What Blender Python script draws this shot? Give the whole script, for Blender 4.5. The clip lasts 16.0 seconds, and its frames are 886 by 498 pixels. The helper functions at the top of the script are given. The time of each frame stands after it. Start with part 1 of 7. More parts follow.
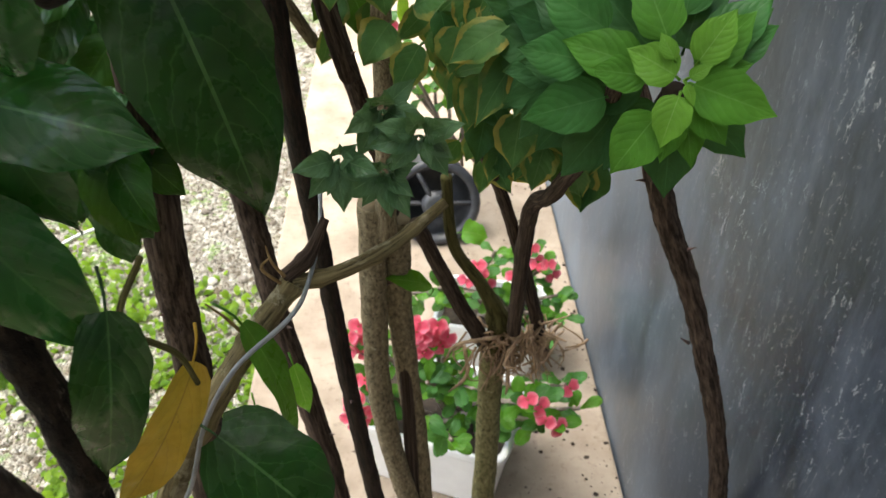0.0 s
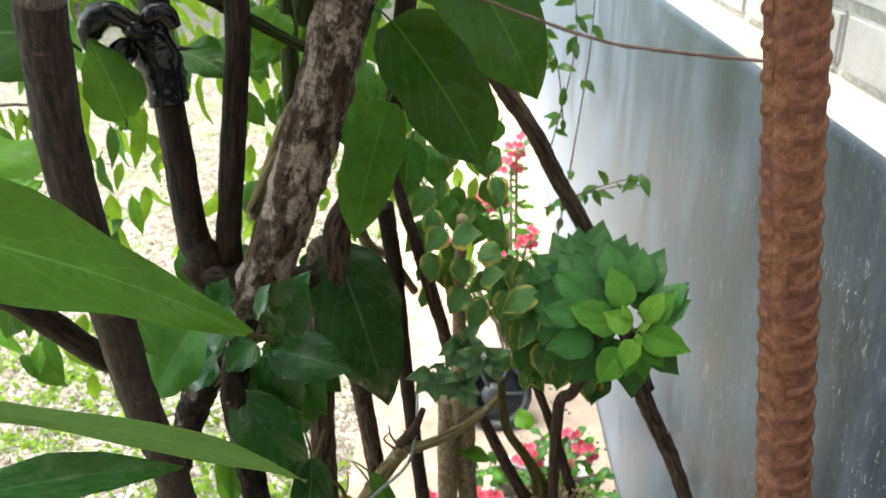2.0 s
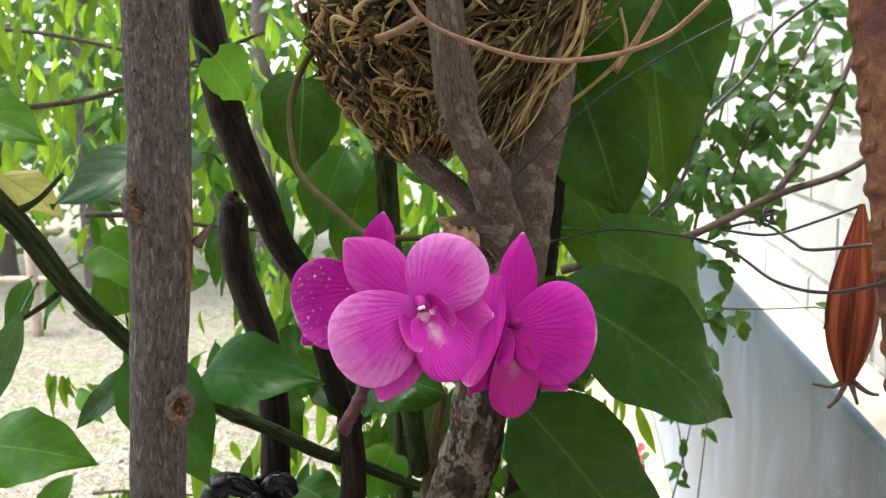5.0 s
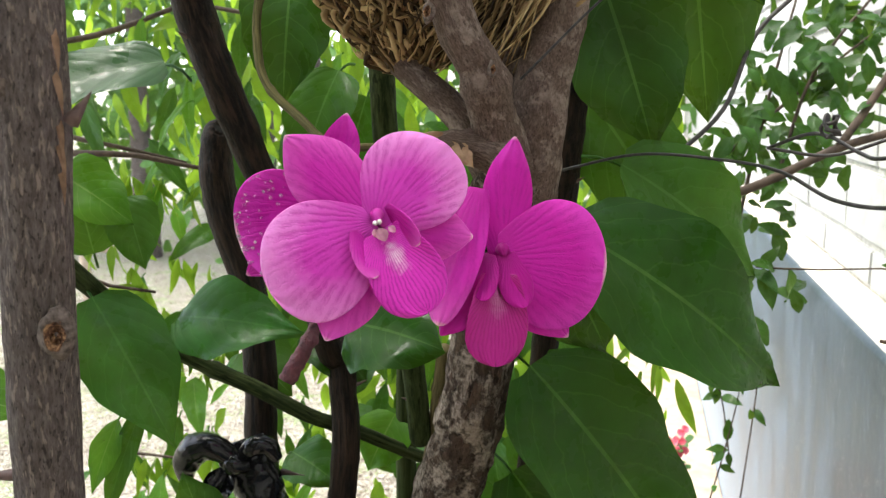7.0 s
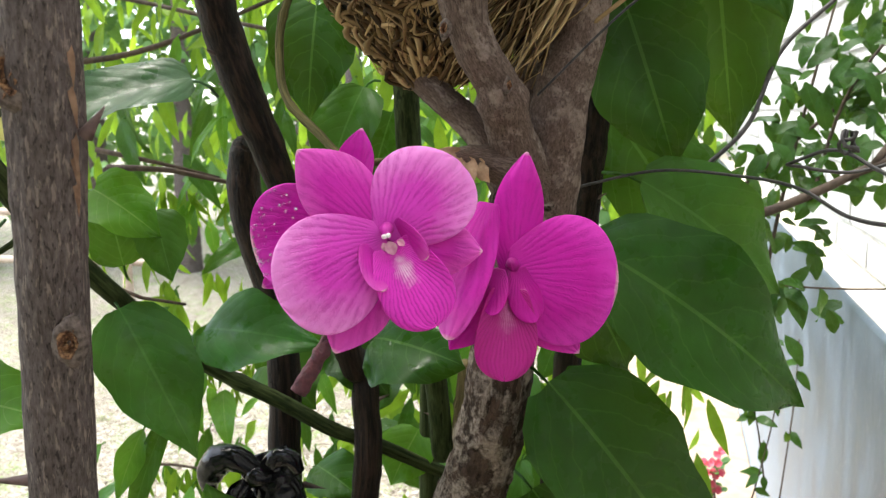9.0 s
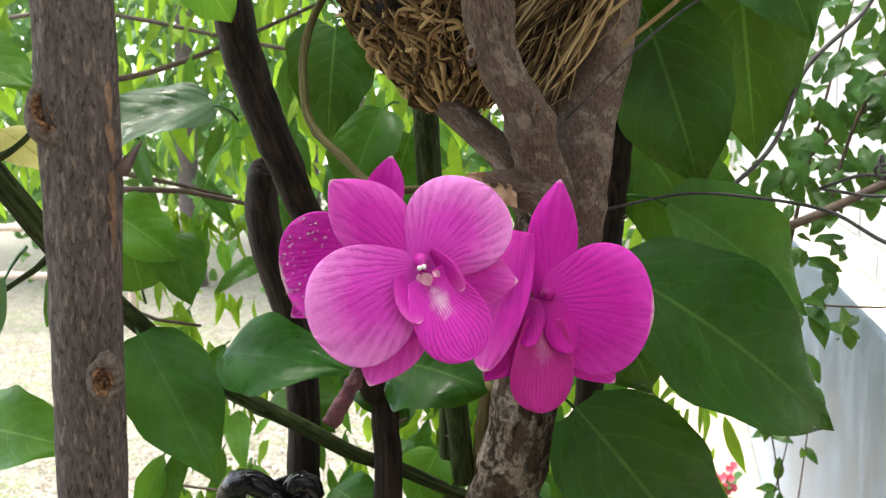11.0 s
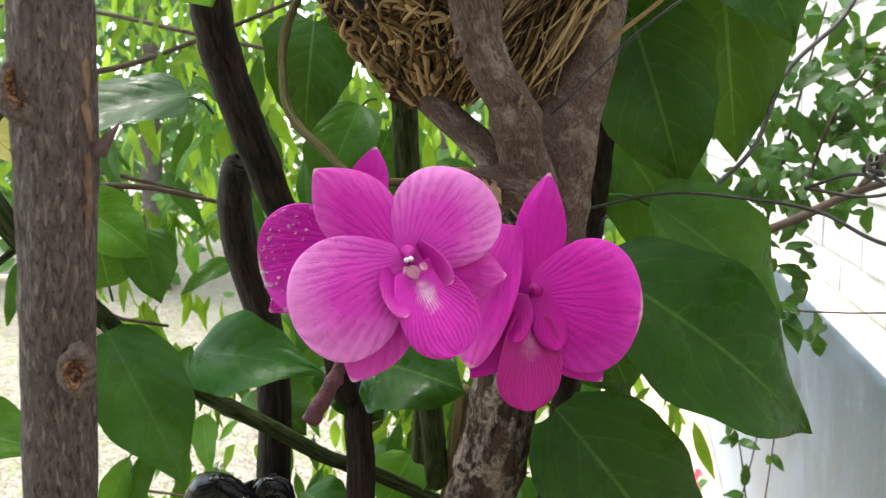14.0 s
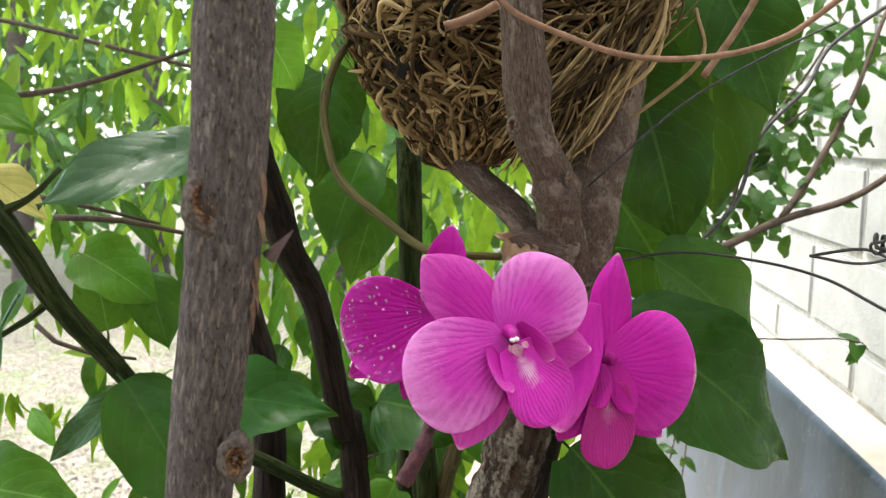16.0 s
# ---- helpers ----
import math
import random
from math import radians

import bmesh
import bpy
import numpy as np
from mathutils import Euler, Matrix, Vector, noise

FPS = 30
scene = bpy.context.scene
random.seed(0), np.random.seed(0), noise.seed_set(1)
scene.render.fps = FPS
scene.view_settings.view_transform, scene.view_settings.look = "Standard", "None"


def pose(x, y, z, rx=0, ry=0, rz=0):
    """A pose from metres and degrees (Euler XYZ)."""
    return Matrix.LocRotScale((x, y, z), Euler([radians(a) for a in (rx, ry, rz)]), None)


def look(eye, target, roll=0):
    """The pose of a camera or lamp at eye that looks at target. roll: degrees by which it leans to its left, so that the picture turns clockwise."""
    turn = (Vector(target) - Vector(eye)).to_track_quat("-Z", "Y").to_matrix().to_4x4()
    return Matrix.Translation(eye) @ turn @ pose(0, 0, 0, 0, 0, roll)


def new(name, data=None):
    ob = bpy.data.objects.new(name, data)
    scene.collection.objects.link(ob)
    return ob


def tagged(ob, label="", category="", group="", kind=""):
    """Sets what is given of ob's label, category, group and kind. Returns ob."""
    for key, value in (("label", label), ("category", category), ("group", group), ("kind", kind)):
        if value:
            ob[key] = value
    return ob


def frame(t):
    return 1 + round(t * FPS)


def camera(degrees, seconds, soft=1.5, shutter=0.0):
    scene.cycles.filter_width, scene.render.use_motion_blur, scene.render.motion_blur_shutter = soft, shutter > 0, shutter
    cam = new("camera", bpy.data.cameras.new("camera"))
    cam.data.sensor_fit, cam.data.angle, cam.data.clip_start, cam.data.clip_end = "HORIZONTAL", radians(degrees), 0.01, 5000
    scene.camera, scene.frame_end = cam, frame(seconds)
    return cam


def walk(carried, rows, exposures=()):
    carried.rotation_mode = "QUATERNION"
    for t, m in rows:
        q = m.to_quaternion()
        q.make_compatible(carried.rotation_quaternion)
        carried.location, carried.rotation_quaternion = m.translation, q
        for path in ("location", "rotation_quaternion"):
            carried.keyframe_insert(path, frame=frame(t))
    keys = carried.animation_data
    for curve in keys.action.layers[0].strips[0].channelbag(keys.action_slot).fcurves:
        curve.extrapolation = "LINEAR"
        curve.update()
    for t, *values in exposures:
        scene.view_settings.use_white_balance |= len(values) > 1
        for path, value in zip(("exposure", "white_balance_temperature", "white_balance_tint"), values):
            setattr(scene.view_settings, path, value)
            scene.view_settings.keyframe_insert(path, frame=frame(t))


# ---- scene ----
cam = camera(54.3, 16.0, soft=1.2, shutter=0.2)
cam.data.dof.use_dof, cam.data.dof.focus_distance, cam.data.dof.aperture_fstop = True, 0.44, 25.0
PATH = [
    (0, (0.038, 0.21, 1.265), (0.122, 1.78, 0.098), 1.6),
    (0.5, (0.009, 0.095, 1.378), (0.146, 1.671, 0.154), 2.7),
    (1, (0.004, 0.05, 1.402), (0.118, 1.672, 0.237), 2.0),
    (1.5, (0.016, -0.035, 1.441), (0.038, 1.713, 0.469), 0.2),
    (2, (0.025, -0.112, 1.492), (-0.025, 1.709, 0.667), -0.2),
    (2.5, (-0.001, -0.182, 1.572), (-0.096, 1.692, 0.882), 0.5),
    (3, (-0.011, -0.184, 1.667), (-0.139, 1.731, 1.105), -0.5),
    (3.5, (-0.008, -0.171, 1.716), (-0.152, 1.777, 1.289), -1.5),
    (3.7, (-0.007, -0.162, 1.716), (-0.149, 1.792, 1.312), -1.7),
    (5.8, (0.037, 0.028, 1.64), (-0.359, 1.969, 1.362), -1.5),
    (6, (0.032, 0.043, 1.633), (-0.366, 1.981, 1.335), -1.5),
    (6.5, (0.032, 0.056, 1.632), (-0.362, 1.985, 1.28), -1.5),
    (7, (0.044, 0.041, 1.634), (-0.382, 1.965, 1.291), -1.3),
    (7.5, (0.047, 0.036, 1.635), (-0.401, 1.955, 1.295), -1.1),
    (8, (0.052, 0.028, 1.625), (-0.423, 1.942, 1.292), -0.8),
    (8.5, (0.063, 0.038, 1.632), (-0.429, 1.949, 1.306), -0.9),
    (9, (0.056, 0.042, 1.633), (-0.457, 1.951, 1.33), -1.2),
    (9.5, (0.045, 0.046, 1.637), (-0.465, 1.957, 1.342), -1.3),
    (10, (0.042, 0.043, 1.639), (-0.471, 1.954, 1.349), -1.3),
    (10.2, (0.043, 0.044, 1.64), (-0.48, 1.953, 1.356), -1.7),
    (12.3, (0.035, 0.039, 1.64), (-0.482, 1.952, 1.369), -1.5),
    (12.5, (0.028, 0.037, 1.646), (-0.488, 1.949, 1.368), -1.5),
    (13, (0.021, 0.034, 1.659), (-0.493, 1.949, 1.393), -1.1),
    (13.5, (0.024, 0.035, 1.659), (-0.488, 1.952, 1.408), -1.0),
    (14, (0.032, 0.05, 1.633), (-0.413, 1.983, 1.374), -0.6),
    (14.5, (0.014, 0.058, 1.639), (-0.32, 2.011, 1.367), -0.3),
    (15, (-0.003, 0.042, 1.646), (-0.269, 2.006, 1.378), -0.2),
    (15.5, (-0.024, 0.025, 1.652), (-0.25, 1.994, 1.384), -0.1),
    (16, (-0.054, 0.007, 1.673), (-0.221, 1.982, 1.405), 0.4),
]
walk(cam, [(t, look(eye, target, roll)) for t, eye, target, roll in PATH], [(0.0, 2.62), (0.5, 3.16), (1.0, 3.20), (2.0, 2.97), (2.5, 2.80), (3.7, 2.65), (5.8, 2.74), (8.0, 2.80), (10.2, 2.82), (12.5, 2.94), (14.5, 2.78), (16.0, 2.78)])

# ---- light: an overcast day, soft sun high on the open side ----
SUN_ELEV, SUN_AZ = radians(68), radians(-85)
world = bpy.data.worlds.new("sky")
scene.world = world
world.use_nodes = True
wn = world.node_tree.nodes
sky = wn.new("ShaderNodeTexSky")
sky.sky_type, sky.sun_disc, sky.sun_elevation, sky.sun_rotation = "NISHITA", False, SUN_ELEV, SUN_AZ
sky.air_density, sky.dust_density = 1.0, 1.5
wn["Background"].inputs["Strength"].default_value = 0.12
veil = wn.new("ShaderNodeHueSaturation")
veil.inputs["Saturation"].default_value = 0.52
world.node_tree.links.new(sky.outputs["Color"], veil.inputs["Color"])
world.node_tree.links.new(veil.outputs["Color"], wn["Background"].inputs["Color"])
sun_data = bpy.data.lights.new("sun", "SUN")
sun_data.energy, sun_data.angle, sun_data.color = 1.6, radians(40), (1.0, 0.94, 0.84)
sun = new("sun", sun_data)
sun.matrix_world = look((math.sin(SUN_AZ) * math.cos(SUN_ELEV) * 30, math.cos(SUN_AZ) * math.cos(SUN_ELEV) * 30, math.sin(SUN_ELEV) * 30), (0, 0, 0))


# ---- materials ----
class Nodes:
    """A small wrapper for wiring node materials."""

    def __init__(self, name):
        self.mat = bpy.data.materials.new(name)
        self.mat.use_nodes = True
        self.tree = self.mat.node_tree
        self.bsdf = self.tree.nodes["Principled BSDF"]
        self.out = self.tree.nodes["Material Output"]

    def add(self, kind, **props):
        n = self.tree.nodes.new(kind)
        for k, v in props.items():
            n.inputs[k].default_value = v
        return n

    def wire(self, a, b):
        self.tree.links.new(a, b)

    def coords(self, scale=(1, 1, 1), which="Object"):
        tc = self.add("ShaderNodeTexCoord")
        mp = self.add("ShaderNodeMapping")
        mp.inputs["Scale"].default_value = scale
        self.wire(tc.outputs[which], mp.inputs["Vector"])
        return mp.outputs["Vector"]

    def along_stem(self, stretch):
        uv = self.add("ShaderNodeUVMap")
        sep = self.add("ShaderNodeSeparateXYZ")
        self.wire(uv.outputs["UV"], sep.inputs[0])
        turn = self.math("MULTIPLY", sep.outputs["X"], 2 * math.pi)
        put = self.add("ShaderNodeCombineXYZ")
        rnd = self.add("ShaderNodeObjectInfo").outputs["Random"]
        self.wire(self.math("MULTIPLY", self.math("COSINE", turn), 0.012), put.inputs["X"])
        self.wire(self.math("MULTIPLY", self.math("SINE", turn), 0.012), put.inputs["Y"])
        self.wire(self.math("ADD", self.math("MULTIPLY", sep.outputs["Y"], stretch), self.math("MULTIPLY", rnd, 3.0)), put.inputs["Z"])
        return put.outputs["Vector"]

    def noise(self, vec, scale, detail=4.0, rough=0.6):
        n = self.add("ShaderNodeTexNoise", Scale=scale, Detail=detail, Roughness=rough)
        self.wire(vec, n.inputs["Vector"])
        return n.outputs["Fac"]

    def ramp(self, fac, stops):
        n = self.add("ShaderNodeValToRGB")
        el = n.color_ramp.elements
        while len(el) < len(stops):
            el.new(0.5)
        for e, (p, c) in zip(el, stops):
            e.position, e.color = p, (*c, 1) if len(c) == 3 else c
        self.wire(fac, n.inputs["Fac"])
        return n.outputs["Color"]

    def mix(self, fac, a, b, mode="MIX"):
        n = self.add("ShaderNodeMix")
        n.data_type, n.blend_type = "RGBA", mode
        for v, k in ((fac, 0), (a, 6), (b, 7)):
            if hasattr(v, "is_linked"):
                self.wire(v, n.inputs[k])
            else:
                n.inputs[k].default_value = v if k == 0 else (*v, 1)
        return n.outputs[2]

    def math(self, op, a, b=0.0, c=0.0):
        n = self.add("ShaderNodeMath")
        n.operation = op
        for v, k in ((a, 0), (b, 1), (c, 2)):
            if hasattr(v, "is_linked"):
                self.wire(v, n.inputs[k])
            else:
                n.inputs[k].default_value = v
        return n.outputs[0]

    def bump(self, height, strength=0.4, distance=0.002):
        n = self.add("ShaderNodeBump", Strength=strength, Distance=distance)
        self.wire(height, n.inputs["Height"])
        self.wire(n.outputs["Normal"], self.bsdf.inputs["Normal"])
        return n.outputs["Normal"]

    def finish(self, color=None, rough=0.6, spec=0.5, metal=0.0):
        if color is not None:
            if hasattr(color, "is_linked"):
                self.wire(color, self.bsdf.inputs["Base Color"])
            else:
                self.bsdf.inputs["Base Color"].default_value = (*color, 1)
        if hasattr(rough, "is_linked"):
            self.wire(rough, self.bsdf.inputs["Roughness"])
        else:
            self.bsdf.inputs["Roughness"].default_value = rough
        self.bsdf.inputs["Specular IOR Level"].default_value = spec
        self.bsdf.inputs["Metallic"].default_value = metal
        return self.mat


def leaf_material(name, dark, light, vein, rough=0.35, edge=None, sheer=0.3, per_island=False, spec=0.25, rain=0.0):
    """A leaf blade with a midrib, side veins, blotches and some light coming in."""
    m = Nodes(name)
    uv = m.add("ShaderNodeUVMap")
    sep = m.add("ShaderNodeSeparateXYZ")
    m.wire(uv.outputs["UV"], sep.inputs[0])
    across = m.math("ABSOLUTE", m.math("SUBTRACT", sep.outputs["X"], 0.5))
    along = sep.outputs["Y"]
    obj = m.coords()
    wob = m.noise(obj, 60, 2)
    if per_island:
        rnd = m.add("ShaderNodeNewGeometry").outputs["Random Per Island"]
    else:
        rnd = m.add("ShaderNodeObjectInfo").outputs["Random"]
    tone = m.math("ADD", m.math("MULTIPLY", rnd, 0.6), m.math("MULTIPLY", wob, 0.4))
    base = m.mix(tone, dark, light)
    # midrib and side veins
    mid = m.math("LESS_THAN", across, 0.014)
    phase = m.math("SUBTRACT", along, m.math("ADD", m.math("MULTIPLY", across, 0.35), m.math("MULTIPLY", m.math("MULTIPLY", across, across), 0.9)))
    saw = m.math("PINGPONG", m.math("ADD", m.math("MULTIPLY", phase, 6.5), m.math("MULTIPLY", wob, 0.7)), 0.5)
    side = m.ramp(saw, [(0.0, (0.42, 0.42, 0.42)), (0.055, (0, 0, 0))])
    veins = m.math("MAXIMUM", m.math("MULTIPLY", mid, 0.75), side)
    col = m.mix(veins, base, vein)
    if edge is not None:
        rim = m.ramp(m.math("ADD", m.math("MULTIPLY", across, 2.0), m.math("MULTIPLY", m.noise(obj, 140, 3), 0.55)), [(0.98, (0, 0, 0)), (1.28, (1, 1, 1))])
        col = m.mix(m.math("MULTIPLY", rim, m.ramp(m.noise(obj, 35, 2), [(0.4, (0.1, 0.1, 0.1)), (0.62, (0.75, 0.75, 0.75))])), col, edge)
    spots = m.math("GREATER_THAN", m.noise(obj, 420, 2), 0.74)
    col = m.mix(m.math("MULTIPLY", spots, 0.5), col, (0.02, 0.03, 0.01))
    mottle = m.ramp(m.noise(obj, 26, 4, 0.7), [(0.35, (0.72, 0.72, 0.72)), (0.65, (1.12, 1.12, 1.12))])
    col = m.mix(1.0, col, mottle, "MULTIPLY")
    wet = m.ramp(m.noise(obj, 45, 3), [(0.45, (rough + 0.15,) * 3), (0.6, (max(0.08, rough - 0.16),) * 3)])
    relief = m.math("ADD", m.math("MULTIPLY", m.noise(obj, 70, 3), 0.7), m.math("MULTIPLY", m.ramp(saw, [(0.0, (0, 0, 0)), (0.35, (1, 1, 1))]), 0.22))
    m.bump(m.math("ADD", relief, m.math("MULTIPLY", m.noise(obj, 22, 2), 1.8)), 0.42, 0.0022)
    m.finish(col, wet, spec)
    if rain:
        film = m.ramp(m.noise(obj, 38, 4, 0.7), [(0.55, (0, 0, 0)), (0.60, (rain, rain, rain))])
        m.wire(film, m.bsdf.inputs["Coat Weight"])
        m.bsdf.inputs["Coat Roughness"].default_value = 0.06
        m.bsdf.inputs["Coat IOR"].default_value = 1.45
    if sheer:
        tr = m.add("ShaderNodeBsdfTranslucent")
        m.wire(m.mix(0.35, col, (0.35, 0.55, 0.05)), tr.inputs["Color"])
        mx = m.add("ShaderNodeMixShader", Fac=sheer)
        m.wire(m.bsdf.outputs[0], mx.inputs[1])
        m.wire(tr.outputs[0], mx.inputs[2])
        m.wire(mx.outputs[0], m.out.inputs["Surface"])
    return m.mat


def bark_material(name, dark, light, patch=None, grain=70.0, stretch=0.14, patch_scale=40.0, rough=0.85, strength=0.7, cut=0.55, spec=0.12, long_patch=1.0, fleck=None):
    m = Nodes(name)
    v = m.along_stem(stretch)
    w = m.coords()
    streak = m.noise(v, grain * 3, 6, 0.7)
    col = m.ramp(streak, [(0.30, tuple(c * 0.5 for c in dark)), (0.42, dark), (0.64, light)])
    crack = m.ramp(m.noise(m.along_stem(stretch * 1.3), grain * 4.5, 3, 0.6), [(0.36, (1, 1, 1)), (0.42, (0, 0, 0))])
    col = m.mix(m.math("MULTIPLY", crack, 0.75), col, tuple(c * 0.25 for c in dark))
    broad = m.noise(w, 14, 3)
    col = m.mix(m.math("MULTIPLY", broad, 0.45), col, tuple(c * 0.5 for c in dark))
    relief = m.math("SUBTRACT", m.math("ADD", streak, m.math("MULTIPLY", m.noise(w, 160, 4), 0.5)), m.math("MULTIPLY", crack, 0.5))
    if patch is not None:
        lich = m.ramp(m.noise(m.along_stem(long_patch), patch_scale, 9, 0.72), [(cut, (0, 0, 0)), (cut + 0.07, (1, 1, 1))])
        shade = m.noise(w, patch_scale * 2.5, 5, 0.7)
        col = m.mix(m.math("MULTIPLY", lich, m.ramp(shade, [(0.35, (0.25, 0.25, 0.25)), (0.6, (0.9, 0.9, 0.9))])), col, patch)
        relief = m.math("ADD", relief, m.math("MULTIPLY", lich, 0.6))
    if fleck is not None:
        dash = m.ramp(m.noise(m.along_stem(0.30), 620, 3, 0.6), [(0.56, (0, 0, 0)), (0.64, (1, 1, 1))])
        col = m.mix(m.math("MULTIPLY", dash, 0.7), col, fleck)
        relief = m.math("ADD", relief, m.math("MULTIPLY", dash, 0.5))
    m.bump(relief, strength, 0.0028)
    return m.finish(col, rough, spec)


def petal_material(name, deep, mid, pale, pale_from=0.55, vein=0.6, half=0.50, tipped=False):
    """Orchid petal: veins fan out from its foot on magenta that pales towards the rim."""
    m = Nodes(name)
    uv = m.add("ShaderNodeUVMap")
    sep = m.add("ShaderNodeSeparateXYZ")
    m.wire(uv.outputs["UV"], sep.inputs[0])
    x, v = m.math("MULTIPLY", m.math("SUBTRACT", sep.outputs["X"], 0.5), 2.0), sep.outputs["Y"]
    obj = m.coords()
    wob = m.noise(obj, 240, 4, 0.7)
    far = m.math("DIVIDE", m.math("SUBTRACT", v, 0.48), 0.52)
    wide = m.math("DIVIDE", x, half)
    rim = m.math("SQRT", m.math("ADD", m.math("MULTIPLY", far, far), m.math("MULTIPLY", wide, wide)))
    rim = m.math("MULTIPLY", rim, m.ramp(v, [(0.15, (0.45, 0.45, 0.45)), (0.6, (1, 1, 1))]))
    paleness = m.ramp(m.math("ADD", rim, m.math("MULTIPLY", m.math("SUBTRACT", wob, 0.5), 0.35)), [(pale_from - 0.1, (0, 0, 0)), (1.02, (1, 1, 1))])
    base = m.mix(paleness, mid, pale)
    ang = m.math("ARCTAN2", x, m.math("ADD", v, 0.07))
    coarse = m.math("PINGPONG", m.math("ADD", m.math("MULTIPLY", ang, 9.0), m.math("MULTIPLY", wob, 0.9)), 0.5)
    fine = m.math("PINGPONG", m.math("ADD", m.math("MULTIPLY", ang, 17.0), m.math("MULTIPLY", wob, 1.6)), 0.5)
    line = m.ramp(coarse, [(0.0, (1, 1, 1)), (0.34, (0, 0, 0))])
    thin = m.math("MULTIPLY", m.ramp(fine, [(0.0, (0.8, 0.8, 0.8)), (0.25, (0, 0, 0))]), m.ramp(v, [(0.3, (0, 0, 0)), (0.6, (1, 1, 1))]))
    lines = m.math("MULTIPLY", m.math("MAXIMUM", line, thin), m.ramp(m.noise(obj, 130, 4, 0.7), [(0.36, (0.05, 0.05, 0.05)), (0.56, (1, 1, 1))]))
    fade = m.ramp(v, [(0.05, (0.4, 0.4, 0.4)), (0.35, (1, 1, 1)), (0.75, (0.8, 0.8, 0.8)), (0.97, (0.1, 0.1, 0.1))])
    col = m.mix(m.math("MULTIPLY", m.math("MULTIPLY", lines, fade), vein), base, deep)
    col = m.mix(m.ramp(v, [(0.0, (0.6, 0.6, 0.6)), (0.35, (0, 0, 0))]), col, deep)
    if tipped:
        col = m.mix(m.ramp(v, [(0.965, (0, 0, 0)), (0.995, (0.8, 0.8, 0.8))]), col, (0.85, 0.62, 0.62))
    m.bump(m.math("SUBTRACT", m.math("MULTIPLY", m.noise(obj, 260, 3), 0.7), m.math("MULTIPLY", lines, 0.6)), 0.4, 0.0010)
    m.finish(col, 0.5, 0.25)
    tr = m.add("ShaderNodeBsdfTranslucent")
    m.wire(col, tr.inputs["Color"])
    mx = m.add("ShaderNodeMixShader", Fac=0.3)
    m.wire(m.bsdf.outputs[0], mx.inputs[1])
    m.wire(tr.outputs[0], mx.inputs[2])
    m.wire(mx.outputs[0], m.out.inputs["Surface"])
    return m.mat


def plain(name, dark, light, scale=60.0, rough=0.6, strength=0.3, metal=0.0, spec=0.5, depth=0.001):
    m = Nodes(name)
    w = m.coords()
    n = m.noise(w, scale, 5)
    big = m.noise(w, scale * 0.12, 3)
    col = m.ramp(m.math("ADD", m.math("MULTIPLY", n, 0.6), m.math("MULTIPLY", big, 0.4)), [(0.35, dark), (0.65, light)])
    if strength:
        m.bump(n, strength, depth)
    return m.finish(col, rough, spec, metal)


LEAF = leaf_material("leaf_large", (0.006, 0.040, 0.004), (0.018, 0.086, 0.007), (0.075, 0.17, 0.03), 0.34, sheer=0.22, spec=0.18, rain=0.12)
LEAF_BRIGHT = leaf_material("leaf_young", (0.055, 0.19, 0.012), (0.10, 0.28, 0.02), (0.20, 0.36, 0.07), 0.42, sheer=0.42)
LEAF_MID = leaf_material("leaf_shrub", (0.014, 0.075, 0.007), (0.040, 0.135, 0.012), (0.08, 0.19, 0.04), 0.40, sheer=0.28, spec=0.18)
LEAF_EDGED = leaf_material("leaf_edged", (0.026, 0.095, 0.024), (0.085, 0.190, 0.050), (0.11, 0.21, 0.07), 0.5, edge=(0.40, 0.31, 0.06), sheer=0.2, spec=0.15)
LEAF_FRESH = leaf_material("leaf_fresh", (0.020, 0.110, 0.010), (0.042, 0.17, 0.015), (0.10, 0.22, 0.05), 0.45, sheer=0.25)
LEAF_RAINED = leaf_material("leaf_rained", (0.016, 0.088, 0.010), (0.026, 0.122, 0.014), (0.055, 0.16, 0.03), 0.40, sheer=0.22, spec=0.2, rain=0.22)
LEAF_BLUE = leaf_material("leaf_blue_green", (0.040, 0.105, 0.045), (0.105, 0.205, 0.090), (0.17, 0.28, 0.14), 0.4, sheer=0.15)
LEAF_GLOSSY = leaf_material("leaf_glossy", (0.006, 0.042, 0.007), (0.014, 0.078, 0.012), (0.045, 0.12, 0.03), 0.22, sheer=0.08, spec=0.26, rain=0.60)
LEAF_WET = leaf_material("leaf_wet", (0.007, 0.036, 0.006), (0.016, 0.064, 0.010), (0.07, 0.15, 0.045), 0.28, sheer=0.06, spec=0.22, rain=0.6)
LEAF_SHEEN = leaf_material("leaf_sheen", (0.034, 0.098, 0.036), (0.062, 0.150, 0.056), (0.10, 0.20, 0.09), 0.34, sheer=0.1, spec=0.5, rain=0.25)
LEAF_STRAP = leaf_material("leaf_strap", (0.030, 0.078, 0.016), (0.044, 0.102, 0.022), (0.06, 0.13, 0.03), 0.5, sheer=0.3)
LEAF_YELLOW = leaf_material("leaf_yellow", (0.30, 0.16, 0.015), (0.42, 0.25, 0.025), (0.22, 0.11, 0.02), 0.6, sheer=0.2)
LEAF_FAR = leaf_material("leaf_far", (0.050, 0.14, 0.010), (0.30, 0.47, 0.025), (0.16, 0.32, 0.05), 0.4, sheer=0.60, per_island=True)
LEAF_DARKBUSH = leaf_material("leaf_bush", (0.010, 0.05, 0.008), (0.045, 0.14, 0.018), (0.07, 0.16, 0.04), 0.35, sheer=0.3, per_island=True)
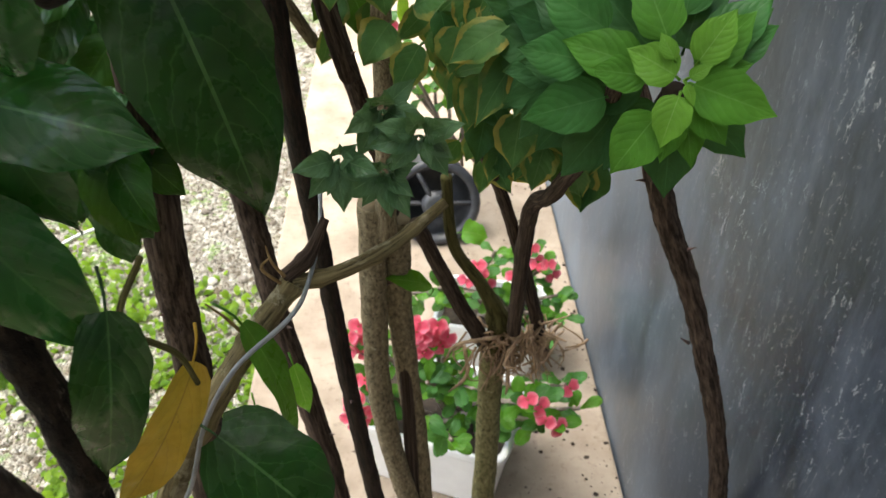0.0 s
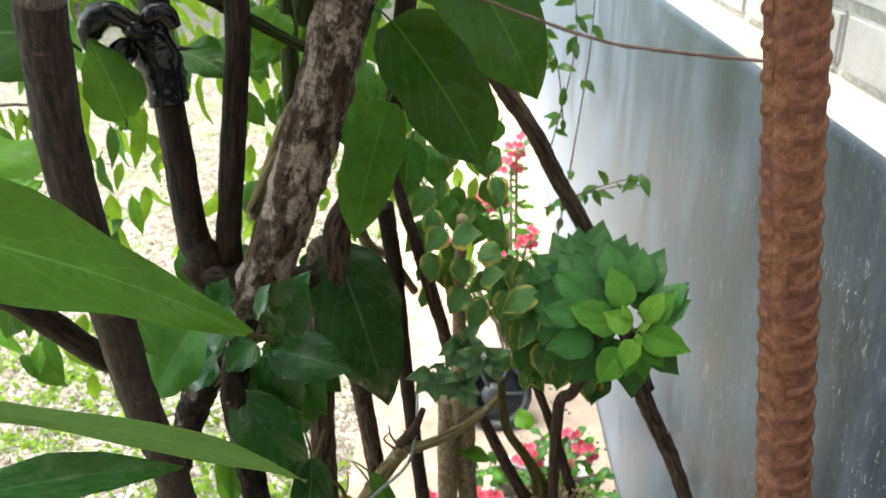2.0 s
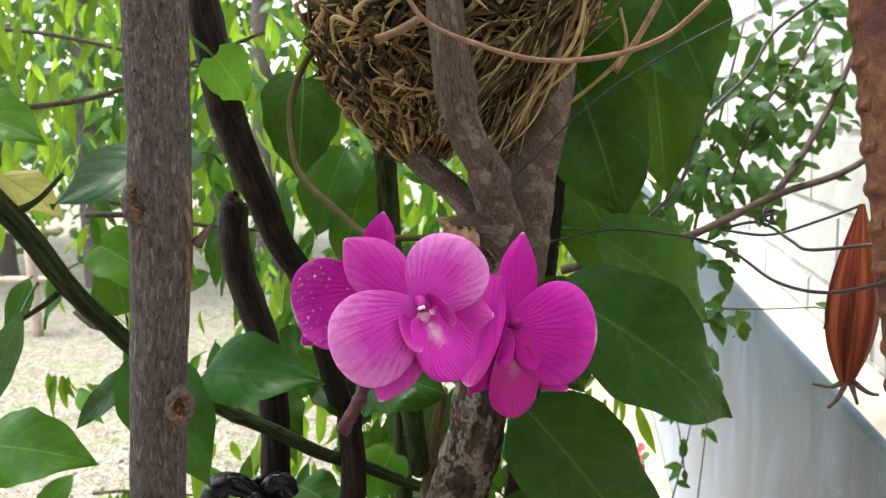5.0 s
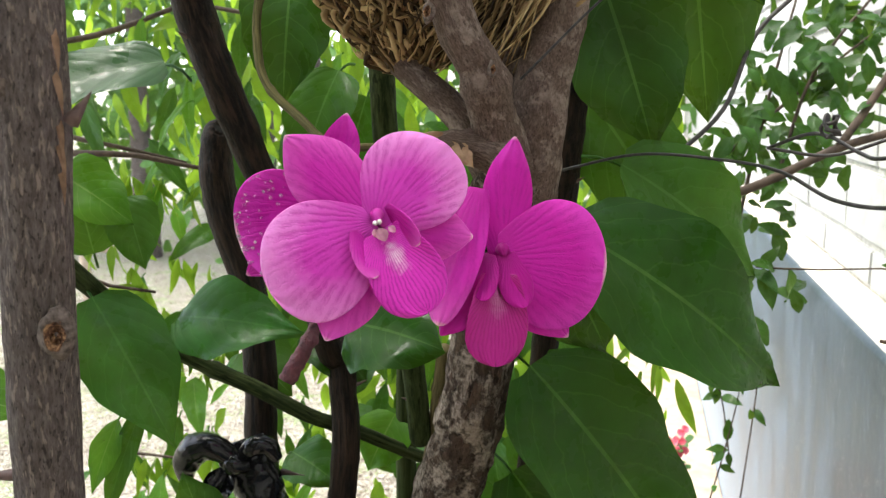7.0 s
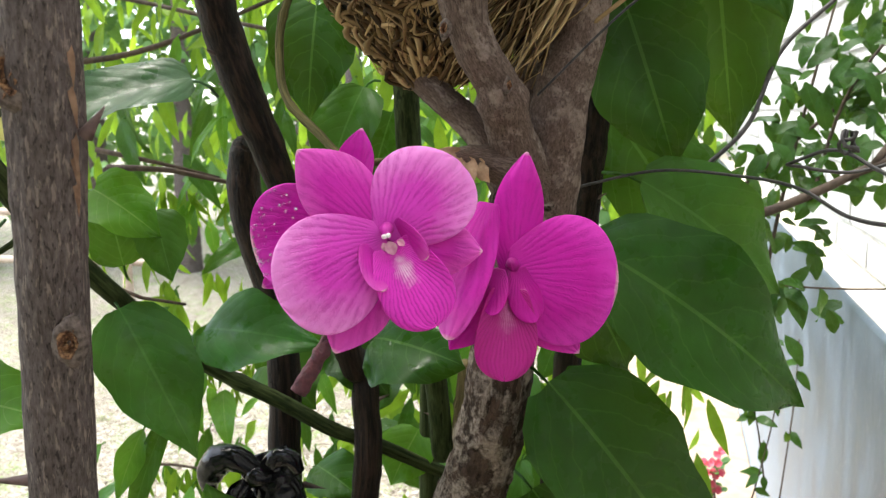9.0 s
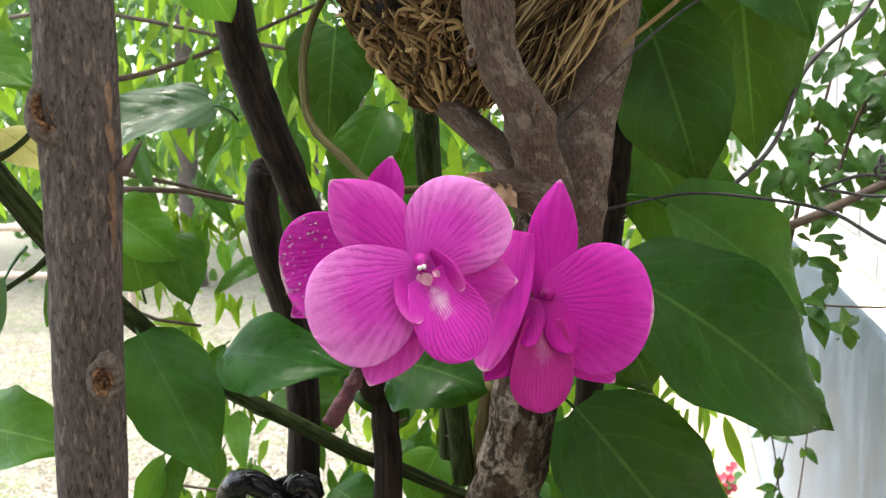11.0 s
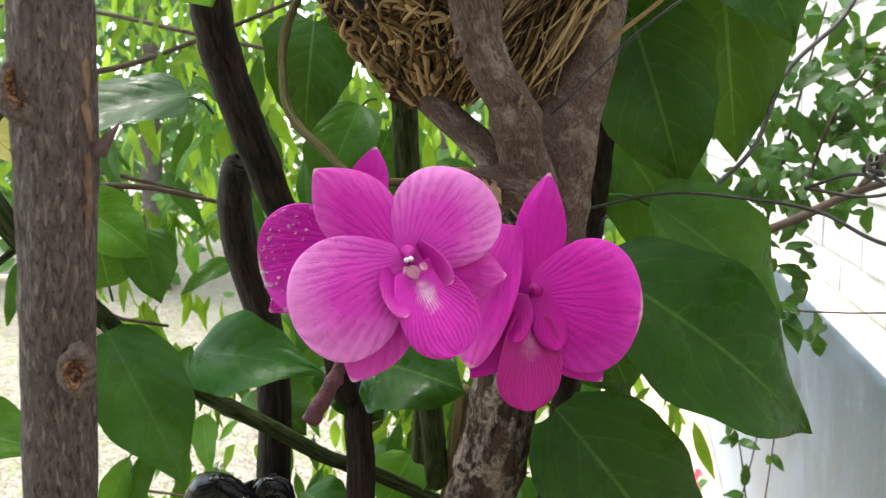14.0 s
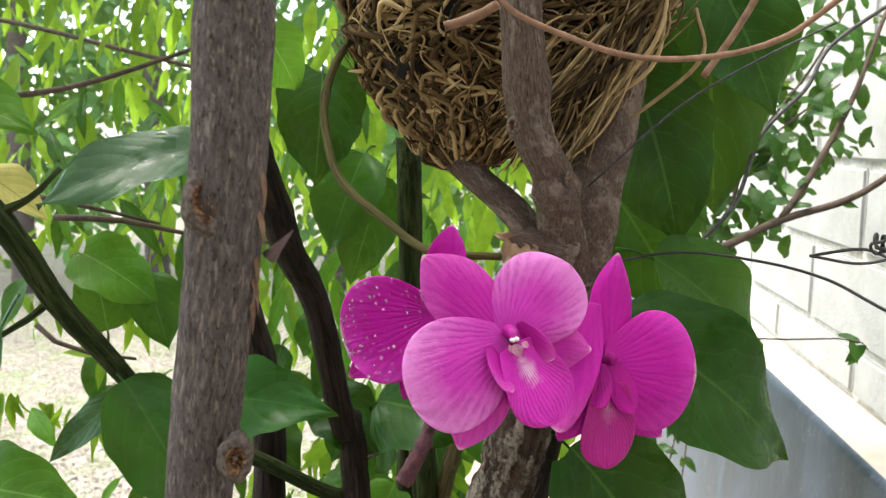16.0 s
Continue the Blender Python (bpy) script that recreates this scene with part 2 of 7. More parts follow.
BARK_GRAY = bark_material("bark_gray", (0.105, 0.084, 0.076), (0.205, 0.172, 0.156), grain=200, stretch=0.34, fleck=(0.31, 0.25, 0.21))
BARK_WET_SHADED = bark_material("bark_wet_shaded", (0.014, 0.009, 0.0065), (0.060, 0.040, 0.030), (0.20, 0.14, 0.10), grain=120, stretch=0.09, patch_scale=30, cut=0.62, rough=0.6, spec=0.25)
BARK_DARK = bark_material("bark_dark", (0.007, 0.0045, 0.003), (0.052, 0.031, 0.020), grain=90, rough=0.6, spec=0.18)
BARK_LICHEN = bark_material("bark_lichen", (0.034, 0.022, 0.015), (0.120, 0.080, 0.056), (0.34, 0.285, 0.23), grain=80, stretch=0.16, patch_scale=115, cut=0.47, long_patch=0.30, strength=1.0)
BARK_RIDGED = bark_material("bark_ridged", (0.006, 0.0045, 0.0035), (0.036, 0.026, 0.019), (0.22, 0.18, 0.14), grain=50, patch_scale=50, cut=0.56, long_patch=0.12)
BARK_TAN = bark_material("bark_tan", (0.17, 0.135, 0.080), (0.38, 0.31, 0.19), (0.62, 0.56, 0.42), grain=90, stretch=0.4, patch_scale=230, cut=0.60)
BARK_OLIVE = bark_material("bark_olive", (0.15, 0.135, 0.060), (0.34, 0.31, 0.15), (0.58, 0.54, 0.38), grain=90, stretch=0.4, patch_scale=230, cut=0.61)
BARK_BROWN = bark_material("bark_brown", (0.030, 0.020, 0.014), (0.135, 0.096, 0.070), grain=90, stretch=0.09)
BARK_FORK = bark_material("bark_fork", (0.115, 0.080, 0.062), (0.225, 0.165, 0.128), patch=(0.33, 0.262, 0.215), grain=300, stretch=0.34, strength=0.7, patch_scale=75, cut=0.50, long_patch=0.55)
STEM_GREEN = bark_material("stem_green", (0.022, 0.034, 0.010), (0.085, 0.108, 0.040), grain=50, strength=0.3)
STEM_OLIVE = bark_material("stem_olive", (0.06, 0.055, 0.018), (0.14, 0.125, 0.045), grain=60, strength=0.4)
CANE = bark_material("cane", (0.12, 0.095, 0.045), (0.28, 0.23, 0.115), (0.36, 0.32, 0.21), grain=60, stretch=0.08, patch_scale=30)
root_nodes = Nodes("dry_root")
root_tone = root_nodes.math("ADD", root_nodes.math("MULTIPLY", root_nodes.add("ShaderNodeNewGeometry").outputs["Random Per Island"], 0.65), root_nodes.math("MULTIPLY", root_nodes.noise(root_nodes.coords(), 90, 4), 0.45))
root_nodes.bump(root_nodes.noise(root_nodes.coords(), 300, 3), 0.4, 0.001)
ROOT = root_nodes.finish(root_nodes.ramp(root_tone, [(0.2, (0.014, 0.008, 0.003)), (0.5, (0.115, 0.068, 0.024)), (0.85, (0.46, 0.33, 0.16))]), 0.8, 0.2)
# near black: deep shade between the roots, put into the colour
ROOT_GAP_SHADE = plain("root_gap_shade", (0.003, 0.002, 0.001), (0.010, 0.007, 0.004), 80, 0.95, 0.6)
THORN = plain("thorn", (0.05, 0.03, 0.025), (0.16, 0.10, 0.09), 200, 0.6, 0.2)
TWIG = plain("twig", (0.035, 0.022, 0.015), (0.11, 0.075, 0.05), 150, 0.8, 0.3)
TAPE = plain("black_tape", (0.004, 0.004, 0.005), (0.009, 0.009, 0.010), 60, 0.12, 0.05, spec=0.3)
WIRE = plain("dark_wire", (0.03, 0.028, 0.028), (0.09, 0.085, 0.08), 300, 0.5, 0.3, metal=0.6)
PETAL_A = petal_material("petal_veined", (0.52, 0.006, 0.36), (0.77, 0.062, 0.59), (0.92, 0.35, 0.80), 0.38, 0.62, 0.52)
PETAL_B = petal_material("petal_deep", (0.42, 0.003, 0.25), (0.62, 0.008, 0.40), (0.74, 0.050, 0.54), 0.62, 0.55, 0.55, True)
PETAL_S = petal_material("petal_sepal", (0.44, 0.003, 0.27), (0.66, 0.022, 0.45), (0.80, 0.12, 0.60), 0.5, 0.5, 0.3, True)
PETAL_C = petal_material("petal_dark", (0.34, 0.002, 0.19), (0.50, 0.004, 0.29), (0.58, 0.01, 0.36), 0.7, 0.45)


# ---- building tools ----
def part(name, mesh, material, parent, label=""):
    """One mesh object under a thing or a part; its vertices are in world coordinates."""
    ob = new(name, mesh)
    if material is not None and not mesh.materials:
        mesh.materials.append(material)
    ob.parent = parent
    ob.matrix_parent_inverse = Matrix.Translation(-Vector(parent.get("at", (0, 0, 0))))
    if label:
        ob["label"] = label
    return ob


def thing(name, at, label, category, group="", kind=""):
    ob = new(name)
    ob.location, ob.empty_display_size = at, 0.05
    ob["at"] = tuple(at)
    return tagged(ob, label, category, group, kind)


def solid(name, mesh, material, label, category, group="", kind=""):
    ob = new(name, mesh)
    if material is not None:
        mesh.materials.append(material)
    return tagged(ob, label, category, group, kind)


class Sheet:
    """Collects vertices, faces and UVs of one mesh."""

    def __init__(self):
        self.v, self.f, self.uv = [], [], []

    def grid(self, pts, uvs, cols, wrap=False):
        rows = len(pts) // cols
        o = len(self.v)
        self.v += [tuple(p) for p in pts]
        for r in range(rows - 1):
            for c in range(cols if wrap else cols - 1):
                d = (c + 1) % cols
                q = (r * cols + c, r * cols + d, (r + 1) * cols + d, (r + 1) * cols + c)
                self.f.append([o + i for i in q])
                w = [list(uvs[i]) for i in q]
                if wrap and d == 0:
                    w[1][0] = w[2][0] = 1.0
                self.uv += w
        return o

    def face(self, ids, uv=(0.5, 0.5)):
        self.f.append(list(ids))
        self.uv += [uv] * len(ids)

    def mesh(self, name, smooth=True):
        me = bpy.data.meshes.new(name)
        me.from_pydata(self.v, [], self.f)
        layer = me.uv_layers.new(name="UVMap")
        layer.data.foreach_set("uv", np.array(self.uv, float).ravel())
        if smooth:
            me.polygons.foreach_set("use_smooth", [True] * len(me.polygons))
        me.update()
        return me


def spline(points, n):
    """n points along a Catmull-Rom curve through the given ones."""
    p = [np.array(q, float) for q in points]
    p = [2 * p[0] - p[1]] + p + [2 * p[-1] - p[-2]]
    out = []
    for i in range(n):
        s = i / (n - 1) * (len(p) - 3)
        k = min(int(s), len(p) - 4)
        t = s - k
        a, b, c, d = p[k:k + 4]
        out.append(0.5 * (2 * b + (c - a) * t + (2 * a - 5 * b + 4 * c - d) * t**2 + (3 * b - a - 3 * c + d) * t**3))
    return out


def tube(sheet, points, radii, seg=10, per=0.012, lumps=0.0, freq=40.0, rings=(), ridge=0.0):
    """A tapered, slightly lumpy stem; rings: places (0..1) where it swells like a node."""
    length = sum((Vector(b) - Vector(a)).length for a, b in zip(points, points[1:]))
    n = max(4, int(length / per))
    line = spline(points, n)
    rad = np.interp(np.linspace(0, 1, n), np.linspace(0, 1, len(radii)), radii)
    pts, uvs, side = [], [], Vector((1, 0.2, 0.1))
    for i, c in enumerate(line):
        d = Vector(line[min(i + 1, n - 1)] - line[max(i - 1, 0)]).normalized()
        side = (side - d * side.dot(d)).normalized()
        up = d.cross(side)
        for k in range(seg):
            a = 2 * math.pi * k / seg
            way = side * math.cos(a) + up * math.sin(a)
            r = rad[i]
            if lumps:
                r *= 1 + lumps * (noise.noise((Vector(c) + way * rad[i]) * freq) + 0.6 * noise.noise((Vector(c) + way * rad[i]) * freq * 2.7))
            if ridge:
                r *= 1 + ridge * noise.noise((math.cos(a) * 3.2, math.sin(a) * 3.2, i / n * length * 22)) + ridge * 0.6 * noise.noise((math.cos(a) * 8, math.sin(a) * 8, i / n * length * 45))
            for g in rings:
                r *= 1 + 0.22 * math.exp(-((i / (n - 1) - g) * length / (rad[i] * 0.7)) ** 2)
            pts.append(Vector(c) + way * r)
            uvs.append((k / seg, i / (n - 1) * length))
    o = sheet.grid(pts, uvs, seg, wrap=True)
    sheet.face([o + k for k in reversed(range(seg))])
    sheet.face([o + (n - 1) * seg + k for k in range(seg)])
    return line


def stem_mesh(points, radii, seg=10, per=0.012, lumps=0.12, freq=40.0, rings=(), ridge=0.0):
    s = Sheet()
    tube(s, points, radii, seg, per, lumps, freq, rings, ridge)
    return s.mesh("stem")


def cone(sheet, base, tip, r, seg=6):
    tube(sheet, [base, (Vector(base) * 0.55 + Vector(tip) * 0.45), tip], [r, r * 0.55, r * 0.05], seg, 0.004)


def leaf_shape(v, kind):
    if kind == "ovate":
        return (v + 0.012) ** 0.42 * (1 - v) ** 0.78 * 2.15 * (1 - 0.42 * max(0, v - 0.75) / 0.25)
    if kind == "heart":
        return (v + 0.006) ** 0.31 * (1 - v) ** 0.74 * 1.84 * (1 - 0.56 * max(0, v - 0.72) / 0.28)
    if kind == "acute":
        return 2.38 * (v + 0.010) ** 0.46 * (1 - v) ** 0.95 * (1 - 0.42 * max(0, v - 0.66) / 0.34)
    if kind == "spoon":
        return (0.16 + 0.84 * min(1.0, v / 0.6) ** 1.3) * (1 - max(0.0, (v - 0.55) / 0.45) ** 2.4) ** 0.5
    if kind == "lance":
        return math.sin(math.pi * min(1, v + 0.01) ** 0.8) ** 0.9 * (1 - 0.15 * v)
    if kind == "strap":
        return min(1.0, (v + 0.25) ** 0.4) * (1 - v**3.2) ** 0.6
    return math.sin(math.pi * (v * 0.96 + 0.02)) ** 0.75


CAMERA_SIDE = Vector((0.02, -0.05, 1.75))


def leaf_into(sheet, base, tip, width, normal=None, kind="ovate", fold=0.2, sag=0.08, wave=0.085, nu=6, nv=12, seed=0.0, stalk=0.0):
    """A leaf blade from base to tip; width is the full width; normal: where its upper face looks."""
    base, tip = Vector(base), Vector(tip)
    axis = tip - base
    length = axis.length
    axis.normalize()
    if normal is None:
        normal = (CAMERA_SIDE - (base + tip) / 2).normalized() + Vector((0, 0, 0.35))
    normal = Vector(normal)
    normal = (normal - axis * normal.dot(axis)).normalized()
    side = axis.cross(normal)
    pts, uvs = [], []
    for j in range(nv + 1):
        v = j / nv
        hw = width / 2 * leaf_shape(v, kind)
        for i in range(nu + 1):
            u = i / nu * 2 - 1
            ripple = wave * width * math.sin(v * 9 + seed * 5 + u * 2) * u * u
            h = fold * abs(u) * hw * (1 - 0.5 * abs(u)) * 1.4 - sag * length * 4 * (v - 0.5) ** 2 + ripple
            edge = 1 + 0.035 * math.sin(v * 23 + seed * 7) * abs(u)
            back = 0.10 * width * (abs(u) ** 1.5) * (1 - v) ** 4 if kind == "heart" else 0
            p = base + axis * (v * length - back) + side * (u * hw * edge) + normal * h
            pts.append(p)
            uvs.append((i / nu, v))
    sheet.grid(pts, uvs, nu + 1)
    if stalk:
        foot = base - normal * (sag * length + 0.0012)
        tube(sheet, [foot - axis * stalk * 0.5 - normal * stalk * 0.9, foot - axis * stalk * 0.3 - normal * stalk * 0.3, foot + axis * length * 0.03], [0.0012, 0.0011, 0.0008], 5, 0.006)


def leaf(parent, base, tip, width, material=None, normal=None, kind="ovate", stalk=0.025, label="", **kw):
    s = Sheet()
    leaf_into(s, base, tip, width, normal, kind, nu=8, nv=18, seed=random.random() * 10, stalk=stalk, **kw)
    return part("leaf", s.mesh("leaf"), material or LEAF, parent, label)


def box_mesh(x0, x1, y0, y1, z0, z1, bevel=0.0, taper=0.0):
    bm = bmesh.new()
    bmesh.ops.create_cube(bm, size=1.0)
    for v in bm.verts:
        k = 1 - taper if v.co.z < 0 else 1
        v.co = Vector(((x0 + x1) / 2 + v.co.x * (x1 - x0) * k, (y0 + y1) / 2 + v.co.y * (y1 - y0) * k, (z0 + z1) / 2 + v.co.z * (z1 - z0)))
    if bevel:
        bmesh.ops.bevel(bm, geom=bm.edges[:], offset=bevel, segments=2, affect="EDGES", profile=0.5)
    me = bpy.data.meshes.new("box")
    bm.to_mesh(me)
    bm.free()
    return me


# ---- ground, apron, walls ----
def ground_material():
    """Pale grit, dark leaf crumbs and bright low weeds, mixed cell by cell."""
    m = Nodes("gravel_and_weeds")
    w = m.coords()
    warp = m.add("ShaderNodeMapping")
    m.wire(w, warp.inputs["Vector"])
    cells = []
    for size in (75.0, 150.0):
        c = m.add("ShaderNodeTexVoronoi", Scale=size)
        m.wire(warp.outputs["Vector"], c.inputs["Vector"])
        pick = m.add("ShaderNodeSeparateColor")
        m.wire(c.outputs["Color"], pick.inputs[0])
        cells.append((c, pick))
    grit = m.ramp(cells[0][1].outputs[0], [(0.0, (0.06, 0.045, 0.03)), (0.2, (0.22, 0.18, 0.13)), (0.45, (0.30, 0.275, 0.22)), (1.0, (0.52, 0.50, 0.44))])
    fine = m.ramp(cells[1][1].outputs[1], [(0.0, (0.07, 0.05, 0.035)), (0.3, (0.22, 0.195, 0.15)), (1.0, (0.50, 0.47, 0.40))])
    stone = m.mix(m.ramp(m.noise(w, 25, 3), [(0.42, (0, 0, 0)), (0.58, (1, 1, 1))]), grit, fine)
    green = m.ramp(cells[1][1].outputs[2], [(0.0, (0.035, 0.085, 0.015)), (0.5, (0.15, 0.30, 0.045)), (1.0, (0.33, 0.48, 0.13))])
    weeds = m.ramp(m.math("ADD", m.noise(w, 3.5, 6, 0.8), m.math("MULTIPLY", m.math("SUBTRACT", cells[0][1].outputs[1], 0.5), 0.22)), [(0.56, (0, 0, 0)), (0.62, (1, 1, 1))])
    col = m.mix(m.math("MULTIPLY", weeds, 0.65), stone, green)
    litter = m.ramp(m.noise(w, 16, 7, 0.8), [(0.51, (0, 0, 0)), (0.60, (0.55, 0.55, 0.55))])
    col = m.mix(litter, col, m.mix(cells[1][1].outputs[0], (0.035, 0.026, 0.018), (0.14, 0.105, 0.07)))
    m.bump(m.math("SUBTRACT", m.noise(w, 90, 4), m.math("ADD", cells[0][0].outputs["Distance"], cells[1][0].outputs["Distance"])), 1.0, 0.012)
    return m.finish(col, 0.9, 0.2)


def concrete_material():
    m = Nodes("apron_concrete")
    w = m.coords()
    base = m.ramp(m.noise(w, 9, 6, 0.6), [(0.3, (0.22, 0.17, 0.125)), (0.7, (0.37, 0.305, 0.235))])
    dirt = m.ramp(m.noise(w, 38, 6, 0.75), [(0.55, (0, 0, 0)), (0.68, (1, 1, 1))])
    col = m.mix(m.math("MULTIPLY", dirt, 0.55), base, (0.13, 0.09, 0.06))
    m.bump(m.noise(w, 130, 5), 0.5, 0.003)
    return m.finish(col, 0.85, 0.3)


def dado_material():
    """Dark blue-grey gloss paint, clouded, rain-streaked and scratched."""
    m = Nodes("dado_paint")
    w = m.coords()
    cloud = m.noise(m.coords((1.0, 1.0, 0.5)), 7, 7, 0.68)
    base = m.ramp(cloud, [(0.36, (0.006, 0.008, 0.013)), (0.50, (0.020, 0.026, 0.038)), (0.66, (0.054, 0.066, 0.090))])
    streak = m.ramp(m.noise(m.coords((1.0, 1.0, 0.10)), 40, 6, 0.7), [(0.5, (0, 0, 0)), (0.75, (1, 1, 1))])
    col = m.mix(m.math("MULTIPLY", streak, 0.3), base, (0.11, 0.125, 0.155))
    patch = m.ramp(m.noise(w, 9, 6, 0.7), [(0.50, (0, 0, 0)), (0.60, (1, 1, 1))])
    marks = None
    for turn, fine, width in ((0.15, 21, 0.0045), (-0.30, 34, 0.0055), (0.7, 47, 0.006)):
        mp = m.add("ShaderNodeMapping")
        mp.inputs["Rotation"].default_value = (turn, 0, 0)
        mp.inputs["Location"].default_value = (0, fine, turn)
        mp.inputs["Scale"].default_value = (1, 1, 0.30)
        m.wire(m.coords(), mp.inputs["Vector"])
        line = m.math("LESS_THAN", m.math("ABSOLUTE", m.math("SUBTRACT", m.noise(mp.outputs["Vector"], fine, 5, 0.62), 0.5)), width)
        line = m.math("MULTIPLY", line, m.math("GREATER_THAN", m.noise(mp.outputs["Vector"], fine * 3.1, 2, 0.5), 0.58))
        marks = line if marks is None else m.math("MAXIMUM", marks, line)
    dash = m.math("GREATER_THAN", m.noise(m.coords((1, 1, 0.13)), 330, 2, 0.5), 0.75)
    dash = m.math("MULTIPLY", dash, m.math("GREATER_THAN", m.noise(m.coords((1, 1, 0.5)), 31, 3, 0.6), 0.52))
    flecks = m.math("MULTIPLY", m.math("GREATER_THAN", m.noise(m.coords((1, 1.6, 0.8)), 210, 4, 0.7), 0.66), patch)
    marks = m.math("MAXIMUM", m.math("MULTIPLY", marks, m.math("ADD", m.math("MULTIPLY", patch, 0.6), 0.25)), m.math("MULTIPLY", m.math("MAXIMUM", dash, m.math("MULTIPLY", flecks, 0.5)), 0.9))
    col = m.mix(m.math("MULTIPLY", marks, 0.62), col, (0.50, 0.52, 0.55))
    m.bump(m.math("ADD", m.noise(w, 40, 3), m.math("MULTIPLY", cloud, 0.6)), 0.12, 0.004)
    m.bsdf.inputs["Sheen Roughness"].default_value = 0.20
    m.wire(m.ramp(cloud, [(0.38, (0.55, 0.55, 0.55)), (0.60, (1, 1, 1))]), m.bsdf.inputs["Sheen Weight"])
    m.bsdf.inputs["Sheen Tint"].default_value = (0.66, 0.82, 1.0, 1)
    m.bsdf.inputs["Specular Tint"].default_value = (0.70, 0.86, 1.0, 1)
    graze = m.add("ShaderNodeLayerWeight", Blend=0.5).outputs["Facing"]
    m.bsdf.inputs["IOR"].default_value = 1.9
    paint = m.finish(col, m.ramp(cloud, [(0.36, (0.30, 0.30, 0.30)), (0.66, (0.46, 0.46, 0.46))]), 0.42)
    m.wire(m.ramp(graze, [(0.50, (0.18, 0.18, 0.18)), (0.82, (1, 1, 1))]), m.bsdf.inputs["Specular IOR Level"])
    return paint


def whitewash_material():
    m = Nodes("whitewash")
    w = m.coords()
    rnd = m.add("ShaderNodeObjectInfo").outputs["Random"]
    base = m.ramp(m.noise(w, 12, 6, 0.65), [(0.3, (0.31, 0.31, 0.30)), (0.6, (0.40, 0.405, 0.40))])
    base = m.mix(m.math("MULTIPLY", rnd, 0.15), base, (0.62, 0.62, 0.60))
    worn = m.ramp(m.noise(w, 55, 5, 0.75), [(0.63, (0, 0, 0)), (0.70, (1, 1, 1))])
    col = m.mix(m.math("MULTIPLY", worn, 0.35), base, (0.40, 0.38, 0.34))
    m.bump(m.noise(w, 70, 6, 0.7), 0.5, 0.004)
    return m.finish(col, 0.85, 0.25)


GROUND, CONCRETE, DADO, WHITE = ground_material(), concrete_material(), dado_material(), whitewash_material()
MORTAR = plain("mortar", (0.34, 0.32, 0.29), (0.66, 0.65, 0.62), 70, 0.95, 0.9, depth=0.006)
LEDGE = plain("ledge_plaster", (0.36, 0.32, 0.26), (0.50, 0.46, 0.38), 30, 0.85, 0.4, depth=0.003)

WALL_X, LEDGE_Z, BLOCK_X = 0.427, 1.222, 0.530
g = Sheet()
cells = [-60, -20, -9, -5] + [-3.2 + 0.1 * i for i in range(46)] + [3, 9, 20, 60]
rows_y = [-60, -20, -6] + [-2 + 0.15 * i for i in range(60)] + [9, 14, 25, 60, 200]
pts, uvs = [], []
for yy in rows_y:
    for xx in cells:
        near = 1.0 if -3.3 < xx < 1.3 and -2.1 < yy < 7 else 0.0
        bump = near * (0.012 * noise.noise((xx * 6, yy * 6, 0)) + 0.02 * noise.noise((xx * 1.3, yy * 1.3, 5)))
        pts.append((xx, yy, -0.035 + bump))
        uvs.append((0, 0))
g.grid(pts, uvs, len(cells))
solid("ground", g.mesh("ground"), GROUND, "pale gravelly yard soil with patches of small weeds", "ground", kind="structure")
solid("pavement", box_mesh(-0.275, WALL_X - 0.002, -3.0, 9.0, -0.12, 0.0, 0.006), CONCRETE, "dirty beige concrete apron along the wall", "pavement", kind="structure")

low = Sheet()
prof = [(WALL_X, -0.1), (WALL_X, LEDGE_Z - 0.012), (WALL_X + 0.004, LEDGE_Z - 0.003), (WALL_X + 0.012, LEDGE_Z)]
pts, uvs = [], []
ys = [-3 + 0.25 * i for i in range(49)]
for yy in ys:
    for (xx, zz) in prof:
        pts.append((xx + 0.0015 * noise.noise((0, yy * 2, zz * 3)), yy, zz))
        uvs.append((0, 0))
low.grid(pts, uvs, len(prof))
solid("wall_low", low.mesh("wall_low"), DADO, "lower wall in glossy dark grey paint with scratches and rain streaks", "wall", kind="structure")
solid("wall_core", box_mesh(WALL_X + 0.012, BLOCK_X + 0.16, -3.0, 9.0, -0.1, LEDGE_Z - 0.004), LEDGE, "cream plaster ledge on top of the lower wall", "wall", kind="structure")
wall_east = solid("wall_east", box_mesh(BLOCK_X + 0.008, BLOCK_X + 0.15, -3.0, 9.0, LEDGE_Z - 0.01, 3.2), MORTAR, "whitewashed concrete block wall with rough recessed mortar", "wall", kind="structure")

# unseen wall and overhang, added to darken the sides that face the camera
solid("wall_south_unseen", box_mesh(-3.6, WALL_X - 0.004, -1.95, -1.75, -0.1, 3.0), LEDGE, "plain unseen wall added behind the camera to block sky light", "wall", kind="structure")
solid("eave_unseen", box_mesh(-3.7, WALL_X - 0.004, -1.95, -1.05, 3.0, 3.06, 0.01), LEDGE, "flat unseen overhang added behind the camera to block sky light", "roof", kind="structure")

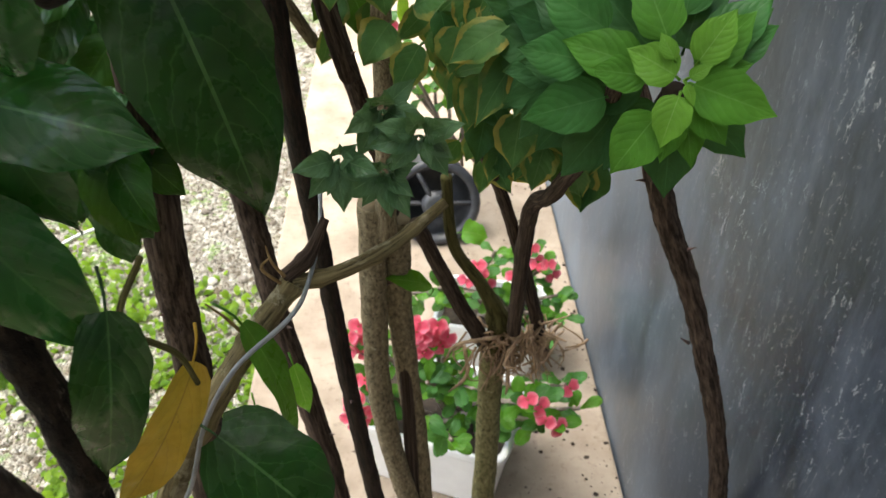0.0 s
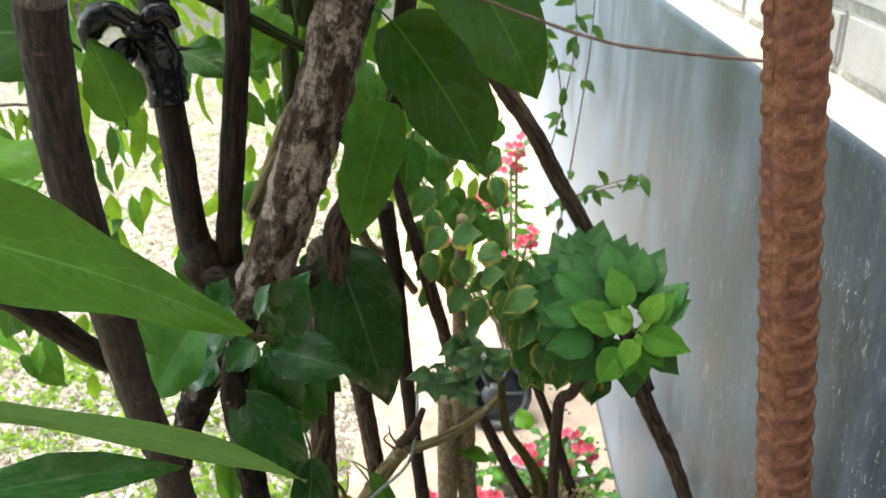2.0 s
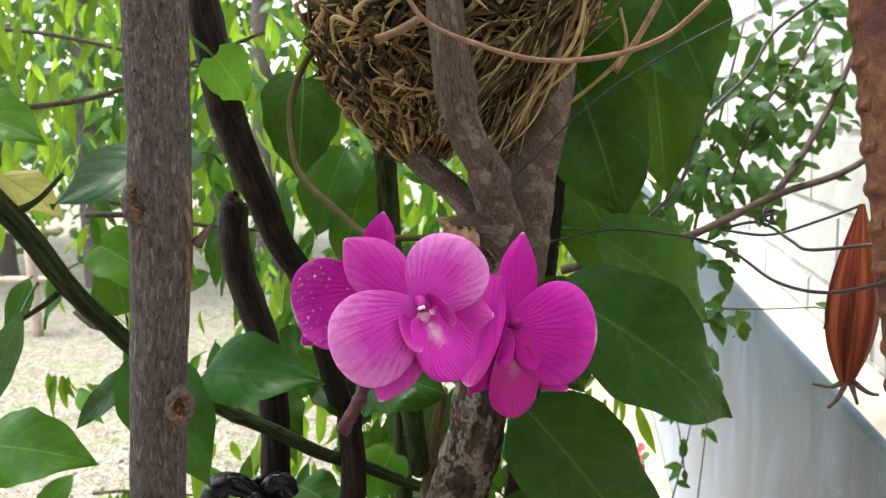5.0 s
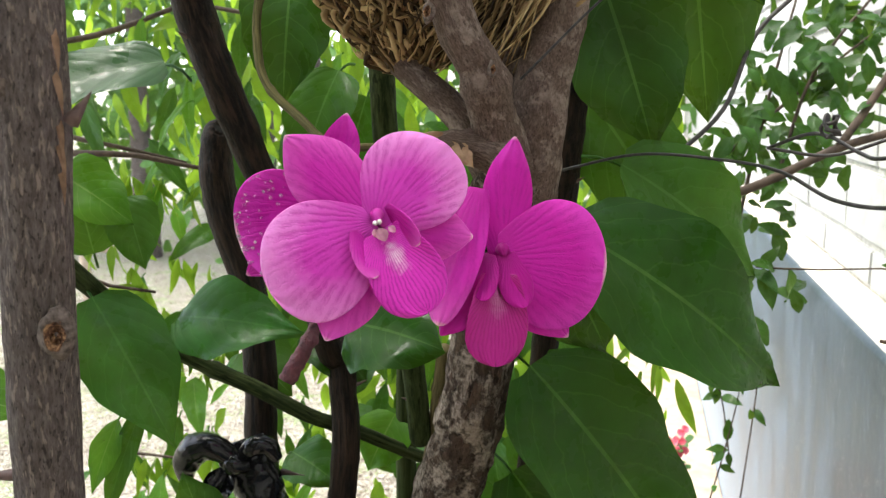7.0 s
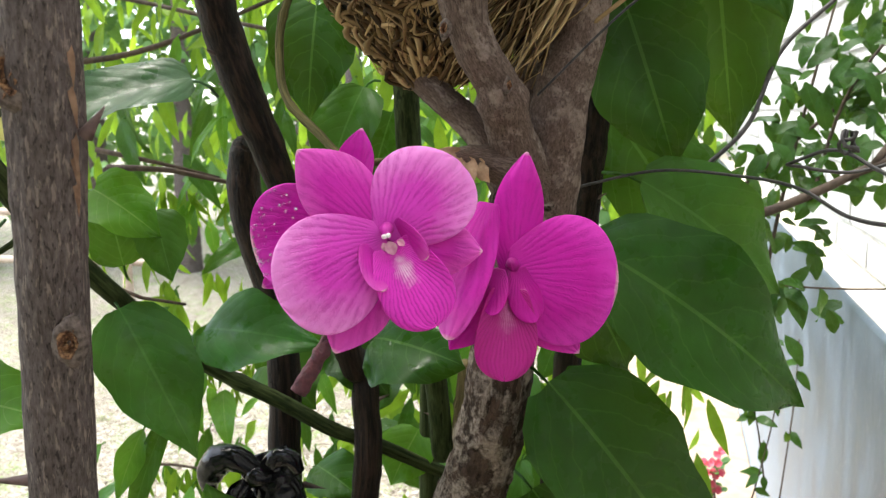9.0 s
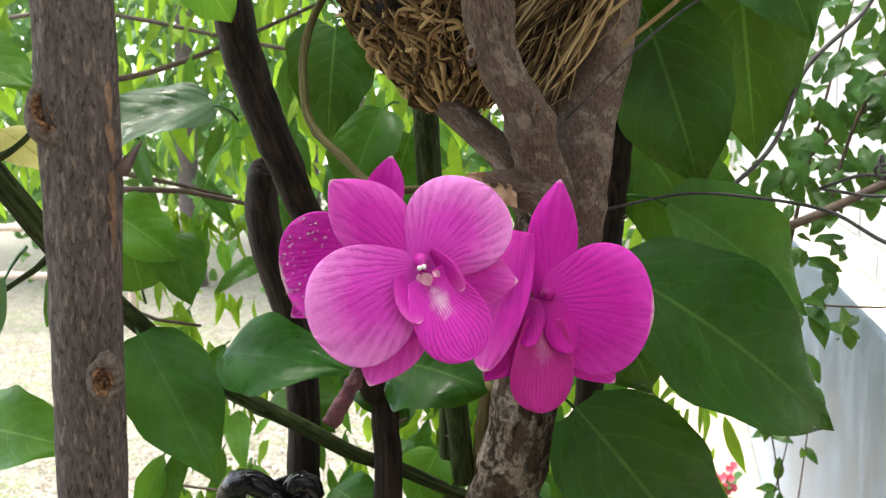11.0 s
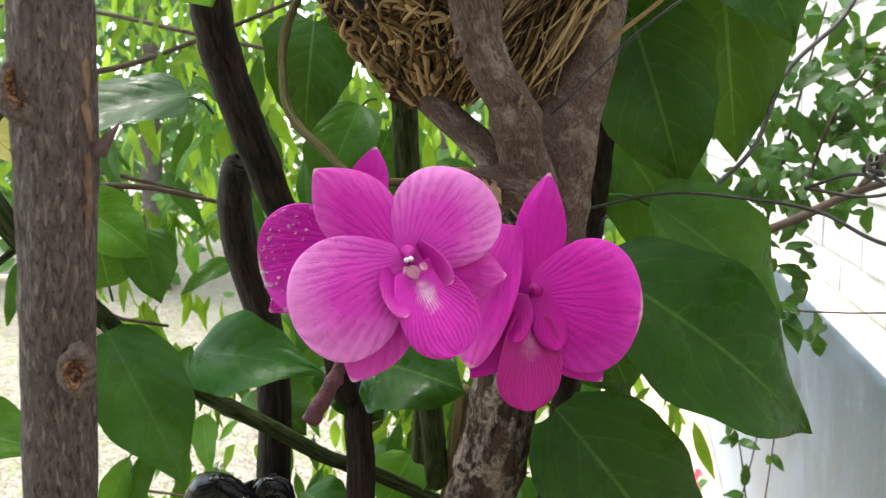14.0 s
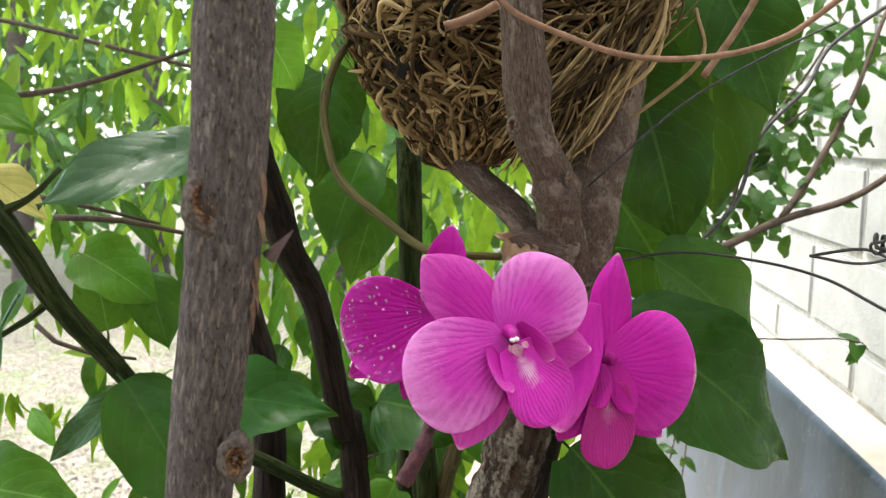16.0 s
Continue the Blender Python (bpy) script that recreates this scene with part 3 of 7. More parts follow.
# ---- steel bar ----
def bar_shaft(at_low, at_high, radius):
    """A round steel shaft with two lengthwise keels and pitted rust."""
    s = Sheet()
    a, b = Vector(at_low), Vector(at_high)
    d = (b - a).normalized()
    side = (Vector((1, 0, 0)) - d * d.x).normalized()
    up = d.cross(side)
    n, seg = int((b - a).length / 0.004), 36
    pts, uvs = [], []
    for i in range(n + 1):
        spot = a + (b - a) * (i / n)
        for k in range(seg):
            ang = 2 * math.pi * k / seg
            keel = math.exp(-((abs(math.cos(ang - KEEL)) - 1) / 0.03) ** 2)
            way = side * math.cos(ang) + up * math.sin(ang)
            r = radius * (1 + 0.09 * keel + 0.05 * noise.noise((spot + way * radius) * 160) + 0.025 * noise.noise((spot + way * radius) * 420))
            pts.append(spot + way * r)
            uvs.append((k / seg, i / n))
    s.grid(pts, uvs, seg, wrap=True)
    return s.mesh("shaft")


def rib_mesh(radius, seed):
    """One slanted crescent rib: x is outwards, z along the bar."""
    s = Sheet()
    pts, uvs = [], []
    for i in range(13):
        a = radians(-68 + i * 136 / 12)
        h = radius * 0.10 * (math.cos(a * 1.2) ** 0.6 if abs(a * 1.2) < 1.5 else 0.05) * (1 + 0.35 * noise.noise((i * 0.6, seed * 7.3, 0)))
        z = 0.0035 * math.sin(a) + 0.0006 * noise.noise((i * 0.9, seed * 3.1, 4))
        for dr, dz in ((-0.0014, -0.0056), (h * 0.75, -0.0022), (h, 0.0), (h * 0.75, 0.0022), (-0.0014, 0.0056)):
            pts.append(Vector(((radius + dr) * math.cos(a), (radius + dr) * math.sin(a), z + dz)))
            uvs.append((i / 12, 0))
    s.grid(pts, uvs, 5)
    return s.mesh("rib")


KEEL = radians(50)


def rust_material():
    m = Nodes("rust")
    w = m.coords()
    col = m.ramp(m.noise(w, 130, 6, 0.7), [(0.3, (0.050, 0.020, 0.012)), (0.5, (0.135, 0.056, 0.028)), (0.7, (0.24, 0.120, 0.066))])
    col = m.mix(m.math("MULTIPLY", m.ramp(m.noise(w, 28, 4), [(0.5, (0, 0, 0)), (0.65, (1, 1, 1))]), 0.7), col, (0.085, 0.034, 0.034))
    m.bump(m.noise(w, 400, 5, 0.7), 0.8, 0.0015)
    return m.finish(col, 0.85, 0.3)


RUST = rust_material()
BAR_TOP, BAR_MID = (0.145, 0.330, 1.746), (0.229, 0.330, 1.120)
bar_dir = (Vector(BAR_TOP) - Vector(BAR_MID)).normalized()
bar_foot = Vector(BAR_MID) - bar_dir * (Vector(BAR_MID).z / bar_dir.z)
bar = thing("steel_bar", tuple(bar_foot), "rusty ribbed steel reinforcing bar standing as a post in the ground", "steel bar")
BAR_R = 0.0156
part("shaft", bar_shaft(bar_foot, Vector(BAR_TOP) + bar_dir * 0.012, BAR_R), RUST, bar)
ribs = [rib_mesh(BAR_R, k) for k in range(6)]
for me in ribs:
    me.materials.append(RUST)
bar_side = (Vector((1, 0, 0)) - bar_dir * bar_dir.x).normalized()
bar_back = bar_dir.cross(bar_side)
rib_count = int((Vector(BAR_TOP) - bar_foot).length / 0.0172)
for k in range(2, rib_count):
    for turn in (KEEL - math.pi / 2, KEEL + math.pi / 2):
        out = bar_side * math.cos(turn) + bar_back * math.sin(turn)
        m = Matrix((out, bar_dir.cross(out), bar_dir)).transposed().to_4x4()
        rib = new("rib", ribs[(k * 5 + (turn > 0) * 2) % 6])
        rib.parent = bar
        rib.matrix_parent_inverse = Matrix.Translation(-bar_foot)
        rib.matrix_basis = Matrix.Translation(bar_foot + bar_dir * (k * 0.0172 + (0.0086 if turn > 0 else 0))) @ m

# ---- grey stem in front ----
gray = thing("woody_shrub", (-0.16, 0.62, -0.03), "smooth grey-brown woody shrub stem with pruned knots and thorns", "shrub")
GRAY_LINE = [(-0.145, 0.280, 1.757), (-0.139, 0.285, 1.774), (-0.147, 0.292, 1.721), (-0.155, 0.300, 1.646), (-0.172, 0.315, 1.548), (-0.188, 0.330, 1.451), (-0.198, 0.343, 1.390), (-0.206, 0.360, 1.317), (-0.222, 0.420, 1.182), (-0.238, 0.470, 1.090), (-0.239, 0.505, 1.002), (-0.240, 0.530, 0.921), (-0.223, 0.550, 0.847), (-0.208, 0.565, 0.785), (-0.155, 0.585, 0.66), (-0.15, 0.60, 0.4), (-0.16, 0.62, -0.05)]
gray_path = spline(GRAY_LINE, 150)
gray_radii = np.interp(np.linspace(0, 1, 150), np.linspace(0, 1, len(GRAY_LINE)), [0.013, 0.0130, 0.0130, 0.0132, 0.0128, 0.0128, 0.013, 0.0135, 0.014, 0.0145, 0.015, 0.0155, 0.016, 0.016, 0.0165, 0.017, 0.018])
# below this height the bark is darker: wet, with shade put into its colour
dark_from = min(range(150), key=lambda q: abs(gray_path[q][2] - Vector((-0.191, 0.340, 1.429)).z))
part("stem", stem_mesh(gray_path[:dark_from + 1], gray_radii[:dark_from + 1], 44, 0.004, 0.04, 60, (), 0.06), BARK_GRAY, gray)
part("stem", stem_mesh(gray_path[dark_from:], gray_radii[dark_from:], 44, 0.004, 0.04, 60, (), 0.06), BARK_WET_SHADED, gray, "lower stem, rain-wet and coloured darker for its shade")


def knot(parent, at, out, size, material):
    """A pruned side shoot: a raised collar round a splintered hollow."""
    s = Sheet()
    at, out = Vector(at), Vector(out).normalized()
    side = out.cross(Vector((0, 0, 1))).normalized()
    up = side.cross(out)
    rings = [(1.5, -0.55), (1.2, -0.22), (1.0, -0.08), (0.78, -0.04), (0.58, -0.22), (0.4, -0.48), (0.15, -0.42)]
    pts, uvs = [], []
    for r, h in rings:
        for k in range(28):
            a = 2 * math.pi * k / 28
            j = 1 + 0.30 * noise.noise((math.cos(a) * 1.1 + at.z * 90, math.sin(a) * 1.1, r * 2)) + 0.10 * noise.noise((math.cos(a) * 5, math.sin(a) * 5, r * 9 + at.z * 70))
            pts.append(at + (side * math.cos(a) * 0.66 + up * math.sin(a)) * size * r * j + out * size * (h + 0.5 * (j - 1) * (r < 0.9)))
            uvs.append((k / 28, r))
    s.grid(pts, uvs, 28, wrap=True)
    rng = random.Random(int(at.z * 9973))
    for q in range(7):
        a, r = rng.uniform(0, 6.28), rng.uniform(0.2, 0.75) * size
        b = at + (side * math.cos(a) * 0.7 + up * math.sin(a)) * r - out * size * 0.3
        cone(s, b, b + out * size * rng.uniform(0.3, 0.55) + up * size * rng.uniform(-0.5, 0.5) + side * size * rng.uniform(-0.3, 0.3), size * rng.uniform(0.10, 0.2))
    return part("knot", s.mesh("knot"), material, parent, "splintered pruning scar")


FLAKE = plain("bark_flake", (0.07, 0.035, 0.018), (0.24, 0.14, 0.08), 200, 0.8, 0.4)
scar = Nodes("scar_wood")
scar_uv = scar.add("ShaderNodeSeparateXYZ")
scar.wire(scar.add("ShaderNodeUVMap").outputs["UV"], scar_uv.inputs[0])
scar_wood = scar.ramp(scar.noise(scar.coords(), 420, 5, 0.7), [(0.34, (0.014, 0.008, 0.005)), (0.50, (0.12, 0.058, 0.030)), (0.66, (0.38, 0.22, 0.11))])
scar_rim = scar.ramp(scar.noise(scar.coords(), 500, 4), [(0.35, (0.055, 0.042, 0.034)), (0.65, (0.165, 0.130, 0.108))])
scar_edge = scar.ramp(scar.math("ADD", scar_uv.outputs["Y"], scar.math("MULTIPLY", scar.noise(scar.coords(), 260, 3), 0.3)), [(0.95, (0, 0, 0)), (1.08, (1, 1, 1))])
scar.bump(scar.noise(scar.coords(), 600, 4), 0.8, 0.001)
KNOT = scar.finish(scar.mix(scar_edge, scar_wood, scar_rim), 0.85, 0.2)
toward = Vector((0.45, -1.0, 0.05))
knot(gray, Vector((-0.156, 0.286, 1.650)), toward, 0.0085, KNOT)
knot(gray, Vector((-0.153, 0.298, 1.555)), toward, 0.0065, KNOT)
for base, tip, r in [((-0.189, 0.320, 1.491), (-0.207, 0.310, 1.493), 0.0035), ((-0.174, 0.320, 1.474), (-0.144, 0.310, 1.477), 0.0035), ((-0.140, 0.300, 1.629), (-0.131, 0.300, 1.639), 0.003)]:
    th = Sheet()
    cone(th, base, tip, r)
    part("thorn", th.mesh("thorn"), THORN, gray)
gray_axis = spline(GRAY_LINE, 200)
for k in range(5):
    z = 1.652 - 0.011 * k
    mid = Vector(min(gray_axis, key=lambda q: abs(q[2] - z)))
    b = mid + Vector((0.0126, -0.002 - 0.001 * (k % 2), 0))
    flake = Sheet()
    leaf_into(flake, b + Vector((0, 0, 0.008)), b + Vector((0.002 + 0.0015 * (k % 2), -0.001, -0.010)), 0.0026, (0.9, -0.6, 0), "lance", fold=0.5, nu=2, nv=5)
    part("bark_flake", flake.mesh("flake"), FLAKE, gray, "peeling strip of orange-brown bark")

# ---- main trunk with its fork ----
trunk = thing("small_tree", (-0.28, 0.76, 0.0), "old forked trunk with lichen-patched flaking bark and large green leaves", "tree")
part("trunk_foot", stem_mesh([(-0.28, 0.76, -0.03), (-0.385, 0.720, 0.589), (-0.334, 0.700, 0.770), (-0.287, 0.680, 0.902), (-0.243, 0.660, 1.001), (-0.179, 0.637, 1.104)], [0.020, 0.018, 0.0165, 0.0165, 0.019, 0.0225], 36, 0.004, 0.10, 55, (), 0.08), BARK_RIDGED, trunk, "darker ridged foot of the trunk")
part("trunk", stem_mesh([(-0.266, 0.668, 0.961), (-0.178, 0.635, 1.105), (-0.123, 0.615, 1.234), (-0.078, 0.600, 1.368), (-0.053, 0.575, 1.450), (-0.036, 0.545, 1.558), (-0.021, 0.530, 1.593)], [0.014, 0.0235, 0.0245, 0.0235, 0.0215, 0.020, 0.019], 36, 0.004, 0.10, 55, (), 0.08), BARK_LICHEN, trunk)
part("branch", stem_mesh([(-0.024, 0.535, 1.563), (-0.024, 0.528, 1.593), (-0.029, 0.505, 1.622), (-0.034, 0.492, 1.649), (-0.047, 0.483, 1.679), (-0.054, 0.475, 1.747), (-0.056, 0.470, 1.786)], [0.0195, 0.0165, 0.0125, 0.0112, 0.0112, 0.011, 0.011], 30, 0.003, 0.10, 70, (0.45, 0.72), 0.02), BARK_FORK, trunk)
part("branch", stem_mesh([(-0.018, 0.540, 1.569), (-0.012, 0.535, 1.602), (-0.007, 0.535, 1.640), (0.002, 0.540, 1.671), (0.010, 0.550, 1.715), (0.017, 0.570, 1.779)], [0.018, 0.0175, 0.0165, 0.015, 0.014, 0.013], 30, 0.004, 0.08, 60, (), 0.02), BARK_FORK, trunk)
part("branch", stem_mesh([(-0.035, 0.535, 1.592), (-0.053, 0.535, 1.623), (-0.079, 0.545, 1.645), (-0.111, 0.560, 1.674), (-0.136, 0.570, 1.703)], [0.012, 0.0095, 0.009, 0.009, 0.009], 14, 0.005, 0.06, 60), BARK_FORK, trunk)
knot(trunk, (-0.025, 0.480, 1.648), (0.7, -0.7, 0), 0.0028, KNOT)
knot(trunk, (-0.057, 0.472, 1.677), (-0.4, -1, 0.2), 0.004, KNOT)
part("branch", stem_mesh([(-0.020, 0.556, 1.700), (-0.024, 0.556, 1.668), (-0.022, 0.548, 1.640), (-0.018, 0.540, 1.610)], [0.012, 0.013, 0.013, 0.012], 24, 0.004, 0.12, 80), BARK_FORK, trunk, "bark web in the fork")
part("collar", stem_mesh([(-0.026, 0.510, 1.603), (-0.038, 0.503, 1.608), (-0.050, 0.500, 1.611), (-0.060, 0.499, 1.612)], [0.014, 0.010, 0.0062, 0.0040], 22, 0.0025, 0.28, 130, (), 0.12), BARK_FORK, trunk, "swollen collar of a broken side shoot")
BRACT = plain("dry_bract", (0.20, 0.115, 0.06), (0.44, 0.29, 0.17), 160, 0.8, 0.5)
for base, tip, w in [((-0.052, 0.494, 1.611), (-0.048, 0.488, 1.594), 0.012), ((-0.056, 0.495, 1.612), (-0.061, 0.490, 1.600), 0.009), ((-0.047, 0.495, 1.609), (-0.038, 0.489, 1.598), 0.009), ((-0.052, 0.497, 1.612), (-0.067, 0.494, 1.616), 0.006)]:
    bract = Sheet()
    leaf_into(bract, base, tip, w, (0.1, -1, 0.2), "ovate", fold=0.6, wave=0.2, nu=6, nv=8, seed=w * 900)
    part("dry_bract", bract.mesh("bract"), BRACT, trunk, "torn papery brown bract")

# leaf canopy out of view, added to dim sky light on the plants
random.seed(17)
s = Sheet()
for i in range(760):
    p = Vector((random.uniform(-1.0, 0.0), random.uniform(0.0, 1.4), random.uniform(2.05, 2.65)))
    if noise.noise(p * 2.6) < -0.1:
        continue
    way = Vector((random.gauss(0, 0.7), random.gauss(0, 0.7), -0.5)).normalized()
    leaf_into(s, p, p + way * 0.12, 0.08, (random.gauss(0, 0.3), random.gauss(0, 0.3), 1), "heart", nu=4, nv=6)
tagged(part("crown", s.mesh("crown"), LEAF, trunk, "unseen leaf canopy added overhead to shade the plants"), kind="stuff")

# ---- dark stems behind ----
def woody(name, line, radii, material, label, seg=12, lumps=0.10, thorns=(), category="shrub", rings=()):
    foot = Vector(line[-1])
    t = thing(name, (foot.x, foot.y, max(foot.z, 0.0)), label, category)
    part("stem", stem_mesh(line, radii, seg + 8, 0.006, lumps, 50, rings, 0.03 if material in (STEM_GREEN, BARK_DARK) else 0.07), material, t)
    rng = random.Random(int(foot.x * 997 + foot.z * 331 + len(line) * 17))
    smooth = spline(line, 60)
    prick = []
    for q in range(5):
        i = rng.randint(4, 54)
        r = float(np.interp(i / 59, np.linspace(0, 1, len(radii)), radii))
        a = rng.uniform(-1.9, 1.9)
        out = Vector((math.sin(a), -math.cos(a), 0.25))
        b = Vector(smooth[i]) + out * r * 0.8
        prick.append((b, b + out * rng.uniform(0.5, 1.1) * min(r, 0.011) + Vector((0, 0, 0.002)), 0.0014 + 0.06 * min(r, 0.02)))
    for b, e, r in prick + [(b, e, 0.0028) for b, e in thorns]:
        c = Sheet()
        cone(c, b, e, r)
        part("thorn", c.mesh("thorn"), THORN, t)
    return t


dark_label = "thin dark brown woody shrub stem, wet bark"
stem_a = woody("woody_shrub", [(-0.253, 0.570, 1.791), (-0.246, 0.580, 1.735), (-0.245, 0.595, 1.687), (-0.230, 0.605, 1.634), (-0.218, 0.620, 1.585), (-0.203, 0.640, 1.540), (-0.190, 0.672, 1.437), (-0.188, 0.685, 1.437), (-0.179, 0.670, 1.365), (-0.187, 0.660, 1.284), (-0.201, 0.655, 1.182), (-0.206, 0.652, 1.122), (-0.192, 0.645, 1.111)], [0.0135, 0.0135, 0.0135, 0.013, 0.0115, 0.0105, 0.0105, 0.011, 0.0115, 0.0115, 0.012, 0.013, 0.015], BARK_DARK, dark_label, 16)
stem_b = woody("woody_shrub", [(-0.276, 0.680, 1.614), (-0.280, 0.680, 1.607), (-0.280, 0.680, 1.557), (-0.256, 0.680, 1.459), (-0.251, 0.665, 1.339), (-0.242, 0.650, 1.235), (-0.238, 0.650, 1.157), (-0.228, 0.645, 1.139), (-0.223, 0.640, 1.107)], [0.006, 0.0125, 0.014, 0.0135, 0.0135, 0.0145, 0.015, 0.0155, 0.017], BARK_DARK, "cut-off dark shrub stem bound with black tape", 16, thorns=[((-0.232, 0.660, 1.337), (-0.208, 0.650, 1.340))])
part("burl", stem_mesh([(-0.246, 0.635, 1.134), (-0.220, 0.635, 1.121), (-0.186, 0.640, 1.114), (-0.148, 0.645, 1.113), (-0.123, 0.660, 1.114)], [0.008, 0.015, 0.0165, 0.016, 0.010], 22, 0.004, 0.30, 70, (), 0.12), BARK_DARK, stem_b, "gnarled dark burl where the stems join")
woody("woody_shrub", [(-0.052, 0.770, 1.240), (-0.073, 0.735, 1.198), (-0.106, 0.715, 1.143), (-0.116, 0.710, 1.080), (-0.127, 0.725, 1.108), (-0.136, 0.740, 1.009), (-0.146, 0.750, 0.869), (-0.149, 0.760, 0.776), (-0.154, 0.780, 0.637), (-0.169, 0.800, 0.422), (-0.13, 0.83, -0.03)], [0.010, 0.012, 0.015, 0.0165, 0.0165, 0.0165, 0.0155, 0.0155, 0.016, 0.017, 0.018], BARK_BROWN, "brown woody shrub stem with a grey sheen", 14)
woody("woody_shrub", [(-0.128, 0.950, 0.808), (-0.116, 0.950, 0.716), (-0.101, 0.940, 0.612), (-0.064, 0.930, 0.424), (-0.036, 0.920, 0.253), (0.02, 0.95, -0.03)], [0.014, 0.014, 0.014, 0.014, 0.014, 0.015], BARK_BROWN, "brown woody shrub stem beside the path", 12)
woody("woody_shrub", [(-0.066, 0.800, 1.133), (-0.059, 0.820, 1.046), (-0.053, 0.860, 0.889), (-0.043, 0.900, 0.720), (-0.021, 0.900, 0.514), (0.012, 0.900, 0.278), (0.06, 0.93, -0.03)], [0.010, 0.010, 0.010, 0.010, 0.010, 0.0105, 0.011], BARK_DARK, dark_label, 12)
woody("woody_shrub", [(-0.060, 0.800, 1.189), (-0.039, 0.830, 1.091), (-0.008, 0.860, 0.958), (-0.040, 0.900, 1.056), (-0.021, 0.920, 0.969), (0.001, 0.950, 0.862), (0.025, 1.000, 0.695), (0.06, 1.02, -0.03)], [0.006, 0.007, 0.008, 0.0085, 0.009, 0.009, 0.009, 0.009], BARK_BROWN, dark_label, 12)
woody("woody_shrub", [(-0.182, 0.650, 1.089), (-0.190, 0.610, 1.071), (-0.191, 0.570, 1.035), (-0.190, 0.580, 0.962), (-0.190, 0.600, 0.873), (-0.190, 0.620, 0.768), (-0.195, 0.640, 0.642), (-0.11, 0.70, -0.03)], [0.012, 0.012, 0.013, 0.0135, 0.014, 0.014, 0.0145, 0.016], BARK_RIDGED, "dark ridged woody stem with a lichen streak", 14)
for b, e in [((-0.311, 0.690, 0.763), (-0.278, 0.670, 0.828)), ((-0.276, 0.670, 0.894), (-0.256, 0.660, 0.892))]:
    c = Sheet()
    cone(c, b, e, 0.003)
    part("thorn", c.mesh("thorn"), THORN, trunk)
diag = woody("woody_shrub", [(-0.400, 0.350, 1.800), (-0.358, 0.405, 1.690), (-0.332, 0.455, 1.619), (-0.330, 0.500, 1.569), (-0.325, 0.548, 1.524), (-0.330, 0.590, 1.494), (-0.319, 0.615, 1.469), (-0.296, 0.640, 1.437), (-0.250, 0.655, 1.410), (-0.208, 0.670, 1.382), (-0.184, 0.700, 1.361), (-0.132, 0.740, 1.322), (-0.085, 0.770, 1.300)], [0.0078, 0.0078, 0.0076, 0.0074, 0.0070, 0.0066, 0.0064, 0.0064, 0.0064, 0.0060, 0.0058, 0.0056, 0.0054], STEM_GREEN, "dark green diagonal shrub shoot", 14, lumps=0.07, rings=(0.62, 0.8))
for line in ([(-0.333, 0.448, 1.628), (-0.316, 0.452, 1.636), (-0.303, 0.462, 1.652)], [(-0.331, 0.497, 1.572), (-0.345, 0.492, 1.560), (-0.368, 0.486, 1.545), (-0.392, 0.480, 1.523)], [(-0.336, 0.445, 1.632), (-0.352, 0.450, 1.636), (-0.372, 0.458, 1.634)]):
    part("twig", stem_mesh(line, [0.0030, 0.0018, 0.0014], 8, 0.003, 0.15, 120), STEM_GREEN, diag)
woody("woody_shrub", [(-0.429, 0.360, 1.508), (-0.389, 0.420, 1.341), (-0.369, 0.450, 1.278), (-0.351, 0.480, 1.200), (-0.329, 0.520, 1.137), (-0.297, 0.570, 1.064), (-0.235, 0.620, 1.027), (-0.183, 0.650, 1.061)], [0.009, 0.010, 0.011, 0.011, 0.0115, 0.012, 0.012, 0.012], BARK_DARK, "dark brown arching shrub shoot", 12)
woody("woody_shrub", [(-0.136, 0.660, 1.669), (-0.135, 0.660, 1.620), (-0.133, 0.670, 1.516), (-0.127, 0.690, 1.429), (-0.125, 0.700, 1.358), (-0.145, 0.740, 1.411), (-0.16, 0.76, 1.1)], [0.0095, 0.0095, 0.009, 0.009, 0.009, 0.009, 0.009], STEM_GREEN, "dark green smooth shrub stem", 12, lumps=0.04)
woody("woody_shrub", [(0.008, 0.630, 1.674), (0.002, 0.630, 1.618), (-0.004, 0.640, 1.564), (-0.011, 0.660, 1.504), (-0.052, 0.770, 1.236)], [0.0115, 0.0115, 0.011, 0.0105, 0.010], BARK_DARK, dark_label, 12)

woody("woody_shrub", [(-0.103, 0.800, 1.123), (-0.090, 0.840, 1.063), (-0.072, 0.900, 1.021), (-0.044, 0.950, 0.947)], [0.007, 0.007, 0.006, 0.006], BARK_TAN, "thin pale brown slanting branch", 10)

tape = thing("tape_wrap", tuple(Vector((-0.247, 0.650, 1.328))), "glossy black plastic tape wound round a cut stem", "tape")
s = Sheet()
tube(s, [(-0.260, 0.655, 1.366), (-0.248, 0.648, 1.334), (-0.243, 0.648, 1.291)], [0.0175, 0.0205, 0.0180], 22, 0.002, 0.16, 75)
part("winding", s.mesh("winding"), TAPE, tape)
s = Sheet()
leaf_into(s, (-0.262, 0.630, 1.352), (-0.278, 0.612, 1.322), 0.026, (0.3, -1, 0.3), "lance", fold=0.8, wave=0.2, nu=8, nv=10)
part("loose_end", s.mesh("loose_end"), TAPE, tape)


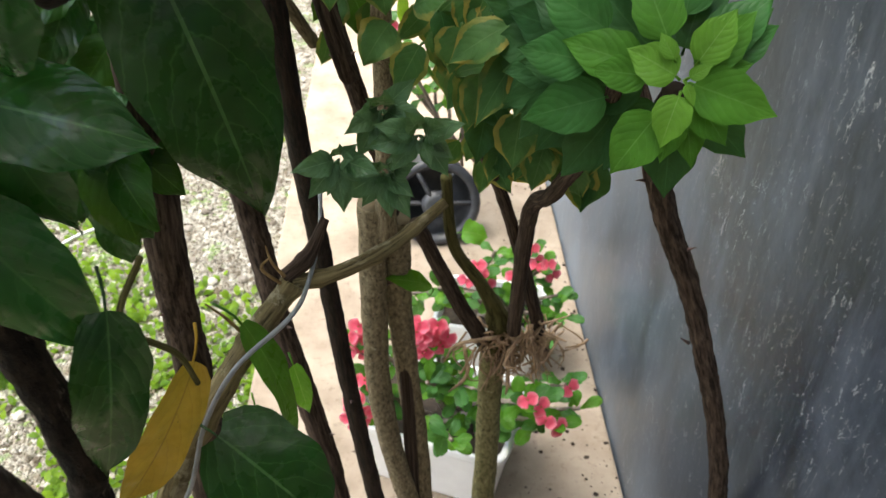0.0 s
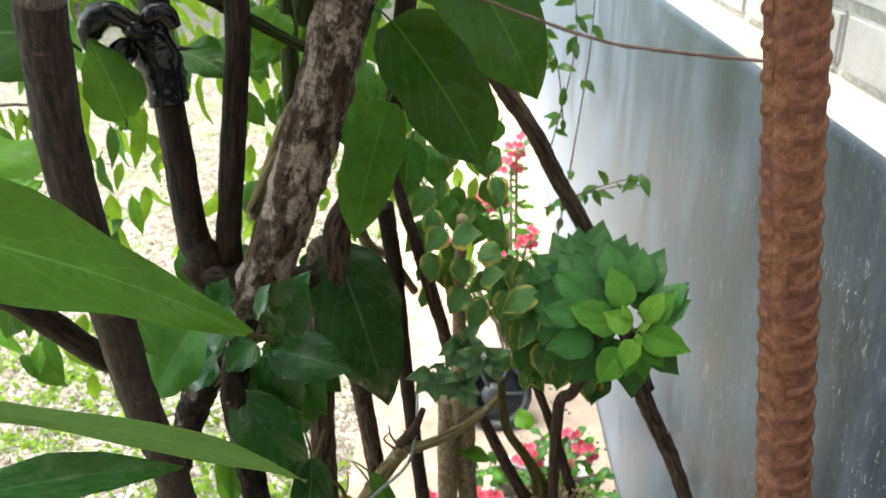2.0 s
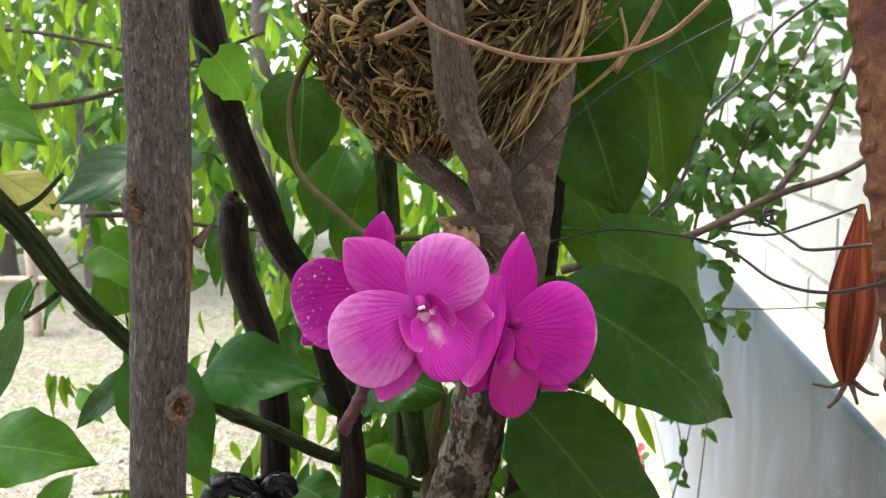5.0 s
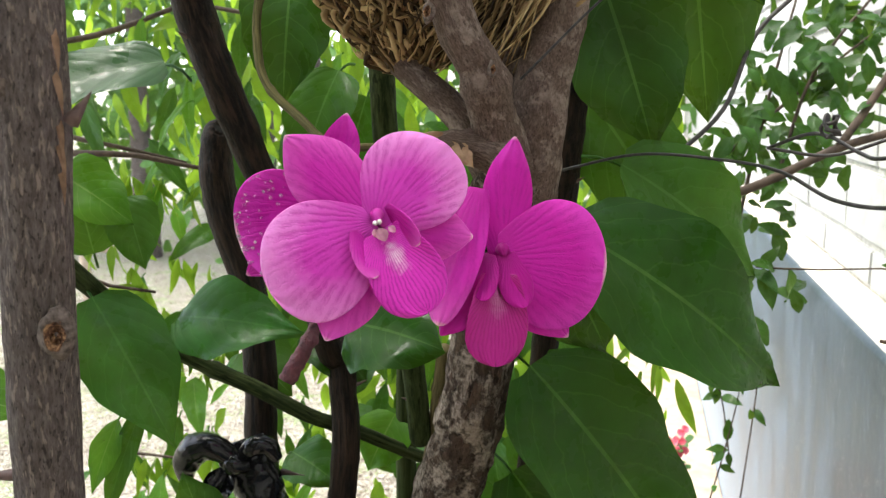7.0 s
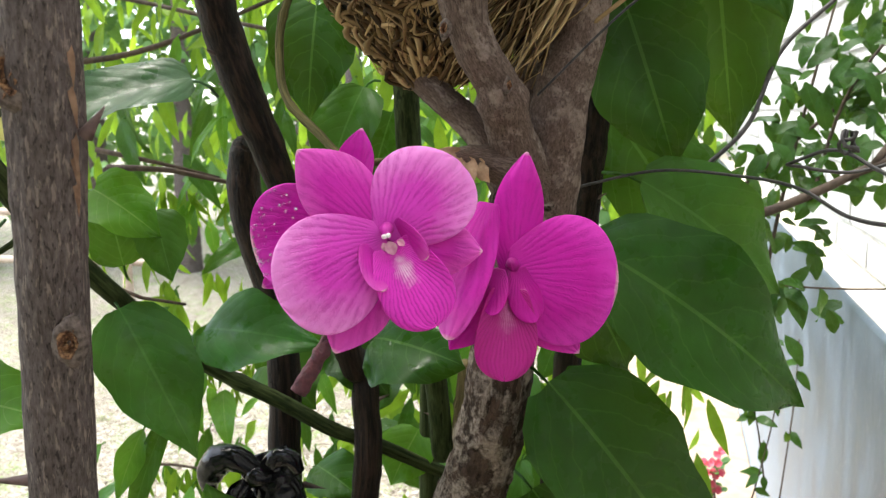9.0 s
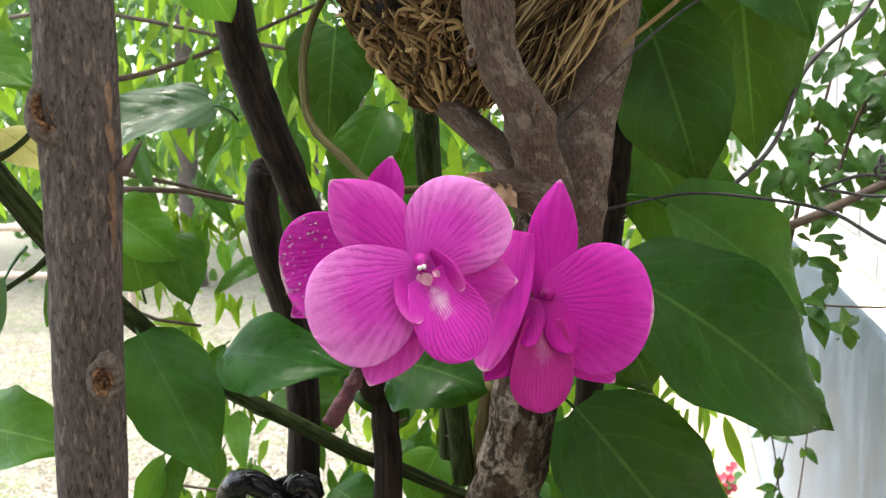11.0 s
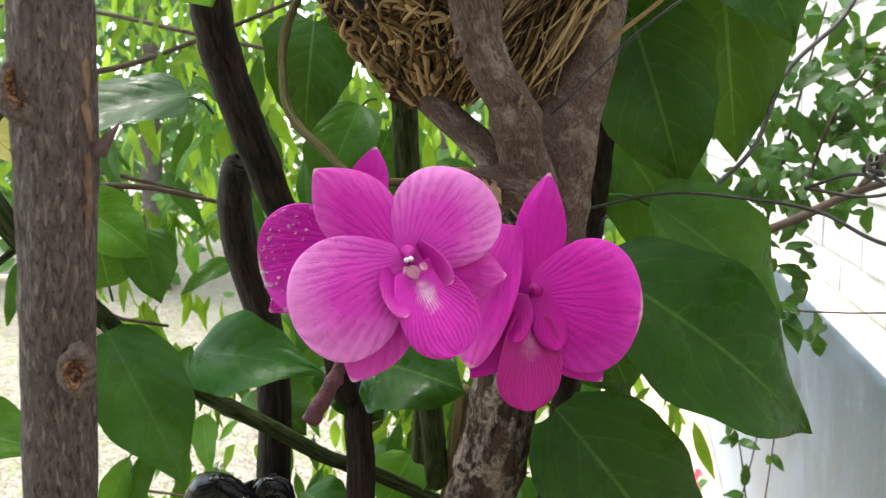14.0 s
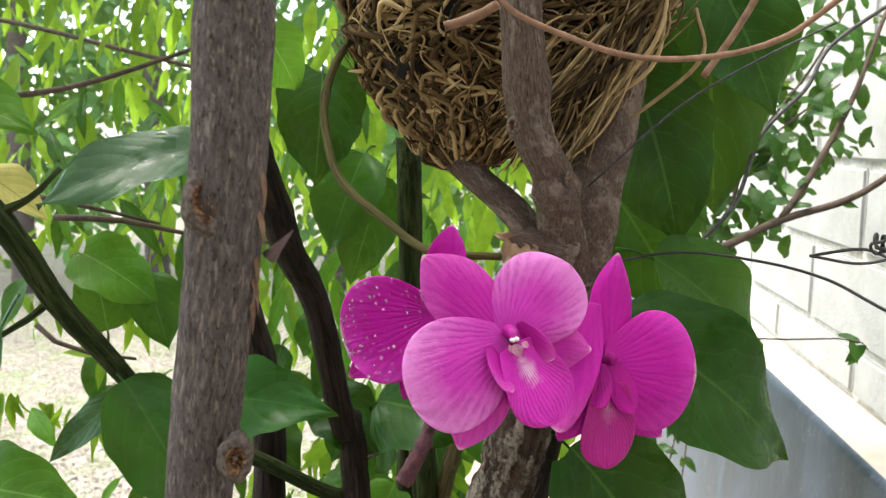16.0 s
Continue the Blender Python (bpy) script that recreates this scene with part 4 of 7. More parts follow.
for line, radii in [
    ([(-0.250, 0.620, 1.362), (-0.266, 0.616, 1.374), (-0.282, 0.615, 1.372), (-0.292, 0.616, 1.358), (-0.293, 0.617, 1.342)], [0.006, 0.0105, 0.0125, 0.0105, 0.004]),
    ([(-0.248, 0.622, 1.362), (-0.238, 0.622, 1.374), (-0.227, 0.626, 1.374), (-0.222, 0.630, 1.362)], [0.005, 0.0075, 0.0075, 0.005]),
]:
    s = Sheet()
    tube(s, line, radii, 18, 0.002, 0.14, 70)
    part("bow_loop", s.mesh("bow_loop"), TAPE, tape)
tape_knot = Sheet()
tube(tape_knot, [(-0.262, 0.622, 1.362), (-0.252, 0.616, 1.361), (-0.242, 0.622, 1.360)], [0.006, 0.0085, 0.006], 14, 0.002, 0.18, 130)
part("knot", tape_knot.mesh("knot"), TAPE, tape)


# ---- orchid on the trunk: root ball, canes, flower stalk, flowers ----
orchid = thing("orchid_plant", tuple(Vector((-0.048, 0.530, 1.678))), "magenta-flowered orchid with a ball of dry roots in the trunk fork", "orchid")
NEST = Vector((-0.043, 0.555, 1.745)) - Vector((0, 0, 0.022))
# solid core behind the strands, coloured as the shade in their gaps
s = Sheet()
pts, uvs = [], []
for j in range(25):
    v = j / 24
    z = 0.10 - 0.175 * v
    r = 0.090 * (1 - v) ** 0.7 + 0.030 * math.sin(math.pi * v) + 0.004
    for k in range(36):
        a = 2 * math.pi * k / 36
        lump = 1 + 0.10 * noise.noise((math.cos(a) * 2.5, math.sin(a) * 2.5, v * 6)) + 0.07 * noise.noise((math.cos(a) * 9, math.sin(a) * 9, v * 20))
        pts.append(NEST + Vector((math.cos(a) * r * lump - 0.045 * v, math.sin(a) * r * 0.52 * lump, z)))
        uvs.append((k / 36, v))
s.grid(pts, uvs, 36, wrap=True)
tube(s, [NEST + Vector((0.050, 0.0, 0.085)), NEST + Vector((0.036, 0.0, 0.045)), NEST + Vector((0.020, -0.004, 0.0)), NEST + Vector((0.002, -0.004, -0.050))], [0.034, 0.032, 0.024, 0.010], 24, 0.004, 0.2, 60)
core = part("root_ball", s.mesh("root_ball"), ROOT_GAP_SHADE, orchid, "near-black core standing in for the deep shade between the roots")
random.seed(11)
s = Sheet()
for i in range(1500):
    a = random.uniform(math.pi * 0.95, math.pi * 2.05)
    v = random.random() ** 0.75 * 0.93
    line = []
    steps, twist = random.randint(2, 5), random.gauss(0, 0.30)
    lift = random.uniform(0.95, 1.06)
    for q in range(steps):
        vv = min(0.98, v + q * random.uniform(0.025, 0.075))
        r = (0.090 * (1 - vv) ** 0.7 + 0.030 * math.sin(math.pi * vv) + 0.004) * lift + random.gauss(0, 0.0045)
        aa = a + twist * q * 0.5 + random.gauss(0, 0.11)
        line.append(NEST + Vector((math.cos(aa) * r - 0.045 * vv, math.sin(aa) * r * 0.54, 0.10 - 0.175 * vv + random.gauss(0, 0.001))))
    rr = random.choice((0.0005, 0.0007, 0.0010, 0.0013, 0.0017))
    tube(s, line, [rr * 0.3, rr * 1.3, rr * 0.8, rr * 1.1, rr * 0.25], 6, 0.003, 0.35, 350)
for i in range(170):
    a = random.uniform(-1.0, 0.15)
    r0 = random.uniform(0.03, 0.088)
    b = NEST + Vector((math.cos(a) * r0 + 0.012, math.sin(a) * r0 * 0.5, random.uniform(0.02, 0.10)))
    e = NEST + Vector((random.uniform(-0.03, 0.03), -0.035 + random.uniform(-0.02, 0.02), -0.065 + random.uniform(-0.012, 0.04)))
    rr = random.choice((0.0005, 0.0008, 0.0011, 0.0014))
    tube(s, [b, b.lerp(e, 0.35) + Vector((random.gauss(0.008, 0.008), -0.008, random.gauss(0, 0.006))), b.lerp(e, 0.7) + Vector((random.gauss(0.006, 0.005), -0.006, random.gauss(-0.002, 0.004))), e], [rr, rr * 1.1, rr * 0.8, rr * 0.4], 5, 0.006, 0.2, 300)
tagged(part("root_tangle", s.mesh("root_tangle"), ROOT, core, "tan dry aerial roots, tangled and hanging"), kind="stuff")

part("cane", stem_mesh([(-0.094, 0.660, 1.447), (-0.106, 0.690, 1.393), (-0.120, 0.715, 1.330), (-0.142, 0.720, 1.233), (-0.161, 0.700, 1.218), (-0.189, 0.690, 1.167)], [0.0055, 0.0065, 0.0075, 0.007, 0.008, 0.008], 12, 0.004, 0.03, 40, (0.15, 0.32, 0.55)), CANE, orchid, "pale ringed orchid cane")
part("cane", stem_mesh([(-0.136, 0.740, 1.285), (-0.164, 0.740, 1.236), (-0.199, 0.730, 1.144)], [0.006, 0.007, 0.007], 10, 0.005, 0.05, 60), CANE, orchid, "pale dry orchid cane")
stalk = part("flower_stalk", stem_mesh([(-0.144, 0.560, 1.734), (-0.159, 0.545, 1.727), (-0.170, 0.530, 1.697), (-0.165, 0.510, 1.667), (-0.152, 0.490, 1.644), (-0.124, 0.465, 1.626), (-0.097, 0.440, 1.613), (-0.061, 0.425, 1.613)], [0.0022, 0.0024, 0.0026, 0.0026, 0.0025, 0.0024, 0.0022, 0.002], 8, 0.004, 0.06, 120, (0.3, 0.6)), STEM_OLIVE, orchid, "thin curved olive-brown flower stalk")
part("flower_stalk", stem_mesh([(-0.085, 0.405, 1.562), (-0.091, 0.395, 1.540), (-0.097, 0.387, 1.525), (-0.104, 0.383, 1.513)], [0.0022, 0.0030, 0.0036, 0.0040], 16, 0.0012, 0.22, 190, (0.55,), 0.10), plain("pink_stalk", (0.022, 0.006, 0.010), (0.115, 0.030, 0.038), 300, 0.7, 0.9, depth=0.002), orchid, "cut purplish-brown end of a flower stalk")


def blade(frame_m, angle, length, width, kind, peak=0.55, claw=0.3, start=0.0, lift=0.0, cup=0.0, curl=0.0, arch=0.25, twist=0.0, skew=0.0, ruffle=0.012, nu=14, nv=22, seed=0.0):
    """A petal as a curved sheet in the flower's own frame (x right, y up, z to the front); angle counts from x."""
    s = Sheet()
    pts, uvs = [], []
    c, n = math.cos(angle), math.sin(angle)
    for j in range(nv + 1):
        v = 1 - (1 - j / nv) ** 1.5
        if v < peak:
            hw = claw + (1 - claw) * math.sin(math.pi / 2 * v / peak) ** 0.9
        else:
            q = (v - peak) / (1 - peak)
            if kind == "sepal":
                hw = max(0.0, math.cos(math.pi / 2 * q)) ** 0.72 * (1 - 0.25 * q**4)
            else:
                hw = max(0.0, 1 - q**2.3) ** 0.5
        hw *= width / 2
        for i in range(nu + 1):
            u = i / nu * 2 - 1
            across = u * hw + skew * length * v * v
            along = start + v * length
            if kind == "lip":
                along -= 0.07 * length * math.exp(-((u / 0.22) ** 2)) * v**6
            h = lift * v * length + cup * length * v * v - curl * length * v**4 + twist * u * hw - arch * hw * abs(u) ** 2.2
            if kind == "lip":
                h += 0.9 * hw * abs(u) ** 2 * (1 - v) ** 1.5
            h += ruffle * length * (math.sin(v * 8 + u * 3 + seed) * u * u + 0.5 * math.sin(u * 11 + seed * 2) * v * v + 0.6 * math.sin(u * 5 + seed) * v * (1 - v))
            pts.append(frame_m @ Vector((c * along - n * across, n * along + c * across, h)))
            uvs.append((i / nu, v) if kind == "lip" else (0.5 + 0.5 * u * hw / length, v))
    s.grid(pts, uvs, nu + 1)
    return s


def thick(ob, t=0.0006):
    mod = ob.modifiers.new("thickness", "SOLIDIFY")
    mod.thickness, mod.offset = t, 0
    sub = ob.modifiers.new("smooth", "SUBSURF")
    sub.levels = sub.render_levels = 1
    return ob


def lip_material(name, deep, body, white):
    """Lip: dark veins fan out from a pale, streaked patch in the throat."""
    m = Nodes(name)
    uv = m.add("ShaderNodeUVMap")
    sep = m.add("ShaderNodeSeparateXYZ")
    m.wire(uv.outputs["UV"], sep.inputs[0])
    obj = m.coords()
    wob = m.noise(obj, 300, 4)
    ang = m.math("ARCTAN2", m.math("SUBTRACT", sep.outputs["X"], 0.5), m.math("ADD", sep.outputs["Y"], 0.12))
    fan = m.math("PINGPONG", m.math("ADD", m.math("MULTIPLY", ang, 14.0), m.math("MULTIPLY", wob, 1.0)), 0.5)
    line = m.ramp(fan, [(0.0, (1, 1, 1)), (0.32, (0, 0, 0))])
    col = m.mix(m.math("MULTIPLY", m.math("MULTIPLY", line, 0.85), m.ramp(m.noise(obj, 200, 4, 0.7), [(0.35, (0.1, 0.1, 0.1)), (0.55, (1, 1, 1))])), body, deep)
    spread = m.math("ADD", m.math("ABSOLUTE", m.math("SUBTRACT", sep.outputs["X"], 0.5)), m.math("MULTIPLY", m.math("SUBTRACT", wob, 0.5), 0.22))
    reach = m.math("ADD", sep.outputs["Y"], m.math("MULTIPLY", m.math("SUBTRACT", m.noise(obj, 500, 3), 0.5), 0.30))
    near = m.math("MULTIPLY", m.ramp(reach, [(0.12, (0, 0, 0)), (0.26, (1, 1, 1)), (0.34, (1, 1, 1)), (0.52, (0, 0, 0))]), m.ramp(spread, [(0.02, (1, 1, 1)), (0.17, (0, 0, 0))]))
    near = m.math("MULTIPLY", near, m.ramp(fan, [(0.05, (0.35, 0.35, 0.35)), (0.35, (1, 1, 1))]))
    col = m.mix(m.math("MULTIPLY", near, white), col, (0.90, 0.70, 0.80))
    m.bump(m.math("SUBTRACT", m.noise(obj, 350, 3), m.math("MULTIPLY", line, 0.5)), 0.5, 0.0008)
    return m.finish(col, 0.45, 0.35)


LIP = lip_material("lip", (0.42, 0.002, 0.27), (0.70, 0.024, 0.49), 0.85)
LIP_DEEP = lip_material("lip_deep", (0.34, 0.001, 0.16), (0.42, 0.003, 0.21), 0.22)
COLUMN = plain("column_cream", (0.50, 0.15, 0.29), (0.68, 0.38, 0.46), 260, 0.5, 0.3)
ANTHER = plain("anther_white", (0.78, 0.74, 0.72), (0.90, 0.87, 0.86), 150, 0.4, 0.1)
CAM_WAY = (Vector((0.025, 0.038, 1.652)) - Vector((-0.056, 0.363, 1.584))).normalized()


def flower_frame(at, facing):
    z = Vector(facing).normalized()
    x = Vector((0, 0, 1)).cross(z).normalized()
    return Matrix.Translation(at) @ Matrix((x, z.cross(x), z)).transposed().to_4x4()


def flower_head(m, material, label, reach=1.0):
    """The column in the middle of a flower, which carries the petals."""
    s = Sheet()
    tube(s, [m @ Vector((0, 0.003, -0.007)), m @ Vector((0, 0.0035, 0.001 * reach)), m @ Vector((0, 0.0025, 0.0055 * reach)), m @ Vector((0, 0.0005, 0.0072 * reach))], [0.0020, 0.0030, 0.0027, 0.0014], 12, 0.001)
    return part("flower", s.mesh("column"), material, orchid, label)


def piece(flower, name, sheet, material, note=""):
    return thick(part(name, sheet.mesh(name), material, flower, note))


def shifted(m, x, y, z):
    return m @ Matrix.Translation((x, y, z))


# the open flower in front
m1 = flower_frame((-0.0562, 0.372, 1.5845), CAM_WAY + Vector((0.06, 0.0, 0.0))) @ Matrix.Scale(1.08, 4)
front = flower_head(m1, PETAL_S, "open magenta orchid flower with paler veined petals")
piece(front, "sepal", blade(shifted(m1, 0, 0, -0.0015), radians(134), 0.0480, 0.0285, "sepal", 0.56, 0.42, lift=0.02, cup=-0.04, arch=0.22, seed=1.0), PETAL_S)
piece(front, "sepal", blade(shifted(m1, 0, 0, -0.003), radians(-9), 0.0365, 0.0250, "sepal", 0.50, 0.5, lift=-0.02, cup=0.02, arch=0.3, seed=2.0), PETAL_S)
piece(front, "sepal", blade(shifted(m1, 0, 0, -0.003), radians(244), 0.0475, 0.0275, "sepal", 0.55, 0.5, lift=-0.04, arch=0.2, seed=3.0), PETAL_S)
piece(front, "petal", blade(m1, radians(51), 0.0400, 0.0405, "petal", 0.54, 0.30, lift=0.10, cup=-0.05, curl=0.05, arch=0.12, skew=-0.06, ruffle=0.018, seed=0.4), PETAL_A)
piece(front, "petal", blade(m1, radians(207), 0.0465, 0.0450, "petal", 0.57, 0.30, lift=0.12, cup=-0.04, curl=0.06, arch=0.12, skew=0.05, ruffle=0.018, seed=2.2), PETAL_A)
piece(front, "lip", blade(shifted(m1, 0.001, -0.002, 0.0), radians(298), 0.0355, 0.0280, "lip", 0.60, 0.50, lift=0.30, cup=-0.10, curl=0.08, arch=0.15, ruffle=0.022, seed=1.3), LIP, "darker magenta lip with a white throat patch")
piece(front, "lip_lobe", blade(shifted(m1, -0.0080, -0.0015, 0.0010), radians(290), 0.0195, 0.0105, "petal", 0.5, 0.5, lift=0.35, twist=-0.9, arch=0.3, seed=0.7), PETAL_S)
piece(front, "lip_lobe", blade(shifted(m1, 0.0030, 0.0065, 0.0010), radians(308), 0.0190, 0.0075, "petal", 0.5, 0.5, lift=0.40, twist=1.9, arch=0.2, seed=1.9), PETAL_S)
cap = Sheet()
for dx, dy in ((-0.0008, 0.0002), (0.0008, 0.0006)):
    tube(cap, [m1 @ Vector((dx, dy, 0.0062)), m1 @ Vector((dx, dy, 0.0088)), m1 @ Vector((dx * 0.8, dy * 0.7, 0.0098))], [0.0009, 0.0011, 0.0005], 12, 0.0006)
part("anther_cap", cap.mesh("anther"), ANTHER, front, "white anther cap")
throat = Sheet()
for b, e, w in (((0.0005, -0.0015, 0.006), (0.0028, -0.0064, 0.0058), 0.0050), ((0.0040, -0.0010, 0.0045), (0.0066, -0.0030, 0.0050), 0.0030), ((-0.0012, -0.0018, 0.0055), (-0.0004, -0.0050, 0.0056), 0.0028)):
    leaf_into(throat, m1 @ Vector(b), m1 @ Vector(e), w, m1.to_3x3() @ Vector((0, 0.15, 1)), "round", fold=0.5, sag=0.12, nu=6, nv=8)
part("throat", throat.mesh("throat"), COLUMN, front, "cream throat under the anther")

# the deeper flower beside it, one petal folded forward
m2 = flower_frame((-0.0095, 0.400, 1.5665), CAM_WAY + Vector((0.14, 0.0, 0.0))) @ Matrix.Scale(1.06, 4)
second = flower_head(m2, PETAL_C, "deep magenta orchid flower with one petal folded forward", 0.3)
piece(second, "sepal", blade(shifted(m2, 0, 0, -0.002), radians(80), 0.0500, 0.0215, "sepal", 0.50, 0.45, lift=-0.02, arch=0.25, seed=1.5), PETAL_B)
piece(second, "sepal", blade(shifted(m2, 0, 0, -0.006), radians(-51), 0.0440, 0.0250, "sepal", 0.5, 0.5, lift=-0.05, seed=2.5), PETAL_B)
piece(second, "sepal", blade(shifted(m2, 0, 0, -0.002), radians(227), 0.0400, 0.0190, "sepal", 0.5, 0.5, lift=0.10, twist=0.5, seed=0.5), PETAL_C)
piece(second, "petal", blade(shifted(m2, -0.003, 0, 0), radians(-9), 0.0475, 0.0545, "petal", 0.55, 0.34, lift=0.05, cup=-0.06, curl=0.05, arch=0.16, skew=0.02, ruffle=0.016, seed=3.1), PETAL_B)
piece(second, "petal", blade(shifted(m2, -0.0088, 0.0284, 0.004), radians(250), 0.0570, 0.0165, "petal", 0.45, 0.45, lift=0.02, twist=0.95, arch=0.3, ruffle=0.016, seed=1.1), PETAL_S, "petal folded forward")
piece(second, "lip", blade(shifted(m2, -0.003, -0.006, 0.002), radians(265), 0.0370, 0.0255, "lip", 0.62, 0.55, lift=0.10, cup=-0.06, arch=0.2, ruffle=0.014, seed=0.2), LIP_DEEP, "deep magenta lip")
piece(second, "lip_lobe", blade(shifted(m2, 0.0015, 0.0020, 0.002), radians(282), 0.0225, 0.0150, "petal", 0.55, 0.5, lift=0.22, twist=-0.25, arch=0.35, seed=0.9), PETAL_C)
piece(second, "lip_lobe", blade(shifted(m2, -0.0060, 0.0020, 0.002), radians(254), 0.0190, 0.0095, "petal", 0.5, 0.5, lift=0.35, twist=0.9, arch=0.2, seed=1.7), PETAL_C)

# the third flower, turned away behind them
m3 = flower_frame((-0.0914, 0.4187, 1.585), CAM_WAY + Vector((-0.20, 0.0, 0.0))) @ Matrix.Scale(1.04, 4)
back_flower = flower_head(m3, PETAL_C, "dark magenta orchid flower seen from behind, beaded with rain", 0.2)
piece(back_flower, "sepal", blade(m3, radians(81), 0.0425, 0.0185, "sepal", 0.6, 0.5, lift=0.08, arch=-0.3, seed=1.2), PETAL_B)
piece(back_flower, "sepal", blade(shifted(m3, 0, 0, -0.004), radians(216), 0.0515, 0.0230, "sepal", 0.5, 0.5, arch=-0.2, seed=2.1), PETAL_B)
piece(back_flower, "sepal", blade(shifted(m3, 0, 0, -0.003), radians(249), 0.0430, 0.0180, "sepal", 0.5, 0.5, arch=-0.2, seed=0.1), PETAL_C)
wing = piece(back_flower, "petal", blade(m3, radians(197), 0.0455, 0.0510, "petal", 0.56, 0.30, lift=0.02, cup=0.04, arch=-0.12, ruffle=0.014, seed=2.8), PETAL_B)


def water_material():
    m = Nodes("water")
    m.bsdf.inputs["Transmission Weight"].default_value = 0.85
    m.bsdf.inputs["IOR"].default_value = 1.33
    return m.finish((0.95, 0.93, 0.95), 0.04, 0.6)


WATER = water_material()


def beads(ob, count, seed, size, toward):
    """Rain drops sitting on the side of a blade that looks `toward`."""
    random.seed(seed)
    s = Sheet()
    polys = [p for p in ob.data.polygons]
    for i in range(count):
        p = random.choice(polys)
        n = Vector(p.normal)
        if n.dot(toward) < 0:
            n.negate()
        c, r = Vector(p.center) + n * 0.0007, size * random.uniform(0.5, 1.4)
        side = n.cross(Vector((0.3, 0.2, 1))).normalized()
        up = n.cross(side)
        pts, uvs = [], []
        for f, h in ((1.0, 0.0), (0.92, 0.4), (0.6, 0.75), (0.05, 0.9)):
            for q in range(8):
                a = q * math.pi / 4
                pts.append(c + (side * math.cos(a) + up * math.sin(a)) * r * f + n * r * h)
                uvs.append((0, 0))
        s.grid(pts, uvs, 8, wrap=True)
    return s.mesh("beads")


tagged(part("rain_water", beads(wing, 150, 3, 0.0008, Vector((0.1, -1, 0.1))), WATER, back_flower, "clear beads of rain"), kind="stuff")

# ---- large leaves round the flowers ----
random.seed(5)
for base, tip, w, mat, kind in [
    ((0.022, 0.520, 1.562), (0.145, 0.593, 1.451), 0.088, LEAF, "ovate"),
    ((0.045, 0.570, 1.594), (0.133, 0.640, 1.512), 0.070, LEAF_MID, "ovate"),
    ((-0.006, 0.540, 1.472), (0.094, 0.600, 1.306), 0.094, LEAF, "ovate"),
    ((-0.031, 0.610, 1.372), (0.050, 0.622, 1.236), 0.088, LEAF, "ovate"),
    ((-0.049, 0.660, 1.287), (-0.087, 0.660, 1.145), 0.058, LEAF_MID, "ovate"),
    ((0.026, 0.580, 1.701), (0.058, 0.598, 1.598), 0.080, LEAF, "heart"),
    ((0.074, 0.640, 1.788), (0.094, 0.660, 1.612), 0.092, LEAF, "ovate"),
    ((0.010, 0.640, 1.644), (0.084, 0.660, 1.527), 0.075, LEAF_MID, "ovate"),
    ((-0.014, 0.620, 1.547), (0.031, 0.640, 1.453), 0.08, LEAF, "ovate"),
    ((-0.154, 0.620, 1.478), (-0.082, 0.600, 1.466), 0.075, LEAF, "ovate"),
    ((0.004, 0.610, 1.745), (0.045, 0.600, 1.640), 0.075, LEAF, "heart"),
    ((0.079, 0.620, 1.781), (0.123, 0.620, 1.687), 0.078, LEAF, "heart"),
]:
    leaf(trunk, base, tip, w, mat, None, kind)
for base, tip, w, mat, kind, nrm in [
    ((-0.310, 0.545, 1.509), (-0.253, 0.540, 1.405), 0.066, LEAF_RAINED, "acute", None),
    ((-0.283, 0.600, 1.484), (-0.179, 0.585, 1.479), 0.062, LEAF_RAINED, "acute", (0.1, -0.8, 0.55)),
    ((-0.365, 0.600, 1.587), (-0.310, 0.600, 1.551), 0.050, LEAF_BRIGHT, "heart", None),
    ((-0.196, 0.640, 1.716), (-0.200, 0.625, 1.634), 0.066, LEAF, "heart", None),
    ((-0.171, 0.660, 1.658), (-0.195, 0.640, 1.584), 0.055, LEAF_MID, "ovate", (0.2, -0.4, 0.8)),
    ((-0.162, 0.700, 1.637), (-0.190, 0.700, 1.546), 0.05, LEAF_MID, "ovate", None),
    ((-0.208, 0.700, 1.451), (-0.163, 0.680, 1.411), 0.06, LEAF, "heart", None),
    ((-0.158, 0.740, 1.361), (-0.179, 0.720, 1.315), 0.05, LEAF_BRIGHT, "ovate", None),
    ((-0.257, 0.740, 1.321), (-0.206, 0.720, 1.302), 0.05, LEAF, "ovate", None),
    ((-0.277, 0.700, 1.427), (-0.228, 0.680, 1.397), 0.06, LEAF_MID, "heart", None),
    ((-0.311, 0.560, 1.415), (-0.323, 0.540, 1.367), 0.022, LEAF_BRIGHT, "lance", None),
]:
    leaf(stem_a, base, tip, w, mat, nrm, kind)
